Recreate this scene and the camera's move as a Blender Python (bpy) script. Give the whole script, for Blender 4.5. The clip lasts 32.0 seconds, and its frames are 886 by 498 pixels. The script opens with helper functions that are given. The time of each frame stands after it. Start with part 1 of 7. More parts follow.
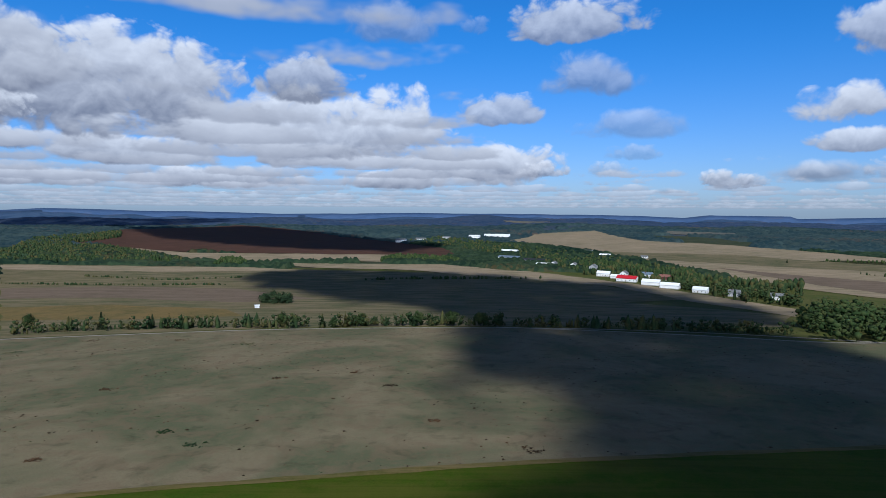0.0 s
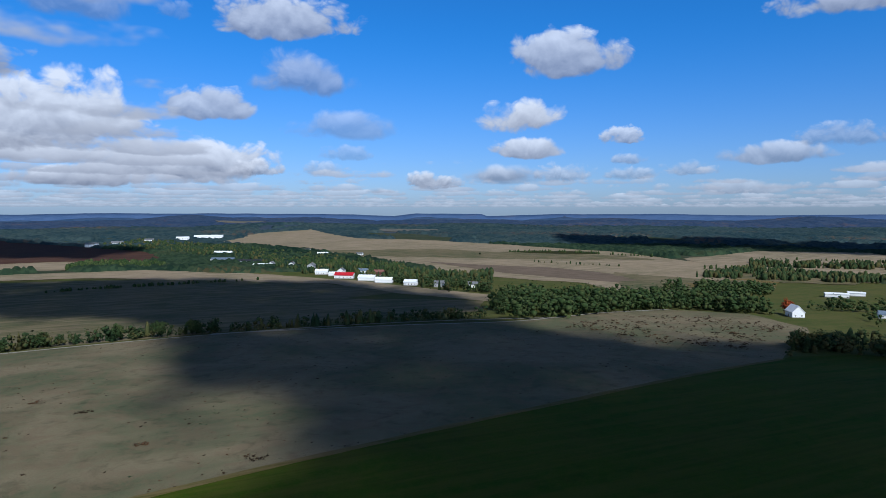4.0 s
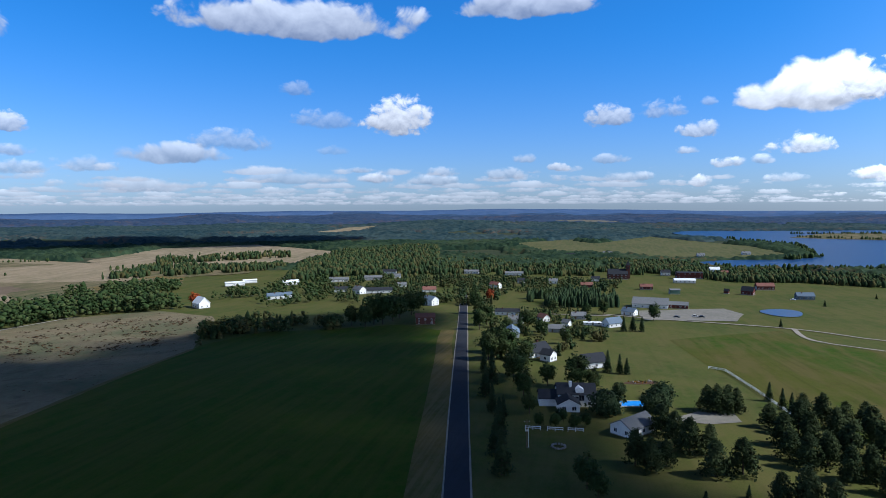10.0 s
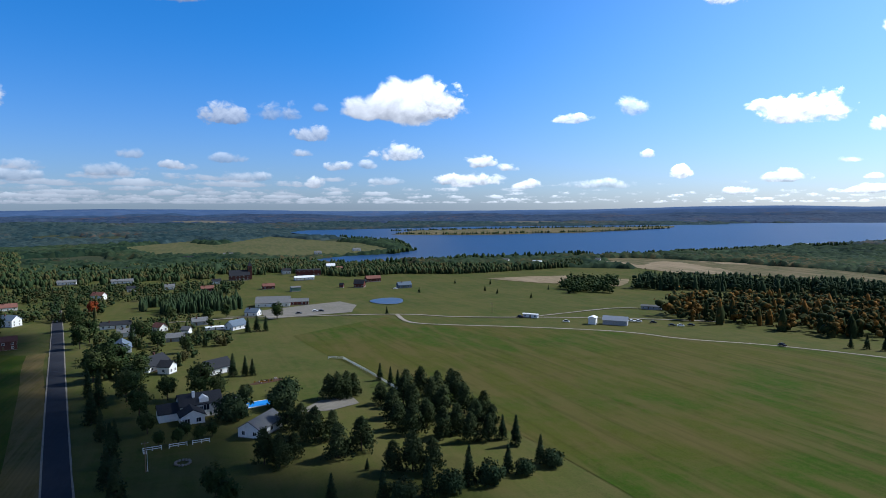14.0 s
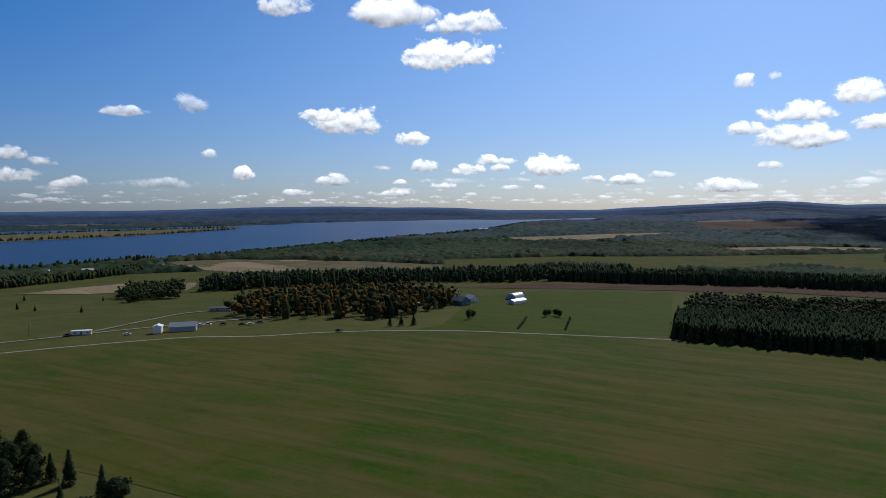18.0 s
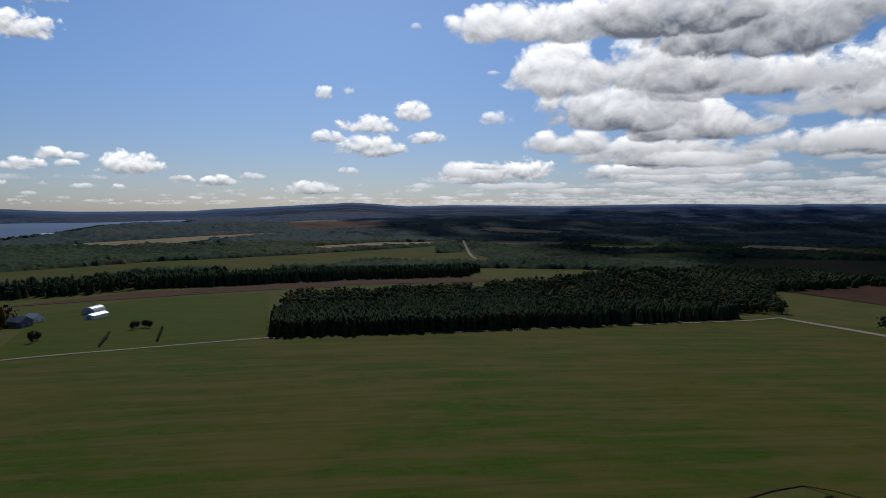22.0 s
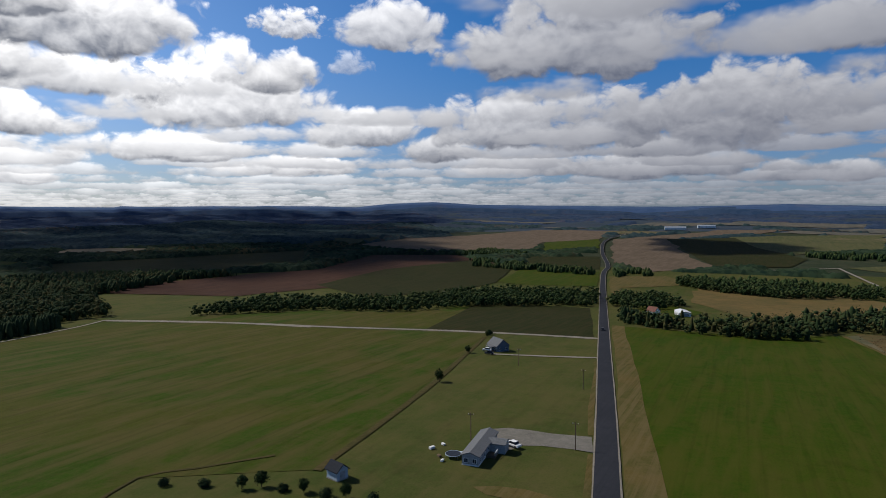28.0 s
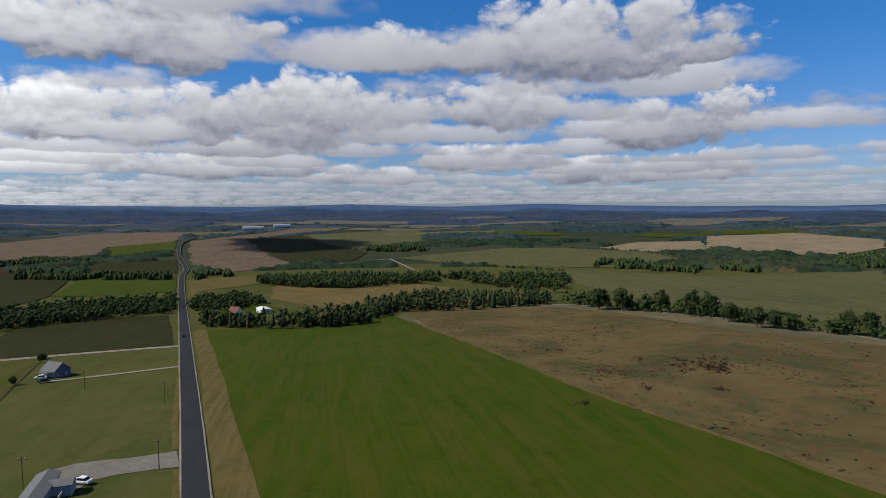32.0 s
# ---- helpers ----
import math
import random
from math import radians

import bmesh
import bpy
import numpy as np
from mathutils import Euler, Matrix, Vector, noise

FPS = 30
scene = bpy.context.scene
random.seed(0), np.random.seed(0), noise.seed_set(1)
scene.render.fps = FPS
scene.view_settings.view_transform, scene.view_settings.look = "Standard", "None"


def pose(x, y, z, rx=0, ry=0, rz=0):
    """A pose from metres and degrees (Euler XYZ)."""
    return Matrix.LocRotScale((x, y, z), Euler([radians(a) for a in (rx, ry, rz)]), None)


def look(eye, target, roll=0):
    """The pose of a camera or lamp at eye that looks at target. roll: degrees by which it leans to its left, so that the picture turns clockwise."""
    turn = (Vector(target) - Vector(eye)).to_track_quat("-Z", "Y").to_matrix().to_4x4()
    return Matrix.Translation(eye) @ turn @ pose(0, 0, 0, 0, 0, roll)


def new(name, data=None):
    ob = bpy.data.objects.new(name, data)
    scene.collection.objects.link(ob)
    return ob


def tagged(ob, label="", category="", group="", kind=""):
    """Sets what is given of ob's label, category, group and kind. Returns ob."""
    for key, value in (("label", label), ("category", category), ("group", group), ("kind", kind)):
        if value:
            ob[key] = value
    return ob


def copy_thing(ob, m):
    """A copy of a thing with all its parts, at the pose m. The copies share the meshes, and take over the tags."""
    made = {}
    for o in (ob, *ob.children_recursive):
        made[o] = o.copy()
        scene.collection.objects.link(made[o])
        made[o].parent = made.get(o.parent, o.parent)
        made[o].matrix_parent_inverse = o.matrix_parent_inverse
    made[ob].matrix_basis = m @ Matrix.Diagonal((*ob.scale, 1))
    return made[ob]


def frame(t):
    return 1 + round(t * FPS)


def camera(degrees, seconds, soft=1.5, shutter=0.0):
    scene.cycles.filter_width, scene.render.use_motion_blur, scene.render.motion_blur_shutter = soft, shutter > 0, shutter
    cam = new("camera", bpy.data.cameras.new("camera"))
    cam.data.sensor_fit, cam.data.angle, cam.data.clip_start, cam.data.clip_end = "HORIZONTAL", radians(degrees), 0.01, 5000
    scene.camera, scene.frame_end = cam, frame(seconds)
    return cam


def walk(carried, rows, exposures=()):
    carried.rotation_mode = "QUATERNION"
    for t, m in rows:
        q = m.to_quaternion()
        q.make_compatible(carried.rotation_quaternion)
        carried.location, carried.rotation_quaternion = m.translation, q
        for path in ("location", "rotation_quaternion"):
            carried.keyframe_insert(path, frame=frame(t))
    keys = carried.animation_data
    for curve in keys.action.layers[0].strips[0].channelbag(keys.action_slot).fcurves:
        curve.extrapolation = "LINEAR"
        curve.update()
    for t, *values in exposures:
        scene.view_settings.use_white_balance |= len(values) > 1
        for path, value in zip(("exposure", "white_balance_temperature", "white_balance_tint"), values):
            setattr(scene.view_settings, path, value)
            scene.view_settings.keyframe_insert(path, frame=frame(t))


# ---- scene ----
cam = camera(70.93, 32.0, 0.6)
EYE = 65.0
PATH = [(0.0, 0.16, -3.60, -0.33), (0.5, -3.36, -3.57, -0.25), (1.0, -6.58, -3.62, -0.25), (1.5, -9.62, -3.56, -0.23), (2.0, -12.58, -3.60, -0.11), (2.5, -15.61, -3.54, -0.09), (3.0, -18.69, -3.56, -0.06), (3.5, -22.04, -3.58, -0.05), (5.5, -36.56, -3.58, 0.01), (6.0, -40.68, -3.52, 0.03), (6.5, -44.92, -3.61, 0.06), (7.0, -49.33, -3.59, 0.10), (7.5, -53.87, -3.65, 0.15), (8.0, -58.56, -3.68, 0.21), (8.5, -63.24, -3.71, 0.20), (9.0, -67.75, -3.73, 0.20), (9.5, -72.15, -3.76, 0.23), (10.0, -76.64, -3.87, 0.28), (10.5, -81.20, -3.89, 0.25), (11.0, -85.37, -3.85, 0.25), (11.5, -89.40, -3.91, 0.17), (12.0, -93.25, -3.88, 0.20), (12.5, -97.12, -3.94, 0.15), (13.0, -101.29, -3.90, 0.12), (13.5, -105.85, -3.92, 0.12), (15.5, -125.18, -3.91, 0.07), (16.0, -129.99, -3.89, 0.07), (16.5, -134.82, -3.99, 0.09), (17.0, -139.74, -3.91, 0.14), (17.5, -144.49, -3.95, 0.08), (18.0, -149.12, -3.92, 0.03), (18.5, -153.59, -3.91, 0.08), (19.0, -158.04, -3.94, 0.04), (19.5, -162.50, -3.79, 0.01), (20.0, -166.84, -3.85, 0.07), (20.5, -171.29, -3.83, 0.04), (21.0, -175.65, -3.74, 0.00), (21.5, -180.38, -3.86, -0.01), (22.0, -185.31, -3.81, -0.01), (22.5, -190.21, -3.79, -0.01), (23.0, -194.79, -3.78, 0.06), (23.5, -199.19, -3.79, 0.01), (24.0, -203.95, -3.82, 0.07), (24.5, -209.29, -3.80, 0.05), (25.0, -214.44, -3.71, 0.11), (25.5, -219.21, -3.72, 0.13), (27.5, -238.23, -3.73, 0.23), (28.0, -242.84, -3.71, 0.24), (28.5, -247.46, -3.79, 0.33), (29.0, -252.11, -3.78, 0.29), (29.5, -256.42, -3.75, 0.33), (30.0, -260.93, -3.83, 0.36), (30.5, -265.62, -3.82, 0.36), (31.0, -270.38, -3.81, 0.44), (31.5, -275.25, -3.90, 0.39), (32.0, -280.31, -3.91, 0.42)]
walk(cam, [(t, pose(0, 0, EYE, 90 + p, r, y)) for t, y, p, r in PATH], [(0, 0.0, 5850, 8), (4, 0.02, 5800, 8), (9, 0.33, 5850, 8), (13, 0.32, 5900, 8), (16, -0.2, 6050, 8), (19, -0.68, 6350, 10), (23, -0.98, 6500, 10), (28, -0.47, 6700, 10), (32, -0.12, 6800, 10)])

# ---- sky, sun ----
SUN_YAW, SUN_EL = -178.0, 42.0
sun_dir = Vector((-math.sin(radians(SUN_YAW)) * math.cos(radians(SUN_EL)), math.cos(radians(SUN_YAW)) * math.cos(radians(SUN_EL)), math.sin(radians(SUN_EL))))
sun = new("sun", bpy.data.lights.new("sun", "SUN"))
sun.data.energy, sun.data.angle, sun.data.color = 5.0, radians(1.0), (1.0, 0.97, 0.92)
sun.matrix_world = look((0, 0, 300), Vector((0, 0, 300)) - sun_dir)


class Nodes:
    """Short hand for node trees."""

    def __init__(self, tree):
        self.tree = tree

    def add(self, kind, **props):
        n = self.tree.nodes.new(kind)
        for k, v in props.items():
            setattr(n, k, v)
        return n

    def put(self, socket, value):
        if isinstance(value, bpy.types.NodeSocket):
            self.tree.links.new(value, socket)
        elif value is not None:
            socket.default_value = value

    def math(self, op, a, b=None, c=None, clamp=False):
        n = self.add("ShaderNodeMath", operation=op, use_clamp=clamp)
        for i, v in enumerate((a, b, c)):
            self.put(n.inputs[i], v)
        return n.outputs[0]

    def vec(self, op, a, b=None, c=None):
        n = self.add("ShaderNodeVectorMath", operation=op)
        for i, v in enumerate((a, b, c)):
            self.put(n.inputs[i], v)
        return n.outputs["Value"] if op in ("LENGTH", "DOT_PRODUCT", "DISTANCE") else n.outputs[0]

    def noise(self, vector, scale, detail=4.0, rough=0.55, dist=0.0, colour=False):
        n = self.add("ShaderNodeTexNoise")
        self.put(n.inputs["Vector"], vector)
        n.inputs["Scale"].default_value, n.inputs["Detail"].default_value = scale, detail
        n.inputs["Roughness"].default_value, n.inputs["Distortion"].default_value = rough, dist
        return n.outputs["Color" if colour else "Fac"]

    def span(self, v, a, b, c=0.0, d=1.0, smooth=True):
        n = self.add("ShaderNodeMapRange", interpolation_type="SMOOTHSTEP" if smooth else "LINEAR")
        for i, x in enumerate((v, a, b, c, d)):
            self.put(n.inputs[i], x)
        return n.outputs[0]

    def mix(self, f, a, b, mode="MIX"):
        n = self.add("ShaderNodeMix", data_type="RGBA", blend_type=mode)
        self.put(n.inputs[0], f)
        self.put(n.inputs[6], a if isinstance(a, bpy.types.NodeSocket) else (*a, 1))
        self.put(n.inputs[7], b if isinstance(b, bpy.types.NodeSocket) else (*b, 1))
        return n.outputs[2]

    def xyz(self, x, y, z=0.0):
        n = self.add("ShaderNodeCombineXYZ")
        for i, v in enumerate((x, y, z)):
            self.put(n.inputs[i], v)
        return n.outputs[0]


# cumulus clouds, the far ones first: bearing, height of the base, half width, height (degrees), cover, tone
CLOUDS = []
CLOUDS += [(-144.8, 0.9, 2.0, 0.6, 0.75, 0), (-136.0, 0.9, 1.6, 0.7, 0.75, 0), (-173.4, 1.2, 3.1, 1.2, 0.85, 0), (-51.0, 1.3, 4.3, 1.4, 0.7, -0.05), (-20.0, 1.5, 1.5, 0.6, 0.6, -0.1), (-158.1, 1.5, 0.7, 0.5, 0.9, 0.05), (-155.4, 1.5, 1.1, 0.5, 0.65, 0), (-118.0, 1.5, 1.1, 0.8, 0.75, 0.05), (-124.6, 1.5, 3.2, 0.9, 0.45, -0.05), (-99.1, 1.6, 1.1, 1.0, 0.85, 0.08), (-149.0, 1.6, 1.3, 0.7, 0.85, 0.05), (-118.3, 1.7, 1.1, 0.8, 0.75, 0.05), (33.4, 1.8, 5.8, 1.7, 1, -0.05), (19.3, 1.8, 7.8, 1.9, 1, -0.05), (-112.7, 1.8, 2.9, 1.3, 0.9, 0.05), (5.0, 1.9, 6.2, 1.7, 1, 0)]
CLOUDS += [(-24.9, 1.9, 2.6, 1.5, 0.75, -0.05), (-105.5, 1.9, 1.6, 0.8, 0.55, 0), (-139.3, 1.9, 1.8, 1.0, 0.75, 0), (-165.7, 1.9, 1.8, 0.9, 0.85, 0.03), (-295.8, 1.9, 8.4, 2.4, 1, -0.06), (-75.9, 2.0, 3.0, 1.0, 0.6, -0.08), (-145.2, 2.0, 0.7, 0.5, 0.85, 0.05), (-149.7, 2.0, 2.8, 0.6, 0.3, 0), (-207.8, 2.0, 4.1, 1.7, 1, 0), (-273.8, 2.0, 6.2, 1.9, 1, 0), (-24.3, 2.1, 2.4, 1.4, 0.75, -0.05), (-63.5, 2.1, 4.4, 1.1, 0.5, -0.15), (-92.9, 2.1, 2.5, 1.0, 0.6, -0.05), (-162.5, 2.1, 1.2, 0.7, 0.9, 0.05), (-164.7, 2.1, 0.8, 0.6, 0.85, 0.05), (-187.5, 2.1, 3.6, 2.1, 0.95, 0.0)]
CLOUDS += [(-303.3, 2.1, 4.4, 2.6, 1, -0.08), (-70.6, 2.2, 1.9, 1.0, 0.65, -0.02), (-162.5, 2.2, 1.1, 0.6, 0.75, 0), (-3.3, 2.3, 8.5, 3.8, 1, 0.05), (-30.9, 2.3, 4.6, 1.5, 0.6, -0.15), (-70.5, 2.3, 1.5, 0.8, 0.6, 0), (-201.1, 2.3, 3.6, 1.7, 1, 0), (-131.5, 2.4, 1.0, 1.1, 0.95, 0.1), (-36.3, 2.5, 3.3, 1.8, 0.65, -0.08), (-82.8, 2.5, 2.2, 1.1, 0.55, -0.1), (-168.2, 2.5, 1.6, 0.6, 0.65, 0), (-193.0, 2.5, 2.9, 1.9, 1, 0.05), (-30.7, 2.6, 3.8, 1.5, 0.55, -0.2), (-261.5, 2.6, 8.7, 2.4, 1, -0.03), (-42.0, 2.7, 2.6, 1.1, 0.55, -0.12), (-158.7, 2.7, 2.5, 2.0, 1, 0.1)]
CLOUDS += [(-76.9, 2.8, 1.8, 0.9, 0.6, 0), (-151.5, 2.9, 1.7, 1.0, 0.9, 0.08), (-249.8, 2.9, 6.4, 2.2, 1, -0.02), (-8.9, 3.0, 2.5, 1.5, 0.9, 0.0), (-14.8, 3.0, 2.7, 1.4, 0.5, -0.15), (-46.9, 3.0, 2.5, 1.2, 0.5, -0.15), (-176.7, 3.0, 1.0, 0.7, 0.75, 0.05), (-228.8, 3.0, 6.5, 1.8, 1, 0), (-69.2, 3.1, 1.2, 0.6, 0.6, -0.05), (-101.3, 3.1, 1.4, 1.1, 0.75, 0), (-116.6, 3.1, 0.9, 0.6, 0.65, 0.05), (-147.3, 3.1, 1.6, 1.2, 0.8, 0.05), (-283.9, 3.1, 6.8, 2.7, 1, -0.02), (-116.4, 3.2, 0.9, 0.7, 0.65, 0.05), (-87.2, 3.2, 1.0, 0.8, 0.75, 0), (-154.3, 3.2, 1.1, 0.6, 0.8, 0.1)]
CLOUDS += [(-143.7, 3.3, 1.2, 0.5, 0.65, 0.05), (-207.7, 3.3, 5.8, 2.3, 1, 0.02), (-103.7, 3.4, 1.0, 0.8, 0.55, 0), (-189.2, 3.4, 1.8, 0.7, 0.85, 0.05), (-114.0, 3.5, 1.4, 1.3, 0.85, 0.05), (26.7, 3.7, 7.8, 2.6, 1, 0.0), (9.6, 3.7, 7.5, 2.0, 1, -0.1), (-53.0, 3.7, 4.5, 2.0, 0.75, -0.12), (-204.3, 3.7, 8.4, 2.5, 1, -0.05), (-91.6, 3.8, 1.9, 0.9, 0.5, -0.1), (-153.0, 3.8, 1.1, 0.9, 0.85, 0.1), (-154.9, 3.8, 1.1, 0.6, 0.75, 0.1), (-84.1, 3.9, 1.1, 0.9, 0.55, -0.05), (-41.8, 4.0, 1.6, 1.1, 0.55, -0.15), (-106.4, 4.1, 2.5, 1.6, 0.85, 0.05), (-128.6, 4.1, 0.8, 0.8, 0.8, 0.05)]
CLOUDS += [(-219.6, 4.1, 6.9, 2.5, 1, 0.0), (-242.2, 4.2, 4.4, 2.6, 1, -0.08), (-16.7, 4.4, 2.4, 1.6, 0.35, -0.25), (-97.9, 4.4, 0.9, 0.7, 0.65, 0), (-263.0, 4.4, 5.8, 2.3, 1, 0.05), (11.6, 4.5, 11.8, 6.6, 1, 0.1), (34.9, 4.5, 2.1, 1.8, 0.9, -0.05), (-196.9, 4.6, 4.3, 2.5, 1, 0), (-33.3, 4.7, 3.7, 2.1, 0.95, 0), (-66.9, 4.7, 1.5, 0.9, 0.3, -0.2), (-178.8, 4.7, 3.2, 2.0, 0.95, 0.05), (38.4, 4.9, 4.1, 6.3, 1, -0.1), (-58.0, 4.9, 3.4, 2.0, 0.45, -0.22), (-299.0, 4.9, 6.4, 4.2, 1, -0.15), (-268.0, 5.1, 8.5, 7.1, 1, -0.03), (-252.2, 5.3, 11.5, 5.4, 1, -0.02)]
CLOUDS += [(-146.3, 5.5, 1.6, 1.2, 0.9, 0.08), (-235.4, 5.5, 5.9, 3.8, 1, 0.03), (-207.7, 5.6, 5.9, 3.8, 1, -0.05), (-41.5, 5.8, 2.1, 1.5, 0.8, 0), (-98.8, 5.8, 1.9, 1.5, 0.75, -0.05), (-174.9, 5.8, 1.7, 1.1, 0.85, 0.08), (-183.6, 5.8, 1.9, 1.1, 0.9, 0.1), (-207.8, 5.8, 5.0, 3.5, 1, 0), (-269.1, 5.8, 11.0, 5.9, 1, -0.02), (28.7, 5.9, 13.1, 8.4, 1, -0.12), (-304.8, 6.0, 3.0, 4.5, 1, -0.02), (-16.7, 6.3, 4.7, 2.5, 0.45, -0.22), (-140.5, 6.5, 3.4, 2.4, 0.95, 0.08), (-72.7, 6.6, 3.3, 3.5, 1, 0.12), (-178.8, 6.7, 3.0, 1.5, 0.95, 0.1), (35.0, 6.8, 1.9, 3.1, 0.9, 0.12)]
CLOUDS += [(-32.3, 6.8, 3.9, 3.3, 1, 0.1), (-200.1, 6.8, 7.7, 4.1, 1, -0.05), (-223.9, 6.8, 8.9, 8.1, 1, 0.08), (-91.3, 6.9, 2.1, 2.2, 0.75, -0.05), (-285.8, 6.9, 7.2, 4.7, 1, -0.02), (-66.0, 7.0, 3.0, 1.7, 0.4, -0.22), (-122.2, 7.3, 1.8, 0.9, 0.75, 0.05), (-95.9, 7.5, 2.0, 1.7, 0.5, -0.12), (-107.2, 7.5, 3.8, 4.0, 1, 0.12), (-190.1, 7.5, 1.6, 1.3, 0.65, 0.1), (-105.4, 7.6, 4.1, 2.9, 1, 0.08), (-138.2, 7.6, 1.8, 1.1, 0.8, 0.1), (-4.5, 7.8, 4.1, 2.9, 0.85, -0.05), (-127.2, 7.8, 1.4, 1.8, 0.55, 0), (-182.4, 7.8, 1.7, 2.0, 0.95, 0.12), (-110.6, 7.9, 2.2, 3.2, 1, 0.08)]
CLOUDS += [(-99.6, 8.3, 0.8, 0.9, 0.4, -0.1), (-218.3, 8.6, 2.5, 3.7, 0.9, 0.05), (34.2, 8.9, 4.6, 6.0, 1, -0.05), (-211.2, 8.9, 4.9, 3.3, 1, 0), (-206.4, 9.0, 4.8, 4.9, 1, 0.08), (12.3, 9.3, 4.7, 4.3, 0.9, -0.2), (-174.7, 9.5, 0.8, 1.2, 0.8, 0.1), (-196.5, 9.7, 5.1, 5.4, 1, 0.1), (-206.8, 9.7, 5.3, 3.7, 1, -0.05), (-63.6, 9.8, 1.5, 1.4, 0.4, -0.2), (-13.0, 10.0, 4.6, 3.8, 0.6, -0.22), (-176.8, 10.1, 0.6, 0.6, 0.65, 0.1), (-227.6, 10.2, 5.4, 3.8, 1, -0.05), (-201.7, 10.6, 5.0, 3.7, 1, 0.05), (-292.1, 10.9, 13.6, 6.8, 1, -0.14), (-255.0, 11.3, 11.6, 7.4, 1, -0.12)]
CLOUDS += [(-302.6, 11.6, 5.1, 2.4, 1, -0.15), (-36.4, 11.7, 5.3, 4.2, 0.85, -0.05), (-189.9, 11.8, 0.7, 0.4, 0.5, 0.1), (-234.7, 11.9, 2.3, 2.1, 0.5, 0.05), (-275.3, 11.9, 6.1, 4.2, 1, -0.02), (-148.5, 12.1, 2.8, 2.6, 1, 0.1), (-212.7, 12.2, 10.0, 5.7, 1, -0.12), (-271.1, 12.4, 3.1, 2.8, 0.6, -0.2), (-151.7, 12.5, 2.9, 2.2, 1, 0.1), (-238.5, 13.9, 5.0, 4.5, 0.95, 0.05), (-197.7, 14.3, 6.6, 3.8, 1, 0.05), (-205.1, 14.3, 8.5, 3.6, 0.95, -0.25), (-190.7, 14.4, 4.8, 4.0, 1, 0.12), (-63.7, 14.6, 10.5, 3.4, 0.85, -0.05), (5.5, 14.7, 4.5, 3.4, 0.45, -0.2), (-11.2, 14.7, 6.3, 3.5, 0.85, -0.05)]
CLOUDS += [(-229.4, 14.7, 3.3, 2.6, 0.9, 0.05), (-150.9, 15.1, 3.3, 1.9, 0.85, 0.05), (-2.7, 15.5, 1.6, 1.5, 0.25, -0.2), (-182.9, 15.6, 0.6, 0.6, 0.5, 0.1), (-144.7, 15.7, 3.8, 2.6, 0.95, 0.05), (-135.1, 16.1, 2.3, 2.2, 0.85, 0.05), (-85.2, 16.4, 6.3, 2.5, 0.8, -0.05)]

# rows of small cumulus towards the horizon: height of the base in degrees, cover in the clear and in the cloudy half
ROWS = [(0.3, 0.7, 0.9), (0.5, 0.6, 0.8), (0.75, 0.5, 0.75), (1.05, 0.42, 0.7), (1.4, 0.36, 0.65), (1.85, 0.26, 0.6), (2.4, 0.12, 0.55), (3.1, -0.1, 0.5), (3.9, -0.45, 0.45), (4.9, -1.0, 0.4), (6.2, -1.6, 0.32), (7.9, -2.0, 0.25), (10.0, -2.0, 0.15), (13.0, -2.0, 0.1), (17.0, -2.0, 0.1), (24.0, -1.6, 0.1), (33.0, -1.2, 0.1)]


def billow(k, p, scale, seed):
    """Heaped, cauliflower-like noise about 0.5."""
    at = k.vec("MULTIPLY_ADD", p, (scale, 1.25 * scale, 1), (seed, seed, seed))
    bend = k.vec("MULTIPLY_ADD", k.vec("SUBTRACT", k.noise(at, 1.3, 2, 0.5, colour=True), (0.5, 0.5, 0.5)), (0.7, 0.7, 0), at)
    cell = k.add("ShaderNodeTexVoronoi", voronoi_dimensions="2D", feature="F1", normalize=True)
    k.put(cell.inputs["Vector"], bend)
    cell.inputs["Scale"].default_value, cell.inputs["Detail"].default_value = 1.6, 3.0
    cell.inputs["Roughness"].default_value, cell.inputs["Lacunarity"].default_value = 0.5, 2.1
    heap = k.math("SUBTRACT", 0.85, k.math("MULTIPLY", cell.outputs["Distance"], 1.25))
    return k.math("MULTIPLY_ADD", k.noise(at, 0.8, 6, 0.54), 0.62, k.math("MULTIPLY", heap, 0.42))


world = bpy.data.worlds.new("world")
scene.world = world
world.use_nodes = True
world.node_tree.nodes.clear()
dome = bpy.data.node_groups.new("sky_dome", "ShaderNodeTree")
dome.interface.new_socket("colour", in_out="OUTPUT", socket_type="NodeSocketColor")
w = Nodes(dome)
sky = w.add("ShaderNodeTexSky", sky_type="NISHITA", sun_disc=False, sun_elevation=radians(SUN_EL), sun_rotation=radians(-SUN_YAW), altitude=200, air_density=1.0, dust_density=0.6, ozone_density=3.0)
way = w.vec("NORMALIZE", w.add("ShaderNodeTexCoord").outputs["Generated"])
sep = w.add("ShaderNodeSeparateXYZ")
w.put(sep.inputs[0], way)
turned = w.add("ShaderNodeVectorRotate", rotation_type="Z_AXIS")
w.put(turned.inputs["Vector"], way)
turned.inputs["Angle"].default_value = radians(140)
sep2 = w.add("ShaderNodeSeparateXYZ")
w.put(sep2.inputs[0], turned.outputs[0])
bearing = w.math("SUBTRACT", w.math("DEGREES", w.math("ARCTAN2", w.math("MULTIPLY", sep2.outputs[0], -1), sep2.outputs[1])), 140)
height = w.math("DEGREES", w.math("ARCSINE", sep.outputs[2]))
sunside = tuple(Vector((sun_dir.x, sun_dir.y, 0)).normalized())
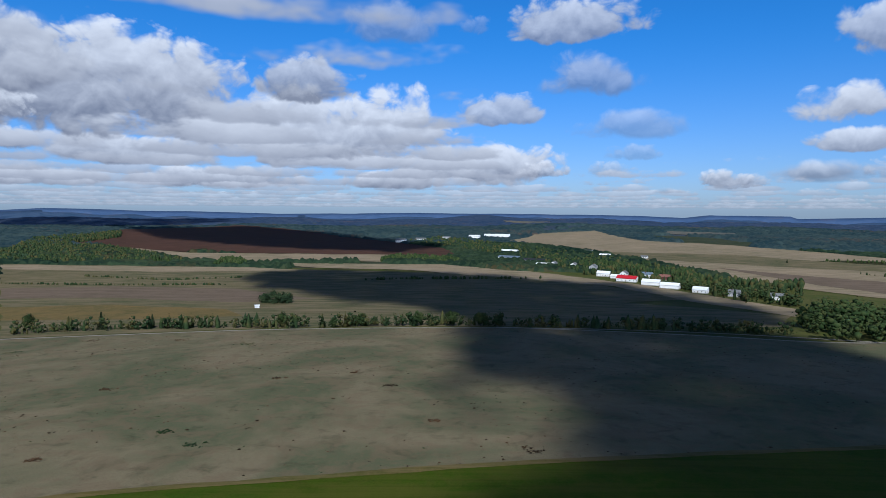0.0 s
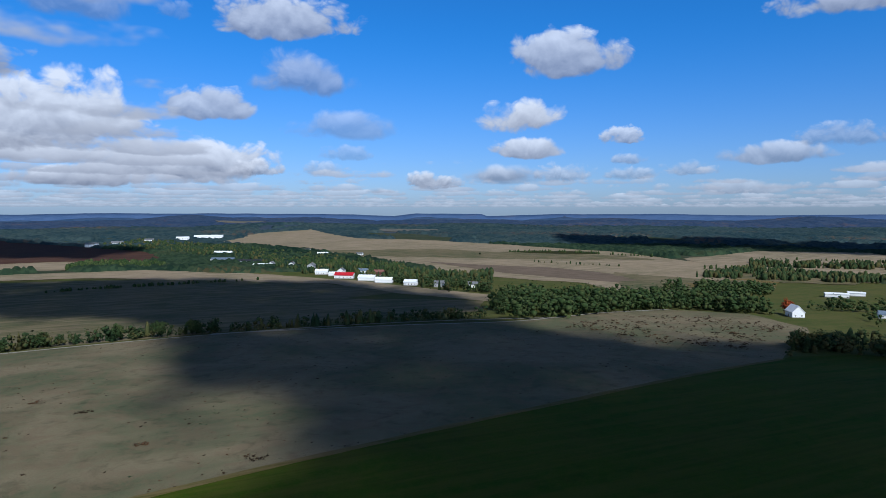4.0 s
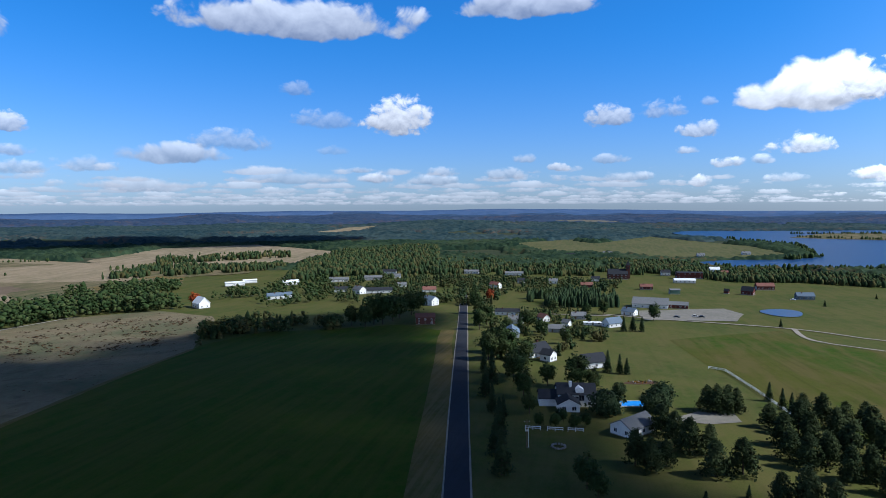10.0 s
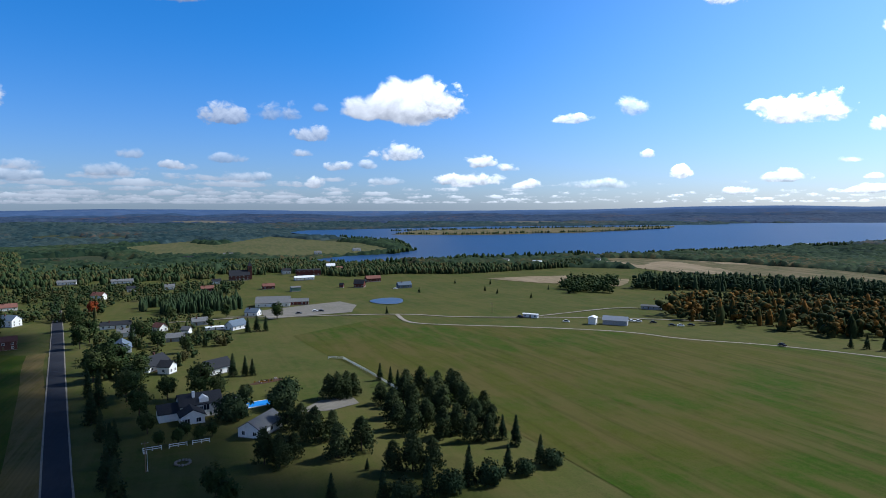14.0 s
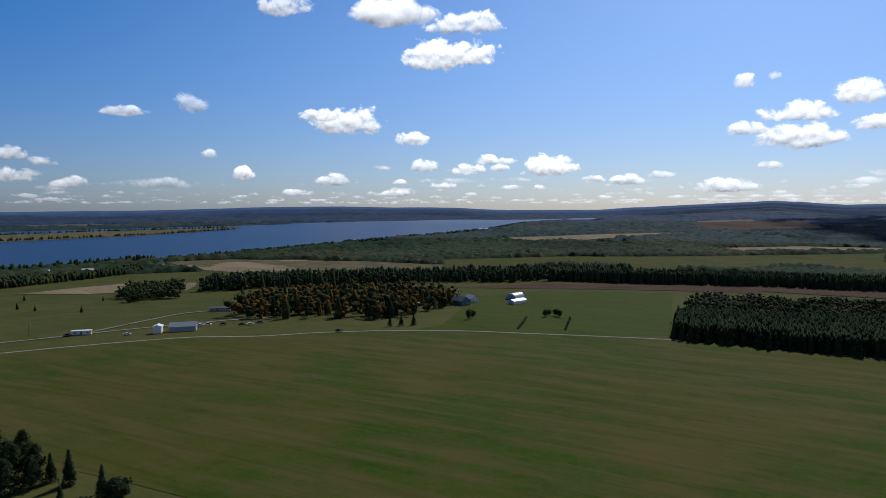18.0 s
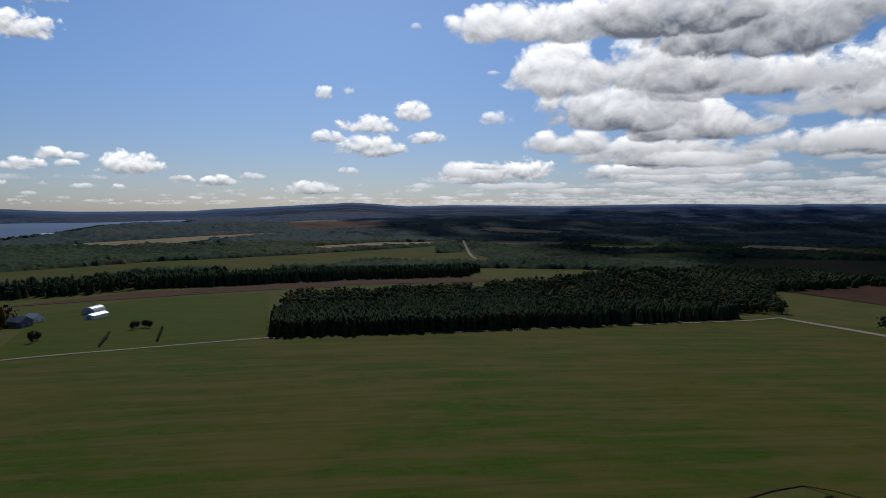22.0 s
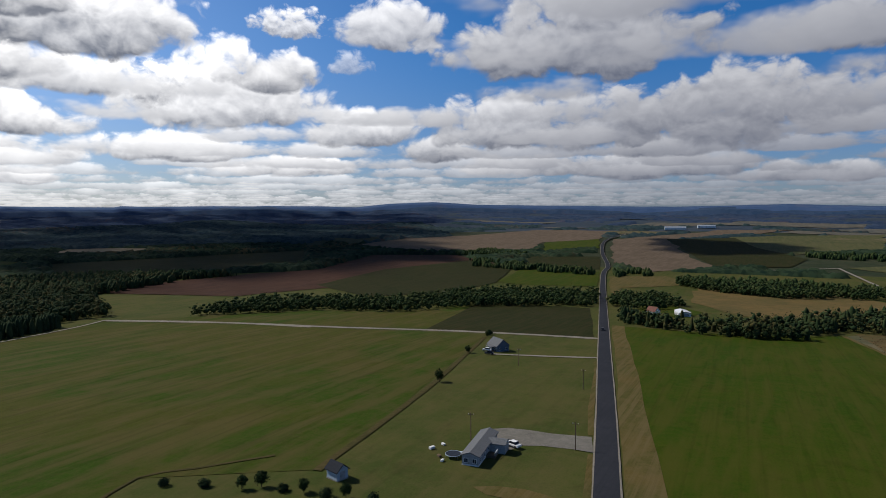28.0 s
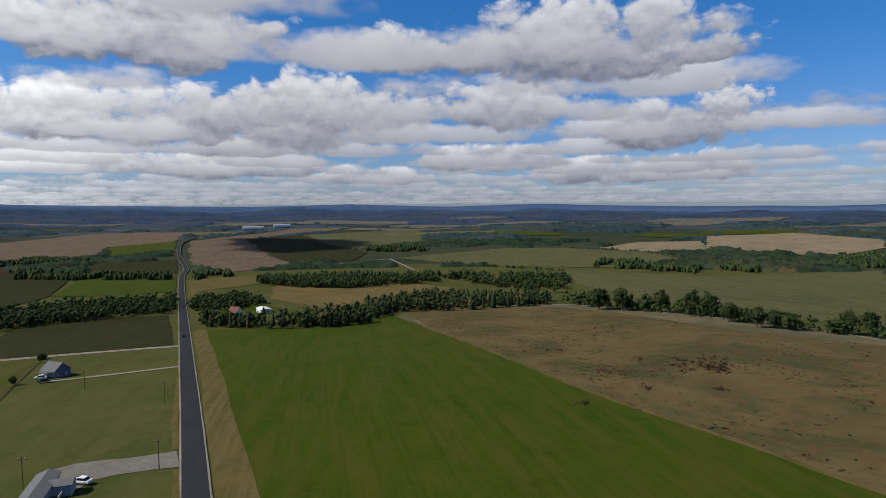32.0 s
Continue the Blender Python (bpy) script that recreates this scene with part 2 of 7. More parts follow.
lit = w.span(w.vec("DOT_PRODUCT", way, sunside), 0.0, 1.0)
sunward = w.span(w.vec("DOT_PRODUCT", way, sunside), 0.2, 1.0)
white = w.mix(lit, (0.76, 0.79, 0.87), (2.25, 2.28, 2.34))
grey = w.mix(lit, (0.185, 0.21, 0.29), (0.235, 0.265, 0.335))

# clear sky
high = w.span(height, 0.0, 17.0)
away = w.mix(high, (0.056, 0.072, 0.112), (0.021, 0.073, 0.127))
toward = w.mix(high, (0.078, 0.090, 0.122), (0.090, 0.114, 0.148))
air = w.mix(1.0, sky.outputs[0], w.mix(sunward, away, toward), "MULTIPLY")
deep = w.span(height, 22.0, 60.0, 1.0, 0.36)
air = w.mix(1.0, air, w.xyz(deep, deep, deep), "MULTIPLY")

# clouds, each laid over the farther ones: lit heaped tops, shaded level bases
uv = w.xyz(bearing, height)
cloudy = w.math("MAXIMUM", w.span(bearing, -190, -208), w.span(bearing, -24, 4))
lake_side = w.math("MULTIPLY", w.span(bearing, -92, -116), w.span(bearing, -194, -172))
NOISE = {}
for size, scale, up, amount in (("small", 0.5, 0.4, 3.5), ("large", 0.2, 0.8, 3.3)):
    here = billow(w, uv, scale, 3.7)
    above = billow(w, w.vec("ADD", uv, (0.0, up, 0.0)), scale, 3.7)
    NOISE[size] = w.math("MULTIPLY_ADD", here, amount, 0.95 - 0.5 * amount), w.math("MULTIPLY", w.math("SUBTRACT", here, above), 1.35)


def lay(k, under, a, t):
    """Cover and tone times cover, with one more cloud in front."""
    t = k.math("MINIMUM", k.math("MAXIMUM", t, 0.0), 1.0)
    rest = k.math("SUBTRACT", 1.0, a)
    return k.math("MULTIPLY_ADD", under[0], rest, a), k.math("MULTIPLY_ADD", under[1], rest, k.math("MULTIPLY", t, a))


def soft_step(k, f, soft, cover):
    a = k.math("MINIMUM", k.math("MAXIMUM", k.math("DIVIDE", f, soft), 0.0), 1.0)
    a = k.math("MULTIPLY", k.math("MULTIPLY", a, a), k.math("MULTIPLY_ADD", a, -2.0, 3.0))
    return k.math("MULTIPLY", a, cover)


def row(under, base, thin, full):
    """A row of cumulus at one distance."""
    s = 0.5 / (base + 0.25)
    height_k = w.math("MULTIPLY_ADD", under[0], 1e-6, height)
    uv = w.xyz(bearing, height_k)
    n = w.noise(w.vec("MULTIPLY_ADD", uv, (s, 2.1 * s, 0), (base * 7.3, base * 3.1, 0)), 1.0, 5, 0.6)
    h = 0.26 * base + 0.16
    q = w.math("MULTIPLY_ADD", height_k, 1 / h, -base / h)
    d = w.math("MAXIMUM", q, w.math("MULTIPLY", q, -2.6))
    f = w.math("MULTIPLY_ADD", w.math("SUBTRACT", n, 0.5), 4.2, w.math("MULTIPLY_ADD", lake_side, -0.5, w.math("MULTIPLY_ADD", cloudy, full - thin, thin)))
    f = w.math("SUBTRACT", f, w.math("MULTIPLY", d, d))
    t = w.math("MULTIPLY_ADD", w.math("SUBTRACT", n, 0.5), 1.0, w.math("MULTIPLY_ADD", height_k, 0.46 / h, 0.35 - 0.46 * base / h))
    return lay(w, under, soft_step(w, f, 0.5, 0.5 + 0.42 * min(1, base / 5)), t)


def cumulus_group():
    """A single cloud with a level base, laid over what is behind it."""
    g = bpy.data.node_groups.new("cumulus", "ShaderNodeTree")
    names = "u width mid up cover tone rise soft bearing height noise relief".split()
    for name in names + ["cover_under", "tone_under"]:
        g.interface.new_socket(name, in_out="INPUT", socket_type="NodeSocketFloat")
    for name in ("cover", "tone"):
        g.interface.new_socket(name, in_out="OUTPUT", socket_type="NodeSocketFloat")
    k = Nodes(g)
    at = k.add("NodeGroupInput").outputs
    # the tiny share of the cover behind keeps the clouds in order, one after the other
    bearing_k = k.math("MULTIPLY_ADD", at["cover_under"], 1e-6, at["bearing"])
    height_k = k.math("MULTIPLY_ADD", at["cover_under"], 1e-6, at["height"])
    x = k.math("DIVIDE", k.math("SUBTRACT", bearing_k, at["u"]), at["width"])
    y = k.math("DIVIDE", k.math("SUBTRACT", height_k, at["mid"]), at["up"])
    d = k.math("MAXIMUM", y, k.math("MULTIPLY", y, -2.1))
    r = k.math("MULTIPLY_ADD", d, d, k.math("MULTIPLY", x, x))
    f = k.math("SUBTRACT", at["noise"], r)
    a = soft_step(k, f, at["soft"], at["cover"])
    t = k.math("MULTIPLY_ADD", height_k, at["rise"], at["tone"])
    t = k.math("ADD", at["relief"], t)
    out = k.add("NodeGroupOutput")
    for i, value in enumerate(lay(k, (at["cover_under"], at["tone_under"]), a, t)):
        k.put(out.inputs[i], value)
    return g


CUMULUS = cumulus_group()


def cumulus(under, u, base, half, tall, cover, tone):
    wide = half > 3.4
    n, relief = NOISE["large" if wide else "small"]
    g = w.add("ShaderNodeGroup", node_tree=CUMULUS)
    for name, value in (("cover_under", under[0]), ("tone_under", under[1]), ("bearing", bearing), ("height", height), ("noise", n), ("relief", relief), ("u", u), ("width", 1.06 * half), ("mid", base + 0.3 * tall), ("up", 0.74 * tall), ("cover", 0.97 * cover), ("rise", 0.66 / (0.74 * tall)), ("tone", 0.40 + tone - 0.66 * (base + 0.3 * tall) / (0.74 * tall)), ("soft", 0.85 if cover < 0.7 else 0.62 if not wide else 0.48)):
        w.put(g.inputs[name], value)
    return g.outputs[0], g.outputs[1]


heap = (0.0, 0.0)
todo = [(b, row, (b, c, d)) for b, c, d in ROWS] + [(c[1], cumulus, c) for c in CLOUDS]
for _, how, args in sorted(todo, key=lambda e: e[0]):
    heap = how(heap, *args)
tone = w.math("DIVIDE", heap[1], w.math("MAXIMUM", heap[0], 0.001))
w.put(w.add("NodeGroupOutput").inputs[0], w.mix(heap[0], air, w.mix(tone, grey, white)))
w = Nodes(world.node_tree)
back = w.add("ShaderNodeBackground")
w.put(back.inputs[0], w.add("ShaderNodeGroup", node_tree=dome).outputs[0])
back.inputs[1].default_value = 1.0
w.put(w.add("ShaderNodeOutputWorld").inputs[0], back.outputs[0])

# ---- materials ----
MATS = {}


def material(name, build, rough=0.9, bump=0.0, bump_scale=1.0):
    m = bpy.data.materials.new(name)
    m.use_nodes = True
    k = Nodes(m.node_tree)
    b = m.node_tree.nodes["Principled BSDF"]
    b.inputs["Roughness"].default_value = rough
    b.inputs["Specular IOR Level"].default_value = 0.03
    out = build(k, b)
    k.put(b.inputs["Base Color"], out if isinstance(out, bpy.types.NodeSocket) else (*out, 1))
    if bump:
        n = k.add("ShaderNodeBump")
        n.inputs["Strength"].default_value = bump
        k.put(n.inputs["Height"], k.noise(k.add("ShaderNodeNewGeometry").outputs["Position"], bump_scale, 5, 0.6))
        k.put(b.inputs["Normal"], n.outputs[0])
    MATS[name] = m
    return m


def where(k):
    return k.add("ShaderNodeNewGeometry").outputs["Position"]


def land(c1, c2, c3, big=0.012, fine=0.35, rows=None, row_amount=0.0, contrast=1.0, grain=1.0):
    """Farmland: broad drifts, fine tufts and, where given, drill rows at an angle and spacing."""

    def build(k, b):
        p = where(k)
        flat = k.vec("MULTIPLY", p, (1, 1, 0))
        drift = k.span(k.noise(flat, big, 5, 0.6, 0.6), 0.5 - 0.22 / contrast, 0.5 + 0.22 / contrast)
        tuft = k.span(k.noise(flat, fine, 4, 0.65), 0.36, 0.68)
        patch = k.span(k.noise(flat, big * 6, 5, 0.65, 1.0), 0.45, 0.62)
        c = k.mix(drift, c1, c2)
        c = k.mix(k.math("MULTIPLY", patch, 0.3 if rows else 0.5), c, c3)
        spot = k.span(k.noise(flat, fine * 0.22, 4, 0.7, 0.4), 0.50, 0.72)
        c = k.mix(k.math("MULTIPLY", spot, 0.45 * grain), c, k.mix(0.75, c, tuple(0.45 * x for x in c2)))
        c = k.mix(k.math("MULTIPLY", tuft, 0.45), c, k.mix(0.6, c, c3))
        blade = k.noise(flat, fine * 5, 3, 0.7)
        c = k.mix(k.math("MULTIPLY", k.span(blade, 0.42, 0.70), min(0.9, 0.5 * grain)), c, k.mix(0.5, c, tuple(0.3 * x for x in c1)))
        if rows:
            ang, gap = rows
            s = k.add("ShaderNodeMapping")
            k.put(s.inputs[0], flat)
            s.inputs["Rotation"].default_value = (0, 0, radians(ang))
            s.inputs["Scale"].default_value = (0.02, 1 / gap, 1)
            r = k.noise(s.outputs[0], 1.0, 3, 0.6)
            c = k.mix(k.math("MULTIPLY", k.span(r, 0.42, 0.62), row_amount), c, c3)
            line = k.noise(k.vec("MULTIPLY", s.outputs[0], (0.5, 3.4, 1)), 1.0, 2, 0.5)
            c = k.mix(k.math("MULTIPLY", k.span(line, 0.52, 0.66), 0.6 * row_amount), c, k.mix(0.5, c, tuple(0.35 * x for x in c1)))
        return c

    return build


material("grass", land((0.045, 0.064, 0.014), (0.070, 0.076, 0.020), (0.096, 0.078, 0.031), 0.016, rows=(-12, 9), row_amount=0.3, contrast=1.8), 0.95, 0.7, 1.5)
material("crop", land((0.026, 0.056, 0.003), (0.038, 0.060, 0.004), (0.066, 0.062, 0.011), 0.014, rows=(-12, 6), row_amount=0.5, contrast=1.9), 0.9, 0.3, 2.0)
material("hay", land((0.030, 0.060, 0.005), (0.056, 0.062, 0.010), (0.084, 0.066, 0.024), 0.010, rows=(-11, 10), row_amount=0.6, contrast=2.4), 0.95, 0.9, 1.5)
material("scrub", land((0.160, 0.134, 0.080), (0.080, 0.090, 0.047), (0.138, 0.098, 0.060), 0.013, 0.5, contrast=2.2, grain=1.6), 0.95, 0.9, 0.9)
material("meadow", land((0.098, 0.088, 0.042), (0.060, 0.070, 0.030), (0.150, 0.116, 0.068), 0.007, rows=(8, 10), row_amount=0.85, contrast=1.6), 0.95)
material("tan", land((0.205, 0.160, 0.100), (0.140, 0.120, 0.068), (0.255, 0.195, 0.128), 0.006, rows=(5, 12), row_amount=0.7, contrast=1.6), 0.95)
# far fields, greyed: distance haze is put into the colour
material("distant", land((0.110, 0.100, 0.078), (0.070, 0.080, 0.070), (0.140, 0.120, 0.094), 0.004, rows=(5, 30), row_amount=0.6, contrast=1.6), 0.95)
material("heath", land((0.126, 0.100, 0.044), (0.056, 0.062, 0.026), (0.132, 0.068, 0.030), 0.016, 0.5, contrast=2.0, grain=1.5), 0.95, 0.9, 0.9)
material("pasture", land((0.082, 0.086, 0.034), (0.058, 0.070, 0.026), (0.106, 0.094, 0.046), 0.008, rows=(8, 9), row_amount=0.6, contrast=1.6), 0.95)
material("verge", land((0.108, 0.080, 0.026), (0.070, 0.068, 0.018), (0.130, 0.098, 0.044), 0.04, rows=(-12, 2.5), row_amount=0.6, contrast=1.6), 0.95, 0.4, 1.0)
material("plowed", land((0.060, 0.030, 0.020), (0.045, 0.025, 0.018), (0.080, 0.042, 0.028), 0.006, rows=(12, 10), row_amount=0.4), 0.95)
material("fallow", land((0.120, 0.088, 0.060), (0.095, 0.072, 0.048), (0.150, 0.110, 0.078), 0.008, rows=(12, 12), row_amount=0.5), 0.95)
material("soil", land((0.066, 0.038, 0.027), (0.052, 0.033, 0.024), (0.095, 0.058, 0.038), 0.008, rows=(-10, 8), row_amount=0.4), 0.95)
material("potato", land((0.018, 0.026, 0.007), (0.026, 0.030, 0.009), (0.038, 0.032, 0.013), 0.02, rows=(77, 3.2), row_amount=0.6), 0.95)
material("gold", land((0.140, 0.098, 0.036), (0.085, 0.076, 0.028), (0.165, 0.108, 0.048), 0.02, contrast=1.4), 0.95)
material("forest_floor", land((0.024, 0.036, 0.018), (0.036, 0.046, 0.024), (0.062, 0.060, 0.036), 0.0035, 0.03, contrast=1.6), 0.95)
# ground beyond 1900 m: distance haze is put in as a bluish colour
material("hazed_far_land", land((0.030, 0.048, 0.070), (0.042, 0.058, 0.076), (0.062, 0.066, 0.070), 0.0035, 0.03, contrast=1.6), 0.95)
material("asphalt", land((0.031, 0.033, 0.040), (0.038, 0.040, 0.048), (0.026, 0.028, 0.033), 0.05, 1.5, rows=(-12, 1.1), row_amount=0.4), 0.85)
material("gravel", land((0.240, 0.214, 0.176), (0.185, 0.168, 0.134), (0.300, 0.268, 0.228), 0.08, 0.8), 0.95)
material("ditch", land((0.066, 0.054, 0.021), (0.046, 0.046, 0.015), (0.090, 0.070, 0.030), 0.08, 0.8), 0.95)
material("lot", land((0.170, 0.157, 0.136), (0.135, 0.127, 0.105), (0.215, 0.198, 0.170), 0.05, 0.5), 0.95)


def lake_build(k, b):
    b.inputs["Specular IOR Level"].default_value = 0.06
    n = k.add("ShaderNodeBump")
    n.inputs["Strength"].default_value, n.inputs["Distance"].default_value = 0.25, 0.4
    k.put(n.inputs["Height"], k.noise(k.vec("MULTIPLY", where(k), (1, 1, 0)), 0.25, 4, 0.6))
    k.put(b.inputs["Normal"], n.outputs[0])
    return k.mix(k.noise(where(k), 0.004, 3), (0.012, 0.034, 0.085), (0.018, 0.045, 0.110))


material("water", lake_build, 0.34)


def pond_build(k, b):
    b.inputs["Specular IOR Level"].default_value = 0.1
    return k.mix(k.noise(where(k), 0.08, 3), (0.007, 0.030, 0.088), (0.012, 0.042, 0.110))


material("pond_water", pond_build, 0.3)


def leaf(c1, c2, c3):
    def build(k, b):
        r = k.add("ShaderNodeNewGeometry").outputs["Random Per Island"]
        ramp = k.add("ShaderNodeValToRGB")
        stand_tone = k.noise(where(k), 0.11, 2, 0.5)
        k.put(ramp.inputs[0], k.math("ADD", k.math("MULTIPLY", r, 0.4), k.span(stand_tone, 0.32, 0.68, -0.2, 0.8), clamp=True))
        e = ramp.color_ramp.elements
        e[0].color, e[1].color = (*c1, 1), (*c3, 1)
        e.new(0.55).color = (*c2, 1)
        n = k.noise(where(k), 0.9, 3, 0.7)
        return k.mix(k.span(n, 0.4, 0.75), ramp.outputs[0], k.mix(0.5, ramp.outputs[0], (0.010, 0.014, 0.006)))

    return build


material("leaf_decid", leaf((0.020, 0.038, 0.013), (0.035, 0.056, 0.019), (0.060, 0.074, 0.026)), 0.8)
material("leaf_conifer", leaf((0.020, 0.037, 0.018), (0.029, 0.048, 0.022), (0.044, 0.062, 0.027)), 0.85)
material("leaf_mixed", leaf((0.020, 0.037, 0.016), (0.036, 0.055, 0.021), (0.074, 0.066, 0.025)), 0.85)
material("leaf_autumn", leaf((0.018, 0.030, 0.011), (0.040, 0.046, 0.015), (0.180, 0.088, 0.018)), 0.85)


def canopy(c1, c2, c3, grain):
    """Forest seen from afar: tone by crown, by stand and by drifts of turning trees."""

    def build(k, b):
        p = k.vec("MULTIPLY", where(k), (1, 1, 0))
        crown = k.add("ShaderNodeTexVoronoi", voronoi_dimensions="2D", feature="F1")
        k.put(crown.inputs["Vector"], p)
        crown.inputs["Scale"].default_value = grain
        own = k.add("ShaderNodeSeparateColor")
        k.put(own.inputs[0], crown.outputs["Color"])
        stand_tone = k.span(k.noise(p, 0.006, 4, 0.6, 0.8), 0.36, 0.64)
        turning = k.math("MULTIPLY", k.span(k.noise(p, 0.003, 3, 0.6), 0.52, 0.68), k.span(own.outputs[1], 0.35, 0.9))
        c = k.mix(k.math("ADD", k.math("MULTIPLY", stand_tone, 0.45), k.math("MULTIPLY", k.span(own.outputs[0], 0.1, 0.9), 0.55)), c1, c2)
        return k.mix(k.math("MULTIPLY", turning, 0.8), c, c3)

    return build


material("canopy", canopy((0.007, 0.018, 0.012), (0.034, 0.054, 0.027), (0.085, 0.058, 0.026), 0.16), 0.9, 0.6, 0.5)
# far woods and hills: the blue of distance haze is painted into these colours
material("canopy_far_haze", canopy((0.013, 0.031, 0.038), (0.040, 0.060, 0.057), (0.086, 0.060, 0.044), 0.11), 0.9, 0.6, 0.3)
material("canopy_hill_haze", canopy((0.020, 0.039, 0.074), (0.041, 0.058, 0.093), (0.076, 0.060, 0.068), 0.06), 0.9, 0.4, 0.15)
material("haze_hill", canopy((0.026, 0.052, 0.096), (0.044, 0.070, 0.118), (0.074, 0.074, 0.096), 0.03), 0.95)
material("blue_haze_hill", canopy((0.045, 0.082, 0.160), (0.060, 0.100, 0.185), (0.072, 0.096, 0.160), 0.02), 0.95)
material("bark", land((0.060, 0.045, 0.032), (0.045, 0.035, 0.026), (0.080, 0.065, 0.050), 0.5, 4.0), 0.9)

# ---- ground ----
SKYLINE = [(-314, -0.07), (-311, -0.18), (-307, -0.11), (-301, -0.16), (-290, 0.17), (-281, -0.01), (-272, 0.23), (-272, 0.26), (-263, 0.09), (-254, 0.19), (-246, 0.38), (-242, 0.60), (-238, 0.46), (-235, 0.16), (-227, 0.34), (-226, 0.30), (-215, 0.19), (-215, 0.28), (-206, 0.31), (-196, 0.12), (-185, 0.23), (-182, 0.14), (-177, 0.43), (-172, 0.21), (-163, -0.28), (-155, -0.33), (-149, -0.12), (-140, -0.01), (-132, -0.11), (-125, -0.29), (-124, -0.33), (-112, -0.43), (-102, -0.47), (-93, -0.30), (-83, -0.21), (-74, -0.30), (-64, -0.28), (-52, -0.44), (-44, -0.34), (-36, -0.39), (-29, -0.38), (-29, -0.57), (-23, -0.32), (-21, -0.57), (-17, -0.45), (-11, -0.36), (-3, -0.30), (8, -0.36), (15, -0.40), (26, -0.20), (33, -0.02), (36, -0.20)]
HILL = sorted(SKYLINE)


def ridge(az):
    """Elevation of the skyline, degrees, at a bearing."""
    az = (az + 320) % 360 - 320
    xs, ys = [a for a, _ in HILL], [b for _, b in HILL]
    return float(np.interp(az, xs, ys, period=360))


def base_height(r):
    """A low dome with a valley round it, and rising land beyond."""
    return -14.0 * (1 - math.cos(math.pi * min(r, 800.0) / 800.0)) + 90.0 * max(0.0, (r - 900.0) / 3300.0) ** 1.15


def terrain(x, y):
    r = math.hypot(x, y)
    z = base_height(min(r, 4950.0))
    if r > 1400:
        az = math.degrees(math.atan2(-x, y))
        lake_side = math.exp(-((az + 132) / 45) ** 2)
        z += (1 - 0.9 * lake_side) * (20 * min(1.0, (r - 1400) / 900) + 14 * max(0.0, min(1.0, (r - 2200) / 600))) * noise.noise(Vector((x / 480, y / 480, 3)))
    if r > 2200:
        z -= 42 * min(1.0, (r - 2200) / 1100) ** 1.3
    if r > 3300:
        dip = 0.75 + 0.6 * max(0.0, noise.noise(Vector((x / 1500, y / 1500, 7))) + 0.3)
        top = EYE + 4650 * math.tan(radians(ridge(az) - dip))
        s = min(1.0, (r - 3300) / 1350.0)
        fold = 26 * noise.noise(Vector((x / 600, y / 600, 3))) * math.sin(math.pi * s) + 5 * noise.noise(Vector((x / 150, y / 150, 9))) * s
        z = z * (1 - s) + (top * (0.55 * s + 0.45 * s * s)) * s + fold
        if r > 4650:
            z -= (r - 4650) * 0.12
    return z


def mesh_from(name, verts, faces, mats, smooth=True, slots=None):
    me = bpy.data.meshes.new(name)
    me.from_pydata(verts, [], faces)
    for m in mats:
        me.materials.append(m)
    if slots is not None:
        me.polygons.foreach_set("material_index", slots)
    if smooth:
        me.shade_smooth()
    me.update()
    return me


def make_ground():
    rings = [0.0] + [30.0 + 30 * i for i in range(30)]
    r = 900.0
    while r < 4950:
        r += 45
        rings.append(min(r, 4955))
    n = 360
    verts, faces, slots = [(0, 0, 0)], [], []
    for r in rings[1:]:
        for i in range(n):
            a = 2 * math.pi * i / n
            x, y = -math.sin(a) * r, math.cos(a) * r
            verts.append((x, y, terrain(x, y)))
    for i in range(n):
        faces.append((0, 1 + i, 1 + (i + 1) % n)), slots.append(0)
    for j in range(len(rings) - 2):
        for i in range(n):
            a, b = 1 + j * n, 1 + (j + 1) * n
            faces.append((a + i, b + i, b + (i + 1) % n, a + (i + 1) % n))
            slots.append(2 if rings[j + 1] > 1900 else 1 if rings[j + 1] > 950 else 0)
    me = mesh_from("ground", verts, faces, [MATS["grass"], MATS["forest_floor"], MATS["hazed_far_land"]], True, slots)
    tagged(new("ground", me), "rolling farmland with mown grass and distant wooded hills", "ground", kind="structure")


make_ground()


def distant_range():
    """Hills beyond the woods, ridge behind ridge, with blue haze put into their colour."""
    for n, (r, share, mat) in enumerate(((4780.0, 0.52, "canopy_hill_haze"), (4850.0, 0.26, "haze_hill"), (4930.0, 0.0, "blue_haze_hill"))):
        verts, faces, count = [], [], 720
        for i in range(count):
            az = 360.0 * i / count
            sx, sy = -math.sin(radians(az)), math.cos(radians(az))
            roll = 0.10 * noise.noise(Vector((sx * 9, sy * 9, n))) + 0.05 * noise.noise(Vector((sx * 30, sy * 30, n)))
            top = EYE + r * math.tan(radians(ridge(az) - share + roll * (2.4, 2.0, 0.6)[n]))
            verts += [(sx * r, sy * r, top), (sx * (r - 140), sy * (r - 140), top - 22), (sx * (r - 300), sy * (r - 300), -60), (sx * (r + 60), sy * (r + 60), top - 60)]
        for i in range(count):
            a, b = 4 * i, 4 * ((i + 1) % count)
            faces += [(a + 1, b + 1, b, a), (a + 2, b + 2, b + 1, a + 1), (a, b, b + 3, a + 3)]
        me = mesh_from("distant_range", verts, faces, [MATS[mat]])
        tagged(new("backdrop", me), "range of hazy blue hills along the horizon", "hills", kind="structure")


distant_range()
NAMED = {}  # the last field of each kind
OPEN = []  # fields, water and paths: no woodland grows there by itself


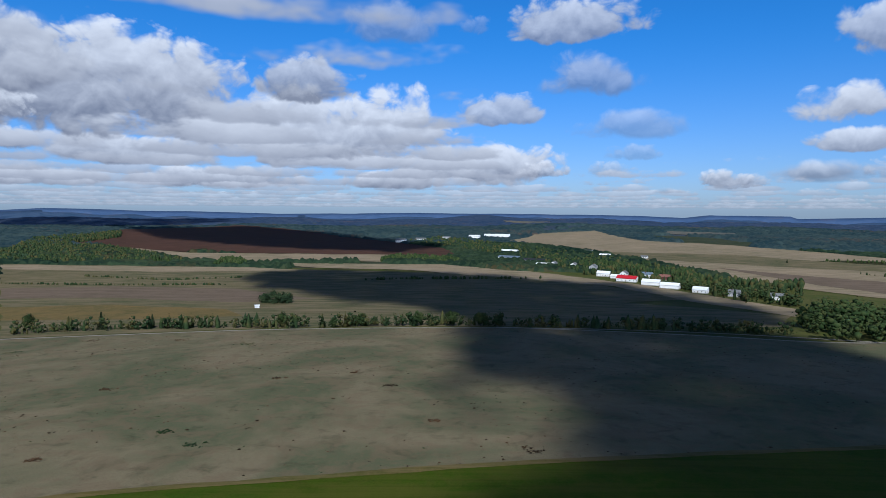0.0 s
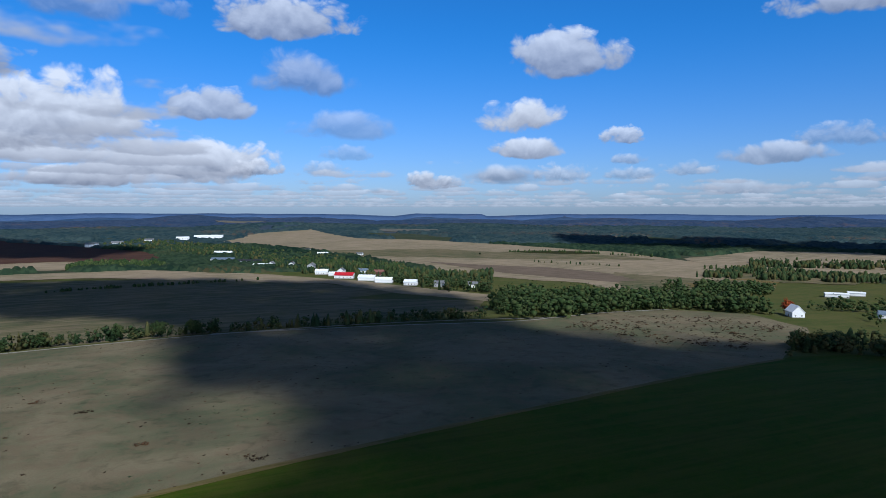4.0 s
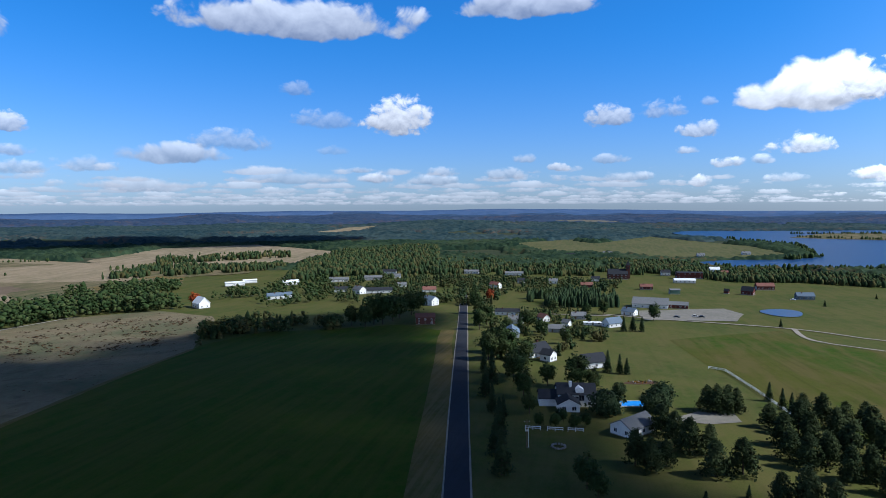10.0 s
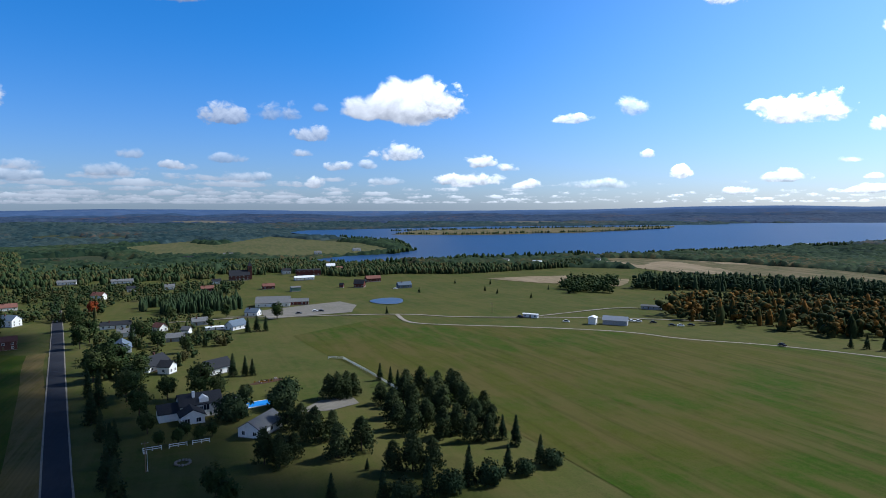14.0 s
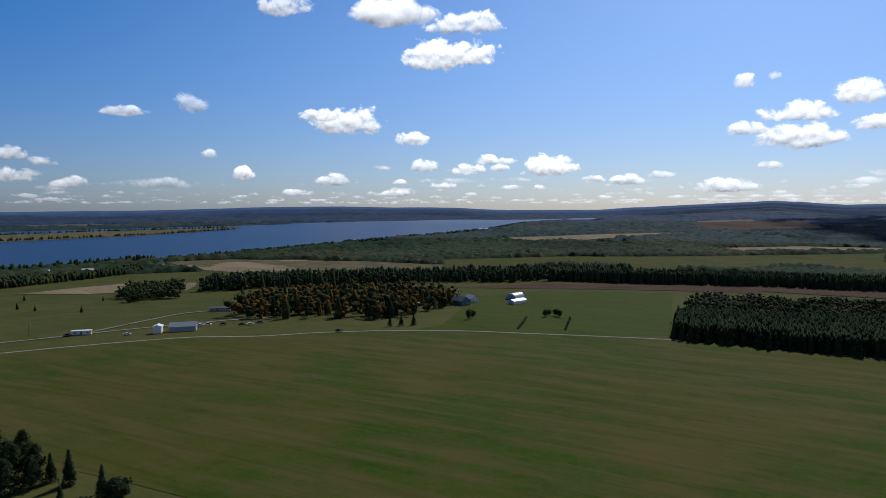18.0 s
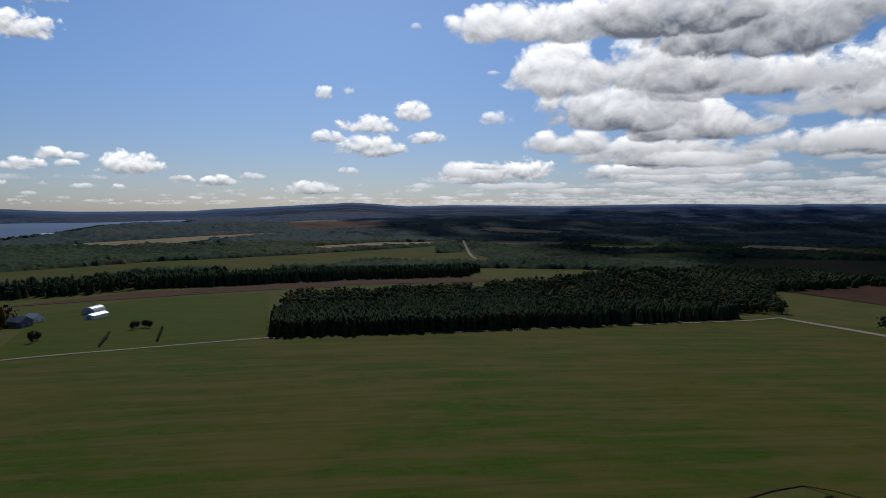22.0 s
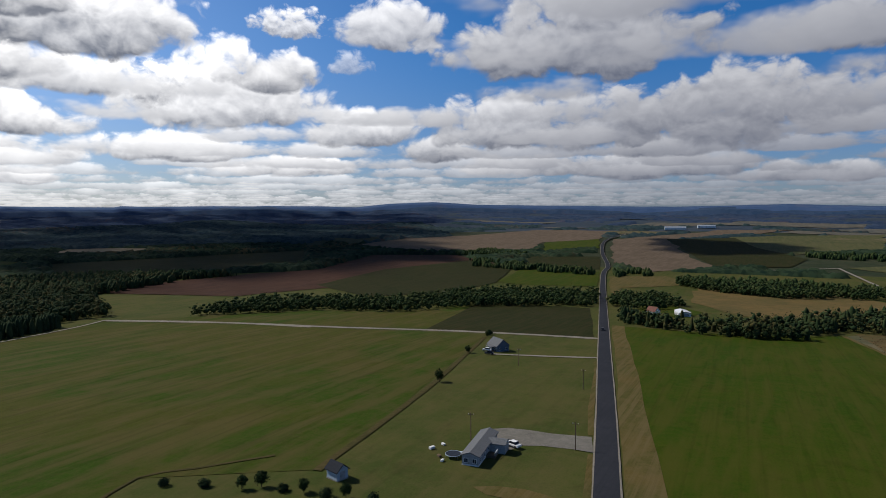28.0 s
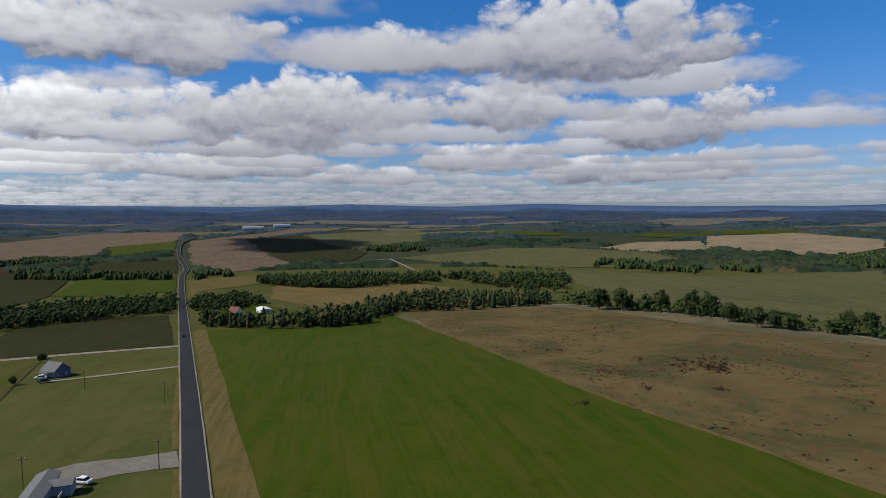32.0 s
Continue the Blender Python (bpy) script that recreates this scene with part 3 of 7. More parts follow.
def inside(x, y, poly):
    hit, j = False, len(poly) - 1
    for i in range(len(poly)):
        (xi, yi), (xj, yj) = poly[i], poly[j]
        if (yi > y) != (yj > y) and x < (xj - xi) * (y - yi) / (yj - yi) + xi:
            hit = not hit
        j = i
    return hit


def box_of(poly):
    return min(p[0] for p in poly), min(p[1] for p in poly), max(p[0] for p in poly), max(p[1] for p in poly)


def soft_edge(poly, step=25.0, amount=0.02):
    """The outline with more corners that waver a little."""
    out = []
    for (x0, y0), (x1, y1) in zip(poly, poly[1:] + poly[:1]):
        n = max(1, min(14, int(math.hypot(x1 - x0, y1 - y0) / step)))
        for i in range(n):
            x, y = x0 + (x1 - x0) * i / n, y0 + (y1 - y0) * i / n
            a = amount * math.hypot(x, y) * (0 if i == 0 else 1)
            out.append((x + a * noise.noise(Vector((x / 60, y / 60, 1))), y + a * noise.noise(Vector((x / 60, y / 60, 5)))))
    return out


def drape(name, poly, mat, layer, label, category, amount=0.012):
    bm = bmesh.new()
    f = bm.faces.new([bm.verts.new((x, y, 0)) for x, y in soft_edge(poly, amount=amount)])
    x0, y0, x1, y1 = box_of(poly)
    far = max(math.hypot(x, y) for x, y in poly)
    near = min(math.hypot(x, y) for x, y in poly)
    if far > 90:
        step = 40.0 if near < 500 else 80.0
        for ax, lo, hi in ((0, x0, x1), (1, y0, y1)):
            c = lo + step
            while c < hi:
                bmesh.ops.bisect_plane(bm, geom=bm.verts[:] + bm.edges[:] + bm.faces[:], plane_co=(c, c, 0), plane_no=(1 - ax, ax, 0))
                c += step
    bmesh.ops.triangulate(bm, faces=bm.faces[:])
    bm.normal_update()
    if sum(f.normal.z for f in bm.faces) < 0:
        bmesh.ops.reverse_faces(bm, faces=bm.faces[:])
    for v in bm.verts:
        r = math.hypot(v.co.x, v.co.y)
        v.co.z = terrain(v.co.x, v.co.y) + 0.06 + 0.036 * layer + (0.0006 + 0.0003 * layer) * max(0, r - 400)
    me = bpy.data.meshes.new(name)
    bm.to_mesh(me)
    bm.free()
    me.materials.append(mat)
    me.shade_smooth()
    return tagged(new(name, me), label, category, kind="structure")


LAND = {
    "scrub": ("fallow_field", "fallow brown field with dry weeds and bare tufts"),
    "crop": ("green_field", "even green field of young cover crop"),
    "hay": ("hay_field", "yellow-green mown hay field with faint tractor lines"),
    "meadow": ("meadow", "dry olive and tan meadow"),
    "tan": ("stubble_field", "pale tan harvested stubble field"),
    "pasture": ("pasture", "dry olive green pasture beyond the hedges"),
    "heath": ("fallow_slope", "reddish brown fallow slope with dark weed tufts"),
    "verge": ("grass_verge", "strip of dry yellow grass beside the road"),
    "plowed": ("ploughed_field", "dark red-brown ploughed field"),
    "soil": ("bare_field", "bare brown soil field"),
    "fallow": ("harvested_field", "pinkish brown harvested potato field"),
    "distant": ("distant_field", "distant field between dark woods, muted by painted haze"),
    "potato": ("row_crop_field", "dark green field of fine rows, in places painted cloud shade"),
    "gold": ("rough_pasture", "rough golden pasture with small bushes"),
    "lot": ("gravel_yard", "open gravel yard beside low buildings"),
}


def field(mat, layer, poly):
    name, label = LAND[mat]
    OPEN.append((box_of(poly), poly))
    NAMED[mat] = poly
    drape(name, poly, MATS[mat], layer, label, "field", {"crop": 0.004, "verge": 0.004, "potato": 0.003, "hay": 0.004}.get(mat, 0.010))


def water(name, poly):
    OPEN.append((box_of(poly), poly))
    for _ in range(3 if name == "pond" else 1):
        # rounded shore
        poly = [(a[0] * q + b[0] * (1 - q), a[1] * q + b[1] * (1 - q)) for a, b in zip(poly, poly[1:] + poly[:1]) for q in (0.75, 0.25)]
    if name == "lake":
        drape(name, poly, MATS["water"], 4, "wide blue lake under the open sky", name, amount=0.008)
    else:
        drape(name, poly, MATS["pond_water"], 4, "small dark blue farm pond in the grass", name, amount=0.002)


def path(kind, width, pts):
    """A road or track as a ribbon with a slight crown."""
    pts = [Vector(p).to_2d() for p in pts]
    fine = []
    for i in range(len(pts) - 1):
        p0, p1, p2, p3 = pts[max(i - 1, 0)], pts[i], pts[i + 1], pts[min(i + 2, len(pts) - 1)]
        n = max(2, int((p2 - p1).length / 10))
        for j in range(n):
            t = j / n
            fine.append(0.5 * (2 * p1 + (p2 - p0) * t + (2 * p0 - 5 * p1 + 4 * p2 - p3) * t * t + (3 * p1 - p0 - 3 * p2 + p3) * t ** 3))
    fine.append(pts[-1])
    for p, q in zip(pts, pts[1:]):
        s = Vector((p.y - q.y, q.x - p.x)).normalized() * 12
        poly = [tuple(p + s), tuple(q + s), tuple(q - s), tuple(p - s)]
        OPEN.append((box_of(poly), poly))

    def ribbon(name, half, lift, mat, label, cat, wob=0.0):
        verts, faces = [], []
        for i, p in enumerate(fine):
            d = (fine[min(i + 1, len(fine) - 1)] - fine[max(i - 1, 0)]).normalized()
            s = Vector((-d.y, d.x))
            r = p.length
            for e in (-1, -0.5, 0, 0.5, 1):
                q = p + s * half * e * (1 + wob * noise.noise(Vector((p.x / 9, p.y / 9, e))))
                verts.append((q.x, q.y, terrain(q.x, q.y) + lift + 0.06 * (1 - abs(e)) + 0.0022 * max(0, r - 400)))
        for i in range(len(fine) - 1):
            for j in range(4):
                a = i * 5 + j
                faces.append((a, a + 1, a + 6, a + 5))
        return tagged(new(name, mesh_from(name, verts, faces, [mat])), label, cat, kind="structure")

    if kind == "road":
        ribbon("road_shoulder", width / 2 + 0.5, 0.26, MATS["gravel"], "pale gravel shoulder under the road", "road", 0.06)
        ribbon("road", width / 2, 0.31, MATS["asphalt"], "straight dark asphalt country road", "road")
    elif kind == "balk":
        ribbon("field_edge", width / 2, 0.23, MATS["verge"], "strip of dry grass between two fields", "field", 0.6)
    elif kind == "ditch":
        ribbon("ditch", width / 2, 0.23, MATS["ditch"], "dark weedy drainage ditch along the lawn", "ditch", 0.5)
    else:
        ribbon("farm_track", width / 2, 0.23, MATS["gravel"], "pale gravel farm track", "road", 0.3)


# ---- woods ----
def ico(sub=1):
    bm = bmesh.new()
    bmesh.ops.create_icosphere(bm, subdivisions=sub, radius=1)
    v = np.array([p.co[:] for p in bm.verts])
    f = np.array([[q.index for q in fc.verts] for fc in bm.faces])
    bm.free()
    return v, f


ICO_V, ICO_F = ico(1)


def blob_tree(rng, n=5):
    """A rounded crown out of uneven clumps: height 1, width about 0.7."""
    vs, fs, o = [], [], 0
    for i in range(n):
        a = 2.4 * i + rng.uniform(-0.5, 0.5)
        t = (i + 0.5) / n
        out = math.sqrt(max(0.0, 1 - (2 * t - 0.9) ** 2)) * 0.24
        rad = rng.uniform(0.11, 0.18) * (1.15 - 0.4 * t)
        c = np.array([math.cos(a) * out, math.sin(a) * out, 0.2 + 0.64 * t])
        j = 1 + rng.uniform(-0.25, 0.25, (len(ICO_V), 1))
        vs.append(ICO_V * j * np.array([rad, rad, rad * 0.95]) + c)
        fs.append(ICO_F + o)
        o += len(ICO_V)
    return np.concatenate(vs), np.concatenate(fs)


def spruce_tree(rng, tiers=4, sides=7, under=True):
    vs, fs, o = [], [], 0
    for i in range(tiers):
        t = i / tiers
        z0, z1, rad = 0.08 + 0.8 * t, min(1.0, 0.08 + 0.8 * t + 0.42), 0.23 * (1 - t) + 0.05
        ring = []
        for j in range(sides):
            a = 6.283 * (j + rng.uniform(-0.2, 0.2)) / sides
            q = rad * rng.uniform(0.72, 1.2)
            ring.append((math.cos(a) * q, math.sin(a) * q, z0 - rng.uniform(0, 0.07)))
        vs.append(np.array(ring + [(0, 0, z1), (0, 0, z0 + 0.05)]))
        fs.append(np.array([(o + j, o + (j + 1) % sides, o + sides) for j in range(sides)] + [(o + (j + 1) % sides, o + j, o + sides + 1) for j in range(sides * under)]))
        o += sides + 2
    return np.concatenate(vs), np.concatenate(fs)


def leaves(centres, size, per, rng, spread=0.55, big=0.62):
    """Small leafy scraps round the given centres, most of them facing outwards."""
    n = len(centres) * per
    c = np.repeat(centres, per, axis=0)
    c = c + rng.normal(0, 1, (n, 3)) * np.repeat(size, per)[:, None] * spread
    core = centres.mean(axis=0) * np.array([1, 1, 0.85])
    out = c - core
    out /= np.linalg.norm(out, axis=1)[:, None] + 1e-6
    out = out + rng.normal(0, 0.42, (n, 3)) + np.array([0, 0, 0.2])
    out /= np.linalg.norm(out, axis=1)[:, None]
    u = np.cross(out, rng.normal(0, 1, (n, 3)))
    u /= np.linalg.norm(u, axis=1)[:, None]
    v = np.cross(out, u)
    s = (np.repeat(size, per) * rng.uniform(0.3, big, n))[:, None]
    w0 = out * s * 0.3
    pts = np.stack([c - u * s, c - v * s * 0.7 - w0, c + u * s, c + v * s * 0.7 - w0], 1).reshape(-1, 3)
    i = np.arange(n) * 4
    f = np.concatenate([np.stack([i, i + 1, i + 2], 1), np.stack([i, i + 2, i + 3], 1)])
    return pts, f


def leafy_tree(rng, clumps=26, per=6):
    """A broad crown out of leafy scraps: height 1, width about 0.75."""
    c, z = [], []
    for i in range(clumps):
        d = rng.normal(0, 1, 3)
        d /= np.linalg.norm(d)
        r = rng.uniform(0.55, 1.05)
        c.append((d[0] * r * 0.30, d[1] * r * 0.30, max(0.08, 0.52 + d[2] * r * 0.42)))
        z.append(rng.uniform(0.12, 0.2))
    return leaves(np.array(c), np.array(z), per, rng)


def needle_tree(rng, clumps=30, per=5):
    """A slender spruce out of drooping scraps, height 1."""
    c, z = [], []
    for i in range(clumps):
        t = (i / clumps) ** 0.8
        a, r = 2.4 * i, 0.22 * (1 - t) * rng.uniform(0.5, 1.1)
        c.append((math.cos(a) * r, math.sin(a) * r, 0.06 + 0.92 * t))
        z.append(0.05 + 0.11 * (1 - t))
    return leaves(np.array(c), np.array(z), per, rng)


RNG = np.random.default_rng(5)
def dome_tree(rng, sides=6, slim=False):
    """A far crown as one uneven dome, height 1."""
    rings = ((0.05, 0.19), (0.45, 0.17), (0.82, 0.09)) if slim else ((0.06, 0.24), (0.45, 0.34), (0.82, 0.20))
    v, f = [], []
    for z, q in rings:
        for j in range(sides):
            a = 6.283 * (j + rng.uniform(-0.3, 0.3)) / sides
            k = q * rng.uniform(0.65, 1.3)
            v.append((math.cos(a) * k, math.sin(a) * k, z + rng.uniform(-0.08, 0.08)))
    v.append((0, 0, 1.0))
    for i in range(2):
        for j in range(sides):
            a, b = i * sides + j, i * sides + (j + 1) % sides
            f += [(a, b, b + sides), (a, b + sides, a + sides)]
    f += [(2 * sides + j, 2 * sides + (j + 1) % sides, 3 * sides) for j in range(sides)]
    return np.array(v), np.array(f)


def joined(*pieces):
    vs, fs, o = [], [], 0
    for v, f in pieces:
        vs.append(v), fs.append(f + o)
        o += len(v)
    return np.concatenate(vs), np.concatenate(fs)


FORMS = {
    "decid": [joined(blob_tree(RNG, 3), leafy_tree(RNG, 22, 4)) for _ in range(8)],
    "conifer": [joined(spruce_tree(RNG, 4, 6), needle_tree(RNG, 18, 3)) for _ in range(8)],
    "mid_decid": [joined(blob_tree(RNG, 3), leafy_tree(RNG, 20, 1)) for _ in range(8)],
    "mid_conifer": [joined(dome_tree(RNG, 6, True), needle_tree(RNG, 14, 1)) for _ in range(8)],
    "far_decid": [dome_tree(RNG, 6) for _ in range(8)],
    "far_conifer": [dome_tree(RNG, 5, True) for _ in range(8)],
    "tuft": [leafy_tree(RNG, 3, 1) for _ in range(8)],
    "weed": [joined(blob_tree(RNG, 1), leafy_tree(RNG, 8, 1)) for _ in range(8)],
}


def stand(name, spots, mat, label, category="trees"):
    """Many trees as one stuff mesh. spots: x, y, height, width, form."""
    vs, fs, o = [], [], 0
    for x, y, h, wd, form in spots:
        r = math.hypot(x, y)
        if form in ("decid", "conifer") and r > 430:
            form = ("mid_" if r < 800 else "far_") + form
        if form.startswith("far_"):
            h, wd = 0.86 * h, 0.7 * wd
        v, f = FORMS[form][int(RNG.integers(8))]
        a = RNG.uniform(0, 6.28)
        c, s = math.cos(a), math.sin(a)
        q = np.empty_like(v)
        q[:, 0], q[:, 1] = (v[:, 0] * c - v[:, 1] * s) * wd + x, (v[:, 0] * s + v[:, 1] * c) * wd + y
        q[:, 2] = v[:, 2] * h + terrain(x, y) - 0.3
        vs.append(q), fs.append(f + o)
        o += len(v)
    if not vs:
        return
    v, f = np.concatenate(vs), np.concatenate(fs)
    me = bpy.data.meshes.new(name)
    me.vertices.add(len(v)), me.loops.add(f.size), me.polygons.add(len(f))
    me.vertices.foreach_set("co", v.ravel())
    me.loops.foreach_set("vertex_index", f.ravel())
    me.polygons.foreach_set("loop_start", np.arange(0, f.size, 3))
    me.update(calc_edges=True)
    me.validate()
    me.shade_smooth()
    me.materials.append(mat)
    tagged(new(name, me), label, category, kind="stuff")


WOODS = []
KINDS = {
    "decid": (("decid",), "leaf_decid", "deciduous_wood", "dense green deciduous wood with uneven crowns"),
    "village": (("decid", "decid", "decid", "decid", "decid", "conifer"), "leaf_mixed", "village_trees", "scattered green trees between the village houses"),
    "conifer": (("conifer",), "leaf_conifer", "spruce_wood", "dense dark spruce plantation"),
    "pine": (("decid", "conifer"), "leaf_conifer", "pine_grove", "grove of tall dark pines beside the lawn"),
    "mixed": (("decid", "conifer", "decid", "decid"), "leaf_mixed", "mixed_wood", "mixed wood of spruce and turning maples"),
    "autumn": (("decid", "decid", "decid", "conifer"), "leaf_autumn", "maple_grove", "grove of maples turning orange among dark spruces"),
    "bush": (("decid", "decid", "decid", "conifer"), "leaf_mixed", "hedgerow", "straggling row of bushes and young trees"),
}


HOMES = []  # where buildings stand: x, y, half length
PLANTED = []  # woods and hedgerows, set out once the buildings stand


def wood(kind, density, h, poly):
    WOODS.append((box_of(poly), poly))
    PLANTED.append((grow_wood, kind, density, h, poly))


def hedgerow(kind, h, gap, pts):
    PLANTED.append((grow_hedgerow, kind, h, gap, pts))


def yard(x, y):
    """Whether a spot lies on the open side of a building."""
    for hx, hy, half in HOMES:
        if abs(hx - x) < half + 32 and abs(hy - y) < half + 32:
            d = math.hypot(hx, hy)
            along, across = ((hx - x) * hx + (hy - y) * hy) / d, ((hx - x) * hy - (hy - y) * hx) / d
            if -half - 2 < along < half + 26 and abs(across) < 0.8 * half + 2:
                return True
    return False


def grow_wood(kind, density, h, poly):
    forms, mat, name, label = KINDS[kind]
    x0, y0, x1, y1 = box_of(poly)
    area = (x1 - x0) * (y1 - y0)
    gap = (0.46 if kind != "conifer" else 0.34) * h / math.sqrt(density)
    if math.hypot(x0 + x1, y0 + y1) > 1400:
        gap *= 0.82
    spots = []
    for _ in range(int(min(area / gap ** 2, 12000))):
        x, y = RNG.uniform(x0, x1), RNG.uniform(y0, y1)
        gaps = density < 1 and noise.noise(Vector((x / 28, y / 28, 6))) < -0.12
        if inside(x, y, poly) and not gaps and not yard(x, y):
            k = h * (RNG.uniform(0.82, 1.08) if kind == "conifer" else RNG.uniform(0.5, 1.15))
            form = forms[int(RNG.integers(len(forms)))]
            spots.append((x, y, k, k * (0.95 if form == "conifer" else 1.15) * RNG.uniform(0.7, 1.2), form))
    stand(name, spots, MATS[mat], label)


def grow_hedgerow(kind, h, gap, pts):
    forms, mat, name, label = KINDS[kind]
    spots = []
    for (x0, y0), (x1, y1) in zip(pts, pts[1:]):
        d = math.hypot(x1 - x0, y1 - y0)
        for i in range(int(d / gap * 3.2)):
            t = RNG.uniform(0, 1)
            off = RNG.normal(0, 0.3 * h)
            x, y = x0 + (x1 - x0) * t - (y1 - y0) / d * off, y0 + (y1 - y0) * t + (x1 - x0) / d * off
            k = h * RNG.uniform(0.3, 1.15)
            spots.append((x, y, k, k * RNG.uniform(0.7, 1.1) * (1.0 if h > 6.5 else 1.5), forms[int(RNG.integers(len(forms)))]))
    stand("hedgerow", spots, MATS[mat], "straggling row of bushes and young trees", "hedge")


field("scrub", 1, [(-466, 48), (-285.7, 83.6), (-213.2, 97.3), (-159.8, 115.3), (-124.0, 126.0), (-90.6, 141.5), (-40.1, 151.2), (17.5, 162.4), (126.7, 180.9), (223.8, 199.2), (293.9, 210.3), (430, 289), (459, 360), (416, 406), (333, 405), (243, 387), (157, 402), (36, 423), (158, 416), (44, 420), (-71, 413), (-126, 408), (-212, 394), (-279, 385), (-312, 324), (-379, 306), (-438, 264), (-487, 231), (-515, 187), (-494, 120), (-478, 58)])
field("crop", 3, [(-431, -82), (-145.6, -17.2), (134.4, 41.6), (224.5, 59.7), (380, 92), (403, 125), (372, 166), (356, 204), (306, 214), (293.9, 210.3), (223.8, 199.2), (126.7, 180.9), (17.5, 162.4), (-40.1, 151.2), (-90.6, 141.5), (-124.0, 126.0), (-159.8, 115.3), (-213.2, 97.3), (-285.7, 83.6), (-466, 48), (-426, -10)])
field("verge", 4, [(-431, -82), (-145.6, -17.2), (134.4, 41.6), (224.5, 59.7), (380, 92), (384, 84), (137.9, 32.9), (-147.8, -27.4), (-434, -91)])
field("hay", 1, [(443, -121), (396, -126), (361, -188), (323, -240), (268.4, -289.0), (196, -328), (127, -354), (66, -378), (71, -382), (-21, -383), (-139, -408), (-263, -438), (-309, -458), (-328, -372), (-333, -273), (-335, -251), (-352, -151), (-178.1, -110.0), (-125.2, -101.6), (-100.9, -140.0), (-62.7, -127.4), (105.3, -90.9), (139.6, -88.3), (160.5, -86.0), (227.5, -66.7), (281.2, -60.3), (299.7, -54.2), (378, -45)])
field("meadow", 1, [(-549, 762), (-270, 763), (9, 705), (176, 612), (297, 528), (257, 457), (45, 429), (-128, 416), (-282, 390)])
field("meadow", 1, [(-687, 955), (-428, 962), (-194, 940), (-2, 909), (162, 830), (207, 747), (269, 648), (176, 612), (9, 705), (-270, 763), (-549, 762)])
field("tan", 2, [(-324, 1026), (-2, 1027), (145, 915), (240, 790), (292, 674), (330, 578), (298, 522), (260, 601), (210, 759), (88, 854), (-75, 949), (-199, 963)])
field("tan", 1, [(-775, 1357), (-495, 1189), (-3, 1197), (-3, 1063), (-182, 1068), (-327, 1035), (-444, 1066), (-581, 1186)])
field("plowed", 2, [(-846, 1372), (-947, 1835), (-706, 2175), (-384, 1861), (-3, 1352), (30, 1166), (-94, 1191), (-500, 1200)])
field("tan", 1, [(143, 1587), (297, 1916), (478, 1984), (511, 1592), (638, 1415), (764, 1214), (856, 967), (830, 641), (713, 540), (623, 526), (525, 513), (473, 534), (501, 632), (440, 729), (391, 910), (318, 1247)])
field("tan", 1, [(863, 813), (1104, 853), (1240, 715), (1129, 476), (849, 461), (731, 525)])
field("soil", 2, [(1013, 463), (1156, 478), (1168, 435), (997, 420)])
field("meadow", 2, [(623, 717), (677, 572), (790, 567), (667, 488), (544, 513), (485, 548)])
field("tan", 2, [(1664, 793), (1930, 783), (2029, 695), (1831, 698), (1638, 721)])
field("pasture", 1, [(1379, 178), (1509, 60), (1403, -6), (1618, -143), (1357, -315), (1186, -339), (1104, -256), (1109, -135), (1177, -35), (1182, 88)])
field("tan", 1, [(855, -574), (830, -712), (731, -781), (630, -673), (678, -599), (762, -590)])
field("tan", 1, [(725, -330), (712, -447), (644, -492), (592, -439), (658, -369)])
field("meadow", 1, [(909, -613), (833, -718), (642, -811), (485, -838), (466, -779), (559, -706), (735, -612)])
field("hay", 2, [(540, -903), (377, -1050), (221, -1131), (-109, -1336), (-93, -1137), (105, -986), (332, -925), (477, -798)])
field("soil", 1, [(395, -2606), (40, -2611), (-39, -2110), (196, -1949), (315, -2082)])
field("tan", 1, [(693, -1365), (377, -1773), (274, -1866), (349, -1643), (550, -1308)])
field("tan", 1, [(185, -1333), (20, -1447), (-119, -1461), (-113, -1384), (127, -1268)])
field("soil", 1, [(358, -598), (277, -696), (136, -769), (54, -788), (44, -726), (131, -709), (258, -646)])
field("crop", 2, [(219, -310), (214, -357), (288, -544), (251, -631), (126, -682), (72, -394), (126, -352), (198, -331)])
field("soil", 2, [(230, -650), (151, -760), (44, -802), (-106, -826), (-140, -764), (-3, -753), (120, -751), (213, -685)])
field("hay", 1, [(361, -950), (168, -1055), (-154, -1203), (-186, -1065), (-147, -1001), (31, -1061), (184, -928)])
field("hay", 1, [(-421, -1107), (-581, -1144), (-613, -1046), (-499, -1027), (-384, -1010)])
field("crop", 1, [(-395, -1365), (-628, -1292), (-624, -1230), (-421, -1279)])
# plain under cloud shadow: the shade is put in as this dark crop colour
field("potato", 1, [(-601, -1026), (-1009, -836), (-802, -664), (-692, -704), (-484, -809)])
field("plowed", 2, [(-436, -659), (-546, -676), (-669, -649), (-749, -601), (-986, -656), (-1050, -520), (-962, -402), (-933, -361), (-715, -315), (-568, -350), (-585, -453), (-481, -491)])
field("potato", 3, [(-603, -484), (-795, -508), (-971, -448), (-897, -342), (-724, -295), (-589, -303), (-533, -362)])
field("fallow", 1, [(-1150, -826), (-1405, -828), (-1855, -624), (-1871, -402), (-1534, -356), (-1402, -458), (-1187, -411), (-1102, -546), (-1076, -661)])
field("crop", 2, [(-1405, -452), (-1534, -356), (-1301, -300), (-1161, -379)])
field("crop", 2, [(-724, -295), (-881, -323), (-900, -209), (-731, -171), (-711, -253)])
field("potato", 1, [(-864, -325), (-1079, -374), (-1126, -259), (-929, -214)])
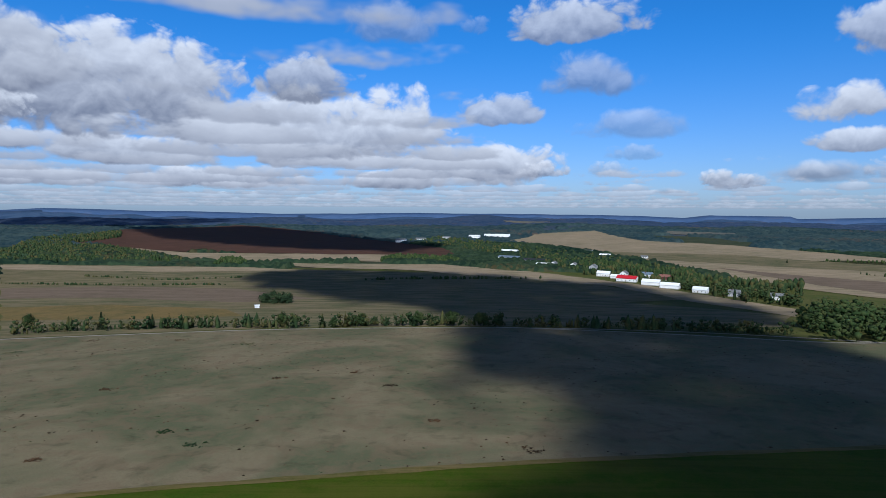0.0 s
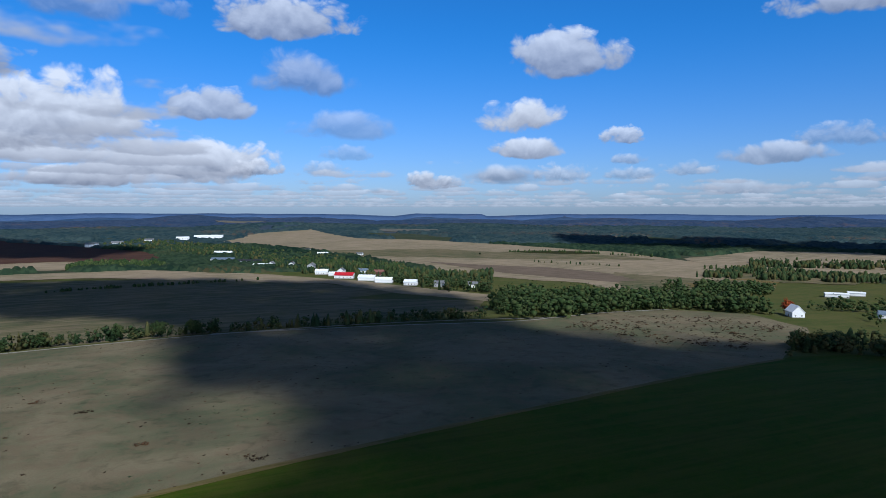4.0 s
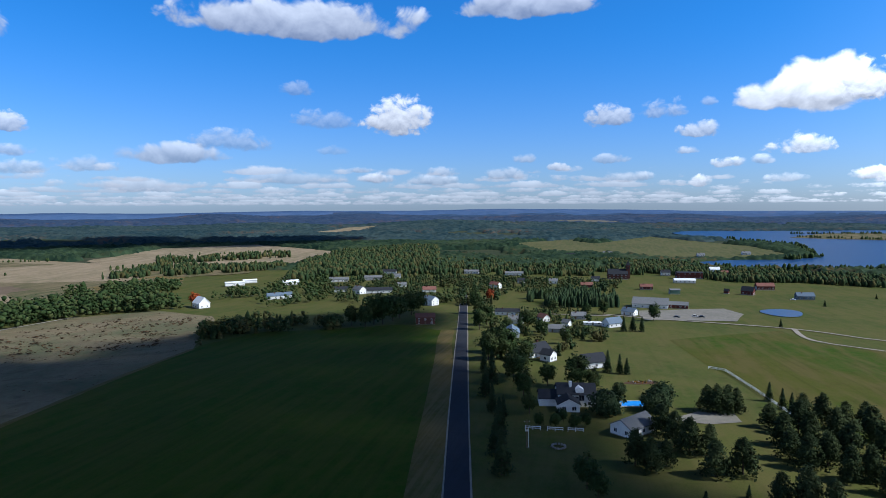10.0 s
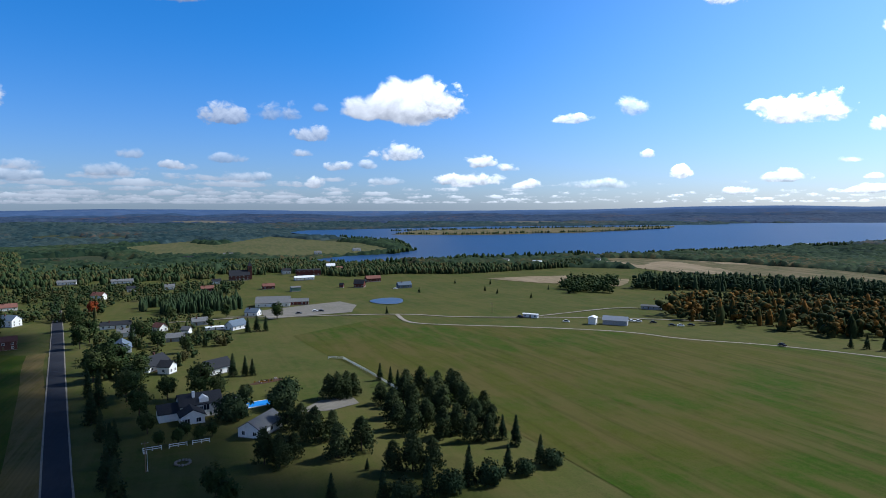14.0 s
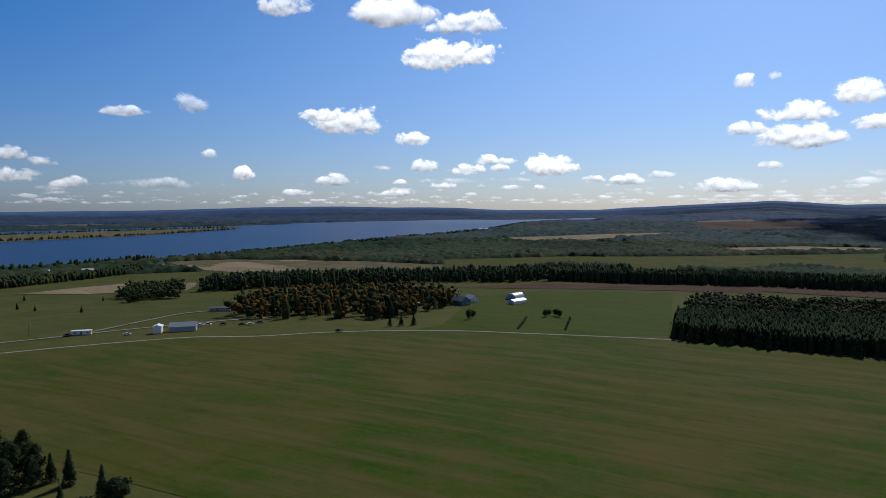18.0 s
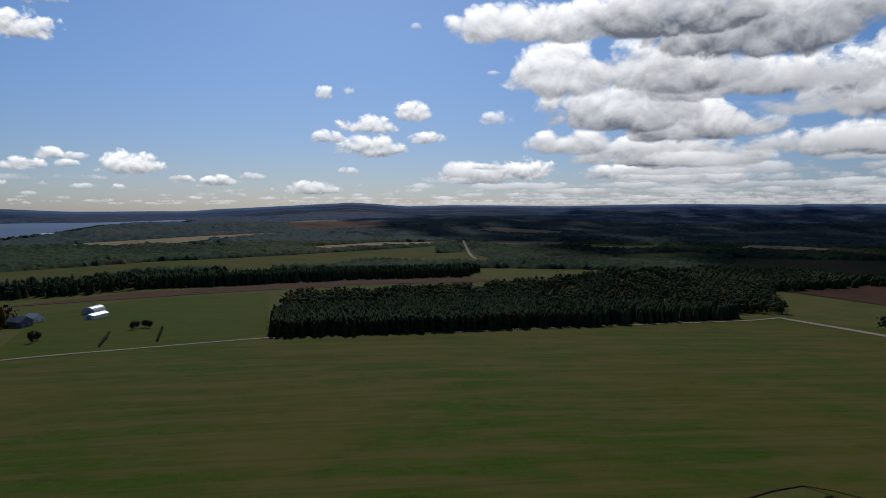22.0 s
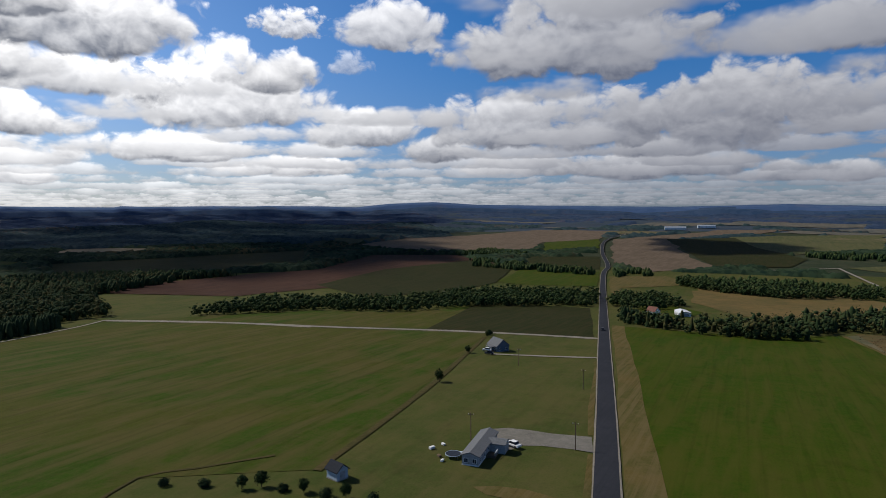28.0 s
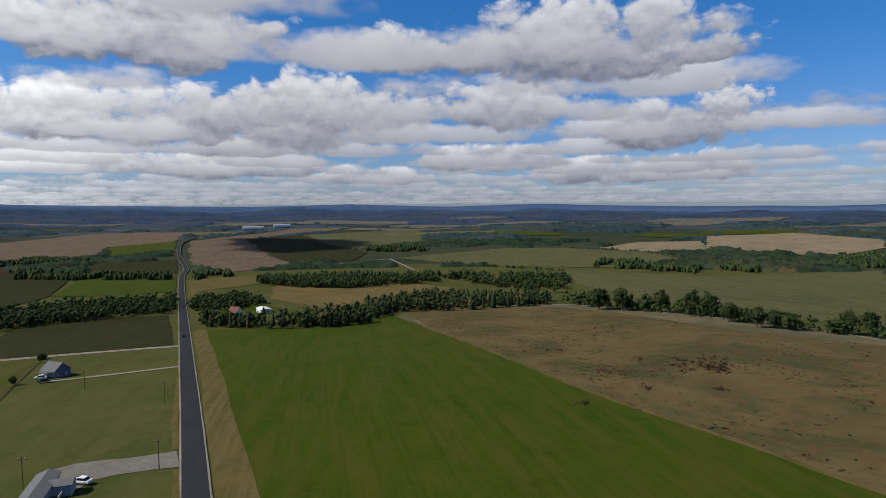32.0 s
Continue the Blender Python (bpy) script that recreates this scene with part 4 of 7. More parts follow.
field("fallow", 1, [(-1545, -325), (-1720, -237), (-1946, -128), (-2046, 88), (-1791, -64), (-1585, -205), (-1134, -100), (-1016, -58), (-928, -142), (-1040, -218)])
# dark patch: cloud shade is partly put into the crop colour here
field("potato", 2, [(-1585, -205), (-1686, -60), (-1402, -8), (-1194, 69), (-1061, 40), (-1016, -58), (-1185, -105)])
field("pasture", 1, [(-1723, -74), (-1979, 289), (-1400, 205), (-1270, 47), (-1398, -18)])
field("pasture", 1, [(-1076, 111), (-1136, 202), (-1215, 356), (-1182, 464), (-1080, 581), (-939, 586), (-848, 420), (-914, 267), (-944, 212)])
field("potato", 2, [(-358, -196), (-534, -235), (-533, -131), (-373, -89), (-360, -147)])
field("hay", 1, [(-345, -409), (-417, -336), (-429, -264), (-526, -231), (-358, -196), (-335, -299), (-312, -451)])
field("tan", 2, [(-1161, 527), (-1259, 663), (-1238, 799), (-1040, 694), (-1057, 579)])
field("tan", 1, [(-1348, 884), (-1346, 1112), (-1126, 1158), (-976, 1004), (-888, 809), (-1016, 758), (-1093, 718)])
field("pasture", 1, [(-850, 334), (-728, 471), (-713, 735), (-363, 376), (-422, 326), (-479, 290), (-710, 286)])
field("verge", 1, [(-849, -183), (-881, -113), (-799, -70), (-732, -143), (-570, -120)])
field("gold", 1, [(-799, -70), (-859, -10), (-816, 86), (-715, 38), (-666, -48)])
field("lot", 3, [(528, -39), (566, -111), (531, -119), (483, -104), (469, -39)])
water("lake", [(1025, -129), (952, -195), (961, -300), (971, -401), (964, -498), (924, -634), (909, -897), (903, -1100), (856, -1648), (922, -2305), (889, -3033), (1028, -3299), (1170, -2923), (1376, -2282), (1463, -1850), (1659, -1387), (1836, -1111), (1520, -1616), (1578, -1387), (1702, -1120), (1811, -746), (1801, -491), (1830, -256), (1696, -190), (1485, -319), (1332, -389), (1135, -367), (1096, -299), (1084, -212)])
field("meadow", 5, [(1572, -444), (1702, -564), (1655, -944), (1543, -1338), (1470, -1257), (1434, -944), (1484, -612)])
water("pond", [(561, -134), (581, -158), (568, -173), (523, -158), (527, -139)])
path("road", 6.2, [(686, 139), (476, 97), (139.1, 30.0), (-142.0, -30.5), (-369, -82), (-845, -190), (-979, -213), (-1204, -273), (-1487, -329), (-1739, -327)])
path("gravel", 3.5, [(495, -10), (476, -53), (455, -133), (421, -174), (392, -247), (362, -312), (344, -339)])
path("gravel", 3, [(455, -133), (406, -129), (380, -157), (361, -188), (323, -240), (288.2, -259.9), (253.5, -297.0), (199, -333), (140, -353), (66, -378), (9, -390), (-21, -383), (-139, -408), (-263, -438), (-309, -458)])
path("gravel", 4, [(-309, -458), (-328, -372), (-333, -273)])
path("gravel", 6, [(-308, -453), (-331, -339), (-340, -254), (-357, -169), (-368, -85)])
path("gravel", 3.6, [(36, 423), (157, 402), (243, 387), (333, 405), (416, 406)])
path("gravel", 3.6, [(-279, 385), (-212, 394), (-126, 408), (-71, 413), (44, 420), (158, 416), (283, 394)])
path("gravel", 3.6, [(-501, 127), (-515, 187), (-487, 231), (-438, 264), (-379, 306), (-312, 324)])
wood("mixed", 1, 11.2, [(-796, 1108), (-949, 1433), (-892, 1714), (-799, 1533), (-804, 1303), (-674, 1259), (-433, 1039), (-612, 977), (-697, 970)])
wood("decid", 1, 11.1, [(-362, 970), (-377, 1056), (-350, 1060), (-309, 976)])
wood("decid", 1, 11.0, [(-113, 1065), (-91, 1147), (14, 1112), (27, 1046)])
wood("village", 0.35, 12.3, [(-92, 1505), (-4, 1713), (239, 1231), (357, 947), (382, 815), (455, 788), (343, 592), (295, 628), (290, 699), (206, 889), (162, 1025), (121, 1170)])
wood("decid", 1.2, 16.1, [(261, 455), (331, 549), (466, 480), (507, 398), (472, 345), (424, 399), (359, 405), (286, 389), (243, 387)])
wood("mixed", 0.9, 10.2, [(298.6, 211.7), (339, 238), (402, 235), (412, 215), (405, 166), (373, 156), (356, 192), (330, 215)])
wood("mixed", 1, 12.8, [(680, 362), (912, 450), (1116, 461), (1246, 379), (1256, 308), (917, 224), (769, 344)])
wood("autumn", 1, 17.2, [(368, -312), (429, -371), (431, -447), (359, -516), (308, -532), (271, -477), (259, -373), (260, -361), (357, -320)])
wood("pine", 1, 15.7, [(564, -436), (633, -507), (574, -595), (365, -790), (230, -897), (203, -794), (319, -692), (381, -657), (475, -569)])
wood("conifer", 1.2, 11.4, [(68, -377), (84, -468), (-31, -532), (-142, -579), (-103, -416), (7, -378)])
wood("mixed", 0.8, 12.3, [(83, -469), (98, -572), (86, -631), (-38, -657), (-177, -725), (-142, -579), (-31, -532)])
wood("conifer", 1.2, 11.5, [(70, -385), (83, -480), (-28, -506), (-191, -500), (-279, -471), (-271, -452), (-143, -408), (-21, -383)])
wood("mixed", 0.8, 12.4, [(84, -497), (96, -597), (-84, -658), (-326, -856), (-491, -822), (-593, -718), (-543, -667), (-401, -634), (-289, -482), (-191, -500), (-28, -506)])
wood("conifer", 1.1, 15.7, [(281, -737), (306, -818), (136, -852), (-117, -913), (-139, -893), (-105, -819), (44, -802), (180, -758)])
wood("mixed", 1, 12.6, [(-287, -561), (-446, -867), (-545, -810), (-646, -648), (-555, -686), (-427, -656), (-329, -483), (-288, -486)])
wood("decid", 1, 11.0, [(-344, -413), (-454, -427), (-501, -308), (-620, -266), (-652, -154), (-549, -129), (-502, -216), (-432, -266), (-417, -336)])
wood("mixed", 1, 11.4, [(-448, -91), (-479, -93), (-449, -46), (-460, -11), (-511, 24), (-495, 51), (-419, 20), (-416, -32)])
wood("mixed", 1, 12.0, [(-523, 25), (-614, 97), (-582, 142), (-550, 199), (-523, 195), (-490, 120), (-488, 50)])
wood("decid", 1, 10.9, [(-562, -121), (-629, -127), (-656, -94), (-591, -60), (-557, -76), (-536, -95)])
wood("decid", 1, 11.4, [(-792, -93), (-839, -84), (-823, -19), (-759, 37), (-700, 34), (-732, -42)])
field("gold", 1, [(-739, -68), (-755, -17), (-761, 78), (-685, 134), (-579, 113), (-545, 56), (-544, -13), (-629, -58)])
field("crop", 1, [(-560, -95), (-586, -69), (-554, -42), (-511, -48), (-501, -81)])
path("gravel", 5, [(-187, -1487), (-170, -1303), (-155, -1093), (-166, -1005)])
path("gravel", 4, [(-979, -39), (-1013, 31), (-1059, 100)])
path("gravel", 4, [(-1059, 100), (-906, 118), (-843, 124)])
wood("decid", 0.8, 10.9, [(-778, 709), (-847, 792), (-895, 921), (-738, 761)])
wood("decid", 0.7, 11.4, [(-811, 136), (-801, 234), (-738, 297), (-605, 237), (-659, 193)])
hedgerow("bush", 10.1, 3.8, [(-288, 409), (-235, 422), (-150, 423), (-99, 420), (-53, 428), (29, 434), (84, 427), (236, 418)])
hedgerow("decid", 14.5, 5.0, [(-525, 206), (-465, 246), (-419, 286)])
hedgerow("decid", 12.5, 4.5, [(-433, 280), (-359, 299), (-320, 332)])
hedgerow("decid", 10.7, 9.4, [(-1035, -743), (-1062, -467)])
hedgerow("decid", 11.3, 9.9, [(-896, -404), (-897, -216)])
field("lot", 3, [(209.3, -25.0), (221.9, -35.9), (222.7, -47.8), (213.1, -48.2), (208.0, -37.6)])
path("ditch", 2.4, [(-342, -147), (-231.6, -120.3), (-178.2, -109.8), (-143.6, -104.1), (-124.6, -101.1)])
path("ditch", 1.2, [(-128.4, -118.6), (-112.2, -131.1), (-101.3, -139.7), (-81.7, -133.2), (-63.1, -127.1)])
field("lot", 1, [(-175.5, -74.1), (-179.2, -69.2), (-180.2, -62.5), (-180.2, -55.4), (-182.7, -43.9), (-169.7, -40.3), (-169.7, -45.9), (-168.3, -54.6), (-165.9, -60.2), (-161.2, -61.4), (-158.1, -64.4), (-162.4, -68.2)])
field("verge", 1, [(-296.2, -70.8), (-297.3, -68.9), (-184.1, -43.4), (-184.2, -45.5)])
field("verge", 1, [(-167.6, -41.3), (-168.3, -40.0), (-138.1, -32.9), (-137.0, -35.0)])
path("gravel", 3.2, [(-290.5, -122.1), (-296.9, -96.6), (-306, -71)])
field("verge", 1, [(-133.5, -60.8), (-136.5, -55.6), (-137.8, -48.8), (-136.6, -40.8), (-131.0, -50.5), (-130.9, -56.1)])
path("gravel", 3, [(402, -215), (424, -280), (434, -322), (419, -348)])
path("gravel", 4, [(484, 89), (484, 40), (485, -15)])
wood("mixed", 0.8, 9.9, [(908, 422), (1014, 241), (1023, 40), (966, -110), (888, -101), (835, 33), (827, 145), (819, 263), (778, 329)])
wood("village", 0.42, 9.2, [(713, 332), (792, 254), (800, 140), (802, 31), (785, -37), (669, -26), (653, 84), (540, 85), (491, 158), (538, 228)])
wood("conifer", 0.9, 10.9, [(604, 61), (669, -26), (547, -24), (523, 44)])
wood("village", 0.32, 7.3, [(460, 81), (513, 20), (453, -18), (372, -12), (293.7, 21.6), (288.0, 45.1)])
wood("mixed", 1, 9.9, [(1060, 5), (1035, -125), (957, -169), (867, -358), (825, -463), (874, -567), (806, -532), (785, -324), (819, -239), (805, -173), (918, -61)])
wood("decid", 0.8, 12.7, [(590, -358), (660, -414), (625, -456), (537, -398), (553, -347)])
wood("decid", 0.35, 12.5, [(548, 379), (752, 336), (554, 242), (482, 271), (537, 314)])
wood("mixed", 0.9, 13.0, [(800, 372), (1177, 288), (948, 231), (834, 303), (763, 341)])
wood("decid", 0.5, 10.0, [(319, 877), (363, 885), (334, 777), (353, 719), (364, 654), (332, 585), (304, 648), (284, 727)])
wood("decid", 0.6, 11.1, [(179, 1166), (282, 1072), (297, 982), (378, 920), (342, 875), (245, 934), (198, 1055)])
wood("decid", 0.8, 12.8, [(510, 526), (599, 564), (645, 507), (642, 469), (550, 432)])
wood("mixed", 0.8, 11.3, [(680, 618), (823, 647), (855, 560), (914, 469), (854, 447), (772, 506)])
wood("mixed", 0.8, 10.9, [(915, 720), (1062, 546), (1008, 518), (852, 670)])
wood("decid", 0.6, 9.9, [(-951, 432), (-918, 484), (-798, 516), (-753, 479), (-787, 457), (-866, 384)])
wood("decid", 0.6, 9.9, [(-791, 538), (-846, 603), (-796, 613), (-742, 563)])
wood("decid", 0.8, 11.4, [(-848, -12), (-826, 131), (-747, 132), (-711, 34), (-725, -17)])
wood("decid", 0.8, 10.0, [(-990, -468), (-966, -399), (-895, -209), (-850, -205), (-884, -379)])
wood("decid", 0.8, 10.8, [(-1084, -512), (-1149, -491), (-1117, -393), (-1065, -383), (-1047, -472)])
wood("decid", 0.8, 10.0, [(-894, -187), (-942, -144), (-873, -130), (-839, -172)])
wood("decid", 0.6, 10.6, [(-1292, 64), (-1264, 178), (-1186, 189), (-1215, 71)])
hedgerow("bush", 11.5, 10.2, [(-465, -35), (-480, 23)])
hedgerow("decid", 12.2, 9.5, [(-720, 1002), (-569, 1028), (-431, 1013)])
hedgerow("decid", 10.3, 6.9, [(1589, -464), (1502, -619), (1452, -956), (1470, -1257)])
hedgerow("decid", 9.7, 6.5, [(1700, -480), (1655, -944), (1529, -1307)])
hedgerow("decid", 11.7, 7.8, [(1527, -299), (1361, -398), (1147, -367), (1093, -309)])
hedgerow("decid", 10.9, 6.1, [(909, -623), (891, -879), (883, -1077), (833, -1603), (906, -2264), (852, -2907)])
hedgerow("decid", 12.6, 7.0, [(1000, -126), (936, -192), (945, -295), (955, -394), (941, -642)])
field("meadow", 2, [(324, 1271), (542, 1204), (806, 911), (808, 819), (580, 959), (345, 1138)])
field("fallow", 2, [(431, 981), (583, 793), (627, 635), (543, 613), (471, 779)])
hedgerow("decid", 8.0, 12.0, [(640, 1080), (751, 1022), (848, 858)])
hedgerow("decid", 8.4, 12.5, [(769, 686), (837, 647)])
hedgerow("decid", 8.0, 16.0, [(977, 755), (1102, 566)])
hedgerow("bush", 6.9, 19.5, [(590, 901), (684, 773)])
field("tan", 2, [(-676, 941), (-304, 961), (-191, 925), (-396, 891), (-637, 886)])
hedgerow("bush", 4.3, 5.7, [(-538, 747), (-397, 740), (-266, 752)])
hedgerow("bush", 4.3, 5.7, [(-482, 828), (-354, 796), (-272, 834)])
hedgerow("decid", 5.7, 8.6, [(-108, 809), (-65, 825), (133, 842)])
hedgerow("bush", 5.7, 8.5, [(-922, 234), (-837, 328)])
hedgerow("bush", 5.4, 8.1, [(-1182, 464), (-1070, 575), (-909, 567)])
path("balk", 3, [(-466, 48), (-285.7, 83.6), (-213.2, 97.3), (-159.8, 115.3), (-124.0, 126.0), (-90.6, 141.5), (-40.1, 151.2), (17.5, 162.4), (126.7, 180.9), (223.8, 199.2), (293.9, 210.3)])
field("fallow", 2, [(-506, 703), (-391, 729), (-239, 714), (-128, 617), (-198, 590), (-340, 632), (-450, 624)])
field("gold", 2, [(-407, 564), (-311, 578), (-190, 537), (-159, 488), (-233, 474), (-348, 481)])
field("meadow", 3, [(-147, 603), (-45, 569), (7, 534), (-3, 478), (-83, 484), (-148, 526)])
field("potato", 2, [(642, 1079), (721, 1081), (820, 998), (788, 958), (673, 1008)])
field("meadow", 2, [(750, 669), (823, 602), (870, 491), (789, 471), (701, 551)])
field("gold", 2, [(573, 570), (753, 581), (784, 553), (689, 504), (585, 494)])
field("heath", 2, [(-482, 56), (-513, 100), (-514, 142), (-497, 193), (-412, 236), (-354, 258), (-298, 309), (-268, 318), (-111.3, 133.7), (-122.9, 129.3), (-173.9, 107.2), (-200.4, 97.0), (-235.4, 87.4), (-272.5, 78.3), (-347, 68)])


def inside_many(x, y, poly):
    """Which of many points lie within an outline."""
    hit = np.zeros(len(x), bool)
    for (xi, yi), (xj, yj) in zip(poly, poly[-1:] + poly[:-1]):
        if yi != yj:
            hit ^= ((yi > y) != (yj > y)) & (x < (xj - xi) * (y - yi) / (yj - yi) + xi)
    return hit


def far_woods():
    """Closed forest canopy between the far fields, uneven crown by crown."""
    rng = np.random.default_rng(8)
    for name, mat, label, r0, r1, dr, wide in (
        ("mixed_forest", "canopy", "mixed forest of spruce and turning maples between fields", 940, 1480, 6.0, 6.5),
        ("far_mixed_forest", "canopy_far_haze", "distant mixed forest on the low hills with painted blue haze", 1460, 2350, 10.0, 9.0),
        ("hill_forest", "canopy_hill_haze", "distant forest along the hills with blue haze painted in", 2330, 4660, 20.0, 17.0),
    ):
        n, m = int(2 * math.pi * (r0 + r1) / 2 / wide), int((r1 - r0) / dr)
        a = np.repeat(np.arange(n)[None, :] * 2 * math.pi / n, m, 0) + rng.uniform(-0.3, 0.3, (m, n)) * 2 * math.pi / n
        r = np.repeat(np.linspace(r0, r1, m)[:, None], n, 1) + rng.uniform(-0.3, 0.3, (m, n)) * dr
        x, y = (-np.sin(a) * r).ravel(), (np.cos(a) * r).ravel()
        wooded = np.ones(len(x), bool)
        for b, p in OPEN:
            if max(math.hypot(*q) for q in p) > r0 - 50:
                near = np.nonzero((x > b[0] - 1) & (x < b[2] + 1) & (y > b[1] - 1) & (y < b[3] + 1))[0]
                wooded[near[inside_many(x[near], y[near], p)]] = False
        z = np.array([terrain(p, q) for p, q in zip(x.tolist(), y.tolist())])
        glade = np.array([noise.noise(Vector((p / 260, q / 260, 2))) + 0.4 * noise.noise(Vector((p / 60, q / 60, 4))) for p, q in zip(x.tolist(), y.tolist())])
        side = (np.degrees(a.ravel()) + 180) % 360 - 180
        wooded &= glade < np.where((side > 38) & (side < 118), 0.02, 0.40)
        wooded.reshape(m, n)[:2] = wooded.reshape(m, n)[-1:] = False
        wooded[rng.uniform(0, 1, len(x)) < 0.03] = False
        tall = (8.5 + 5 * glade) * rng.uniform(0.12, 1.0, len(x))
        grid = wooded.reshape(m, n).astype(int)
        around = sum(np.roll(np.roll(grid, i, 0), j, 1) for i in (-1, 0, 1) for j in (-1, 0, 1))
        wooded &= (around >= 5).ravel()
        z = np.where(wooded, z + tall, z - 0.6)
        k = np.arange(n * m).reshape(m, n)
        quad = np.stack([k[:-1], k[1:], np.roll(k, -1, 1)[1:], np.roll(k, -1, 1)[:-1]], -1).reshape(-1, 4)
        quad = quad[wooded[quad].any(axis=1)]
        used, back_to = np.unique(quad, return_inverse=True)
        f = back_to.reshape(-1, 4)
        me = bpy.data.meshes.new(name)
        me.vertices.add(len(used)), me.loops.add(f.size), me.polygons.add(len(f))
        me.vertices.foreach_set("co", np.stack([x, y, z], 1)[used].ravel())
        me.loops.foreach_set("vertex_index", f.ravel())
        me.polygons.foreach_set("loop_start", np.arange(0, f.size, 4))
        me.update(calc_edges=True)
        me.validate()
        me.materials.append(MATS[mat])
        tagged(new(name, me), label, "forest", kind="stuff")


def far_fields():
    """Patches of farmland between the distant woods."""
    rng = np.random.default_rng(21)
    for i in range(220):
        a = rng.uniform(0, 2 * math.pi)
        r = rng.uniform(1350, 3300)
        bearing_deg = (math.degrees(a) + 180) % 360 - 180
        open_side = 40 < bearing_deg < 115
        if not open_side and (i % 6 or (r > 1900 and i % 4)):
            continue
        x, y = -math.sin(a) * r, math.cos(a) * r
        if any(inside(x, y, p) for b, p in OPEN):
            continue
        u, v = rng.uniform(60, 190) * (r / 1800), rng.uniform(35, 100) * (r / 1600)
        t = a + rng.uniform(-0.3, 0.3)
        poly = [(x + du * math.cos(t) * u - dv * math.sin(t) * v, y + du * math.sin(t) * u + dv * math.cos(t) * v) for du, dv in ((-1, -0.6), (-0.2, -1), (0.9, -0.8), (1, 0.5), (0.3, 0.9), (-0.7, 1))]
        # beyond 1900 m the fields take the colour with haze in it
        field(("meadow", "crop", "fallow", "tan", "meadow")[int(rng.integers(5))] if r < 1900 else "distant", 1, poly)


far_fields()
far_woods()


# ---- things ----
def plain(name, c, rough=0.7, vary=0.25, scale=1.2, metal=0.0):
    def build(k, b):
        b.inputs["Metallic"].default_value = metal
        n = k.noise(where(k), scale, 5, 0.65)
        r = k.add("ShaderNodeObjectInfo").outputs["Random"]
        d = tuple(x * (1 - vary) for x in c)
        return k.mix(k.math("MULTIPLY_ADD", r, 0.25, k.span(n, 0.35, 0.72)), c, d)

    return material(name, build, rough)


plain("white", (0.74, 0.74, 0.72), 0.6, 0.12)
plain("grey", (0.36, 0.37, 0.38), 0.7)
plain("blue", (0.13, 0.17, 0.22), 0.7)
plain("pale_blue", (0.40, 0.48, 0.56), 0.65, 0.15)
plain("green", (0.14, 0.22, 0.16), 0.6)
plain("red", (0.12, 0.042, 0.036), 0.75)
plain("brown", (0.12, 0.055, 0.045), 0.8)
plain("grey_roof", (0.16, 0.165, 0.17), 0.85, 0.3, 3.0)
plain("dark_roof", (0.035, 0.038, 0.045), 0.85, 0.3, 3.0)
plain("blue_roof", (0.13, 0.17, 0.22), 0.8, 0.3, 3.0)
plain("red_roof", (0.21, 0.10, 0.08), 0.8, 0.3, 3.0)
plain("brown_roof", (0.14, 0.07, 0.06), 0.8, 0.3, 3.0)
plain("bright_red_roof", (0.42, 0.02, 0.03), 0.5, 0.2)
plain("white_roof", (0.70, 0.71, 0.72), 0.5, 0.12)
plain("metal_roof", (0.45, 0.48, 0.52), 0.4, 0.15, metal=0.4)
plain("concrete", (0.28, 0.27, 0.25), 0.9)
plain("wood", (0.17, 0.12, 0.08), 0.85)
plain("white_paint", (0.75, 0.76, 0.77), 0.3, 0.06)
plain("dark_paint", (0.03, 0.035, 0.045), 0.3, 0.2)
plain("rubber", (0.02, 0.02, 0.02), 0.9)
plain("glass", (0.025, 0.03, 0.04), 0.08, 0.2)
plain("pool_water", (0.03, 0.22, 0.60), 0.08, 0.15, 0.5)
plain("stone", (0.24, 0.22, 0.20), 0.9)
# cloud: white, and some sunlight comes through it
plain("cloud_white", (0.8, 0.8, 0.82), 1.0, 0.05, 0.01).node_tree.nodes["Principled BSDF"].inputs["Alpha"].default_value = 0.62


def part(name, bm, mat, parent=None, label="", at=None):
    """Links a bmesh as one mesh object under a thing or a part."""
    me = bm
    if isinstance(bm, bmesh.types.BMesh):
        me = bpy.data.meshes.new(name)
        bm.to_mesh(me)
        bm.free()
        me.materials.append(MATS[mat])
    ob = new(name, me)
    if parent is not None:
        ob.parent = parent
    if at is not None:
        ob.matrix_basis = at
    if label:
        ob["label"] = label
    return ob


def thing(name, x, y, turn, label, category, group="", lift=0.0):
    ob = new(name)
    ob.matrix_basis = pose(x, y, terrain(x, y) + lift + 0.1 + 0.0014 * max(0, math.hypot(x, y) - 400), 0, 0, turn)
    return tagged(ob, label, category, group)


def block(bm, x, y, z, sx, sy, sz, m=None):
    """A box with its base centre at x, y, z."""
    r = bmesh.ops.create_cube(bm, size=1)["verts"]
    bmesh.ops.transform(bm, matrix=(m or Matrix()) @ Matrix.Translation((x, y, z + sz / 2)) @ Matrix.Diagonal((sx, sy, sz, 1)), verts=r)
    return r


def boxed(x, y, z, sx, sy, sz, bevel=0.0):
    bm = bmesh.new()
    block(bm, x, y, z, sx, sy, sz)
    if bevel:
        bmesh.ops.bevel(bm, geom=bm.edges[:], offset=bevel, segments=1, affect="EDGES")
    return bm


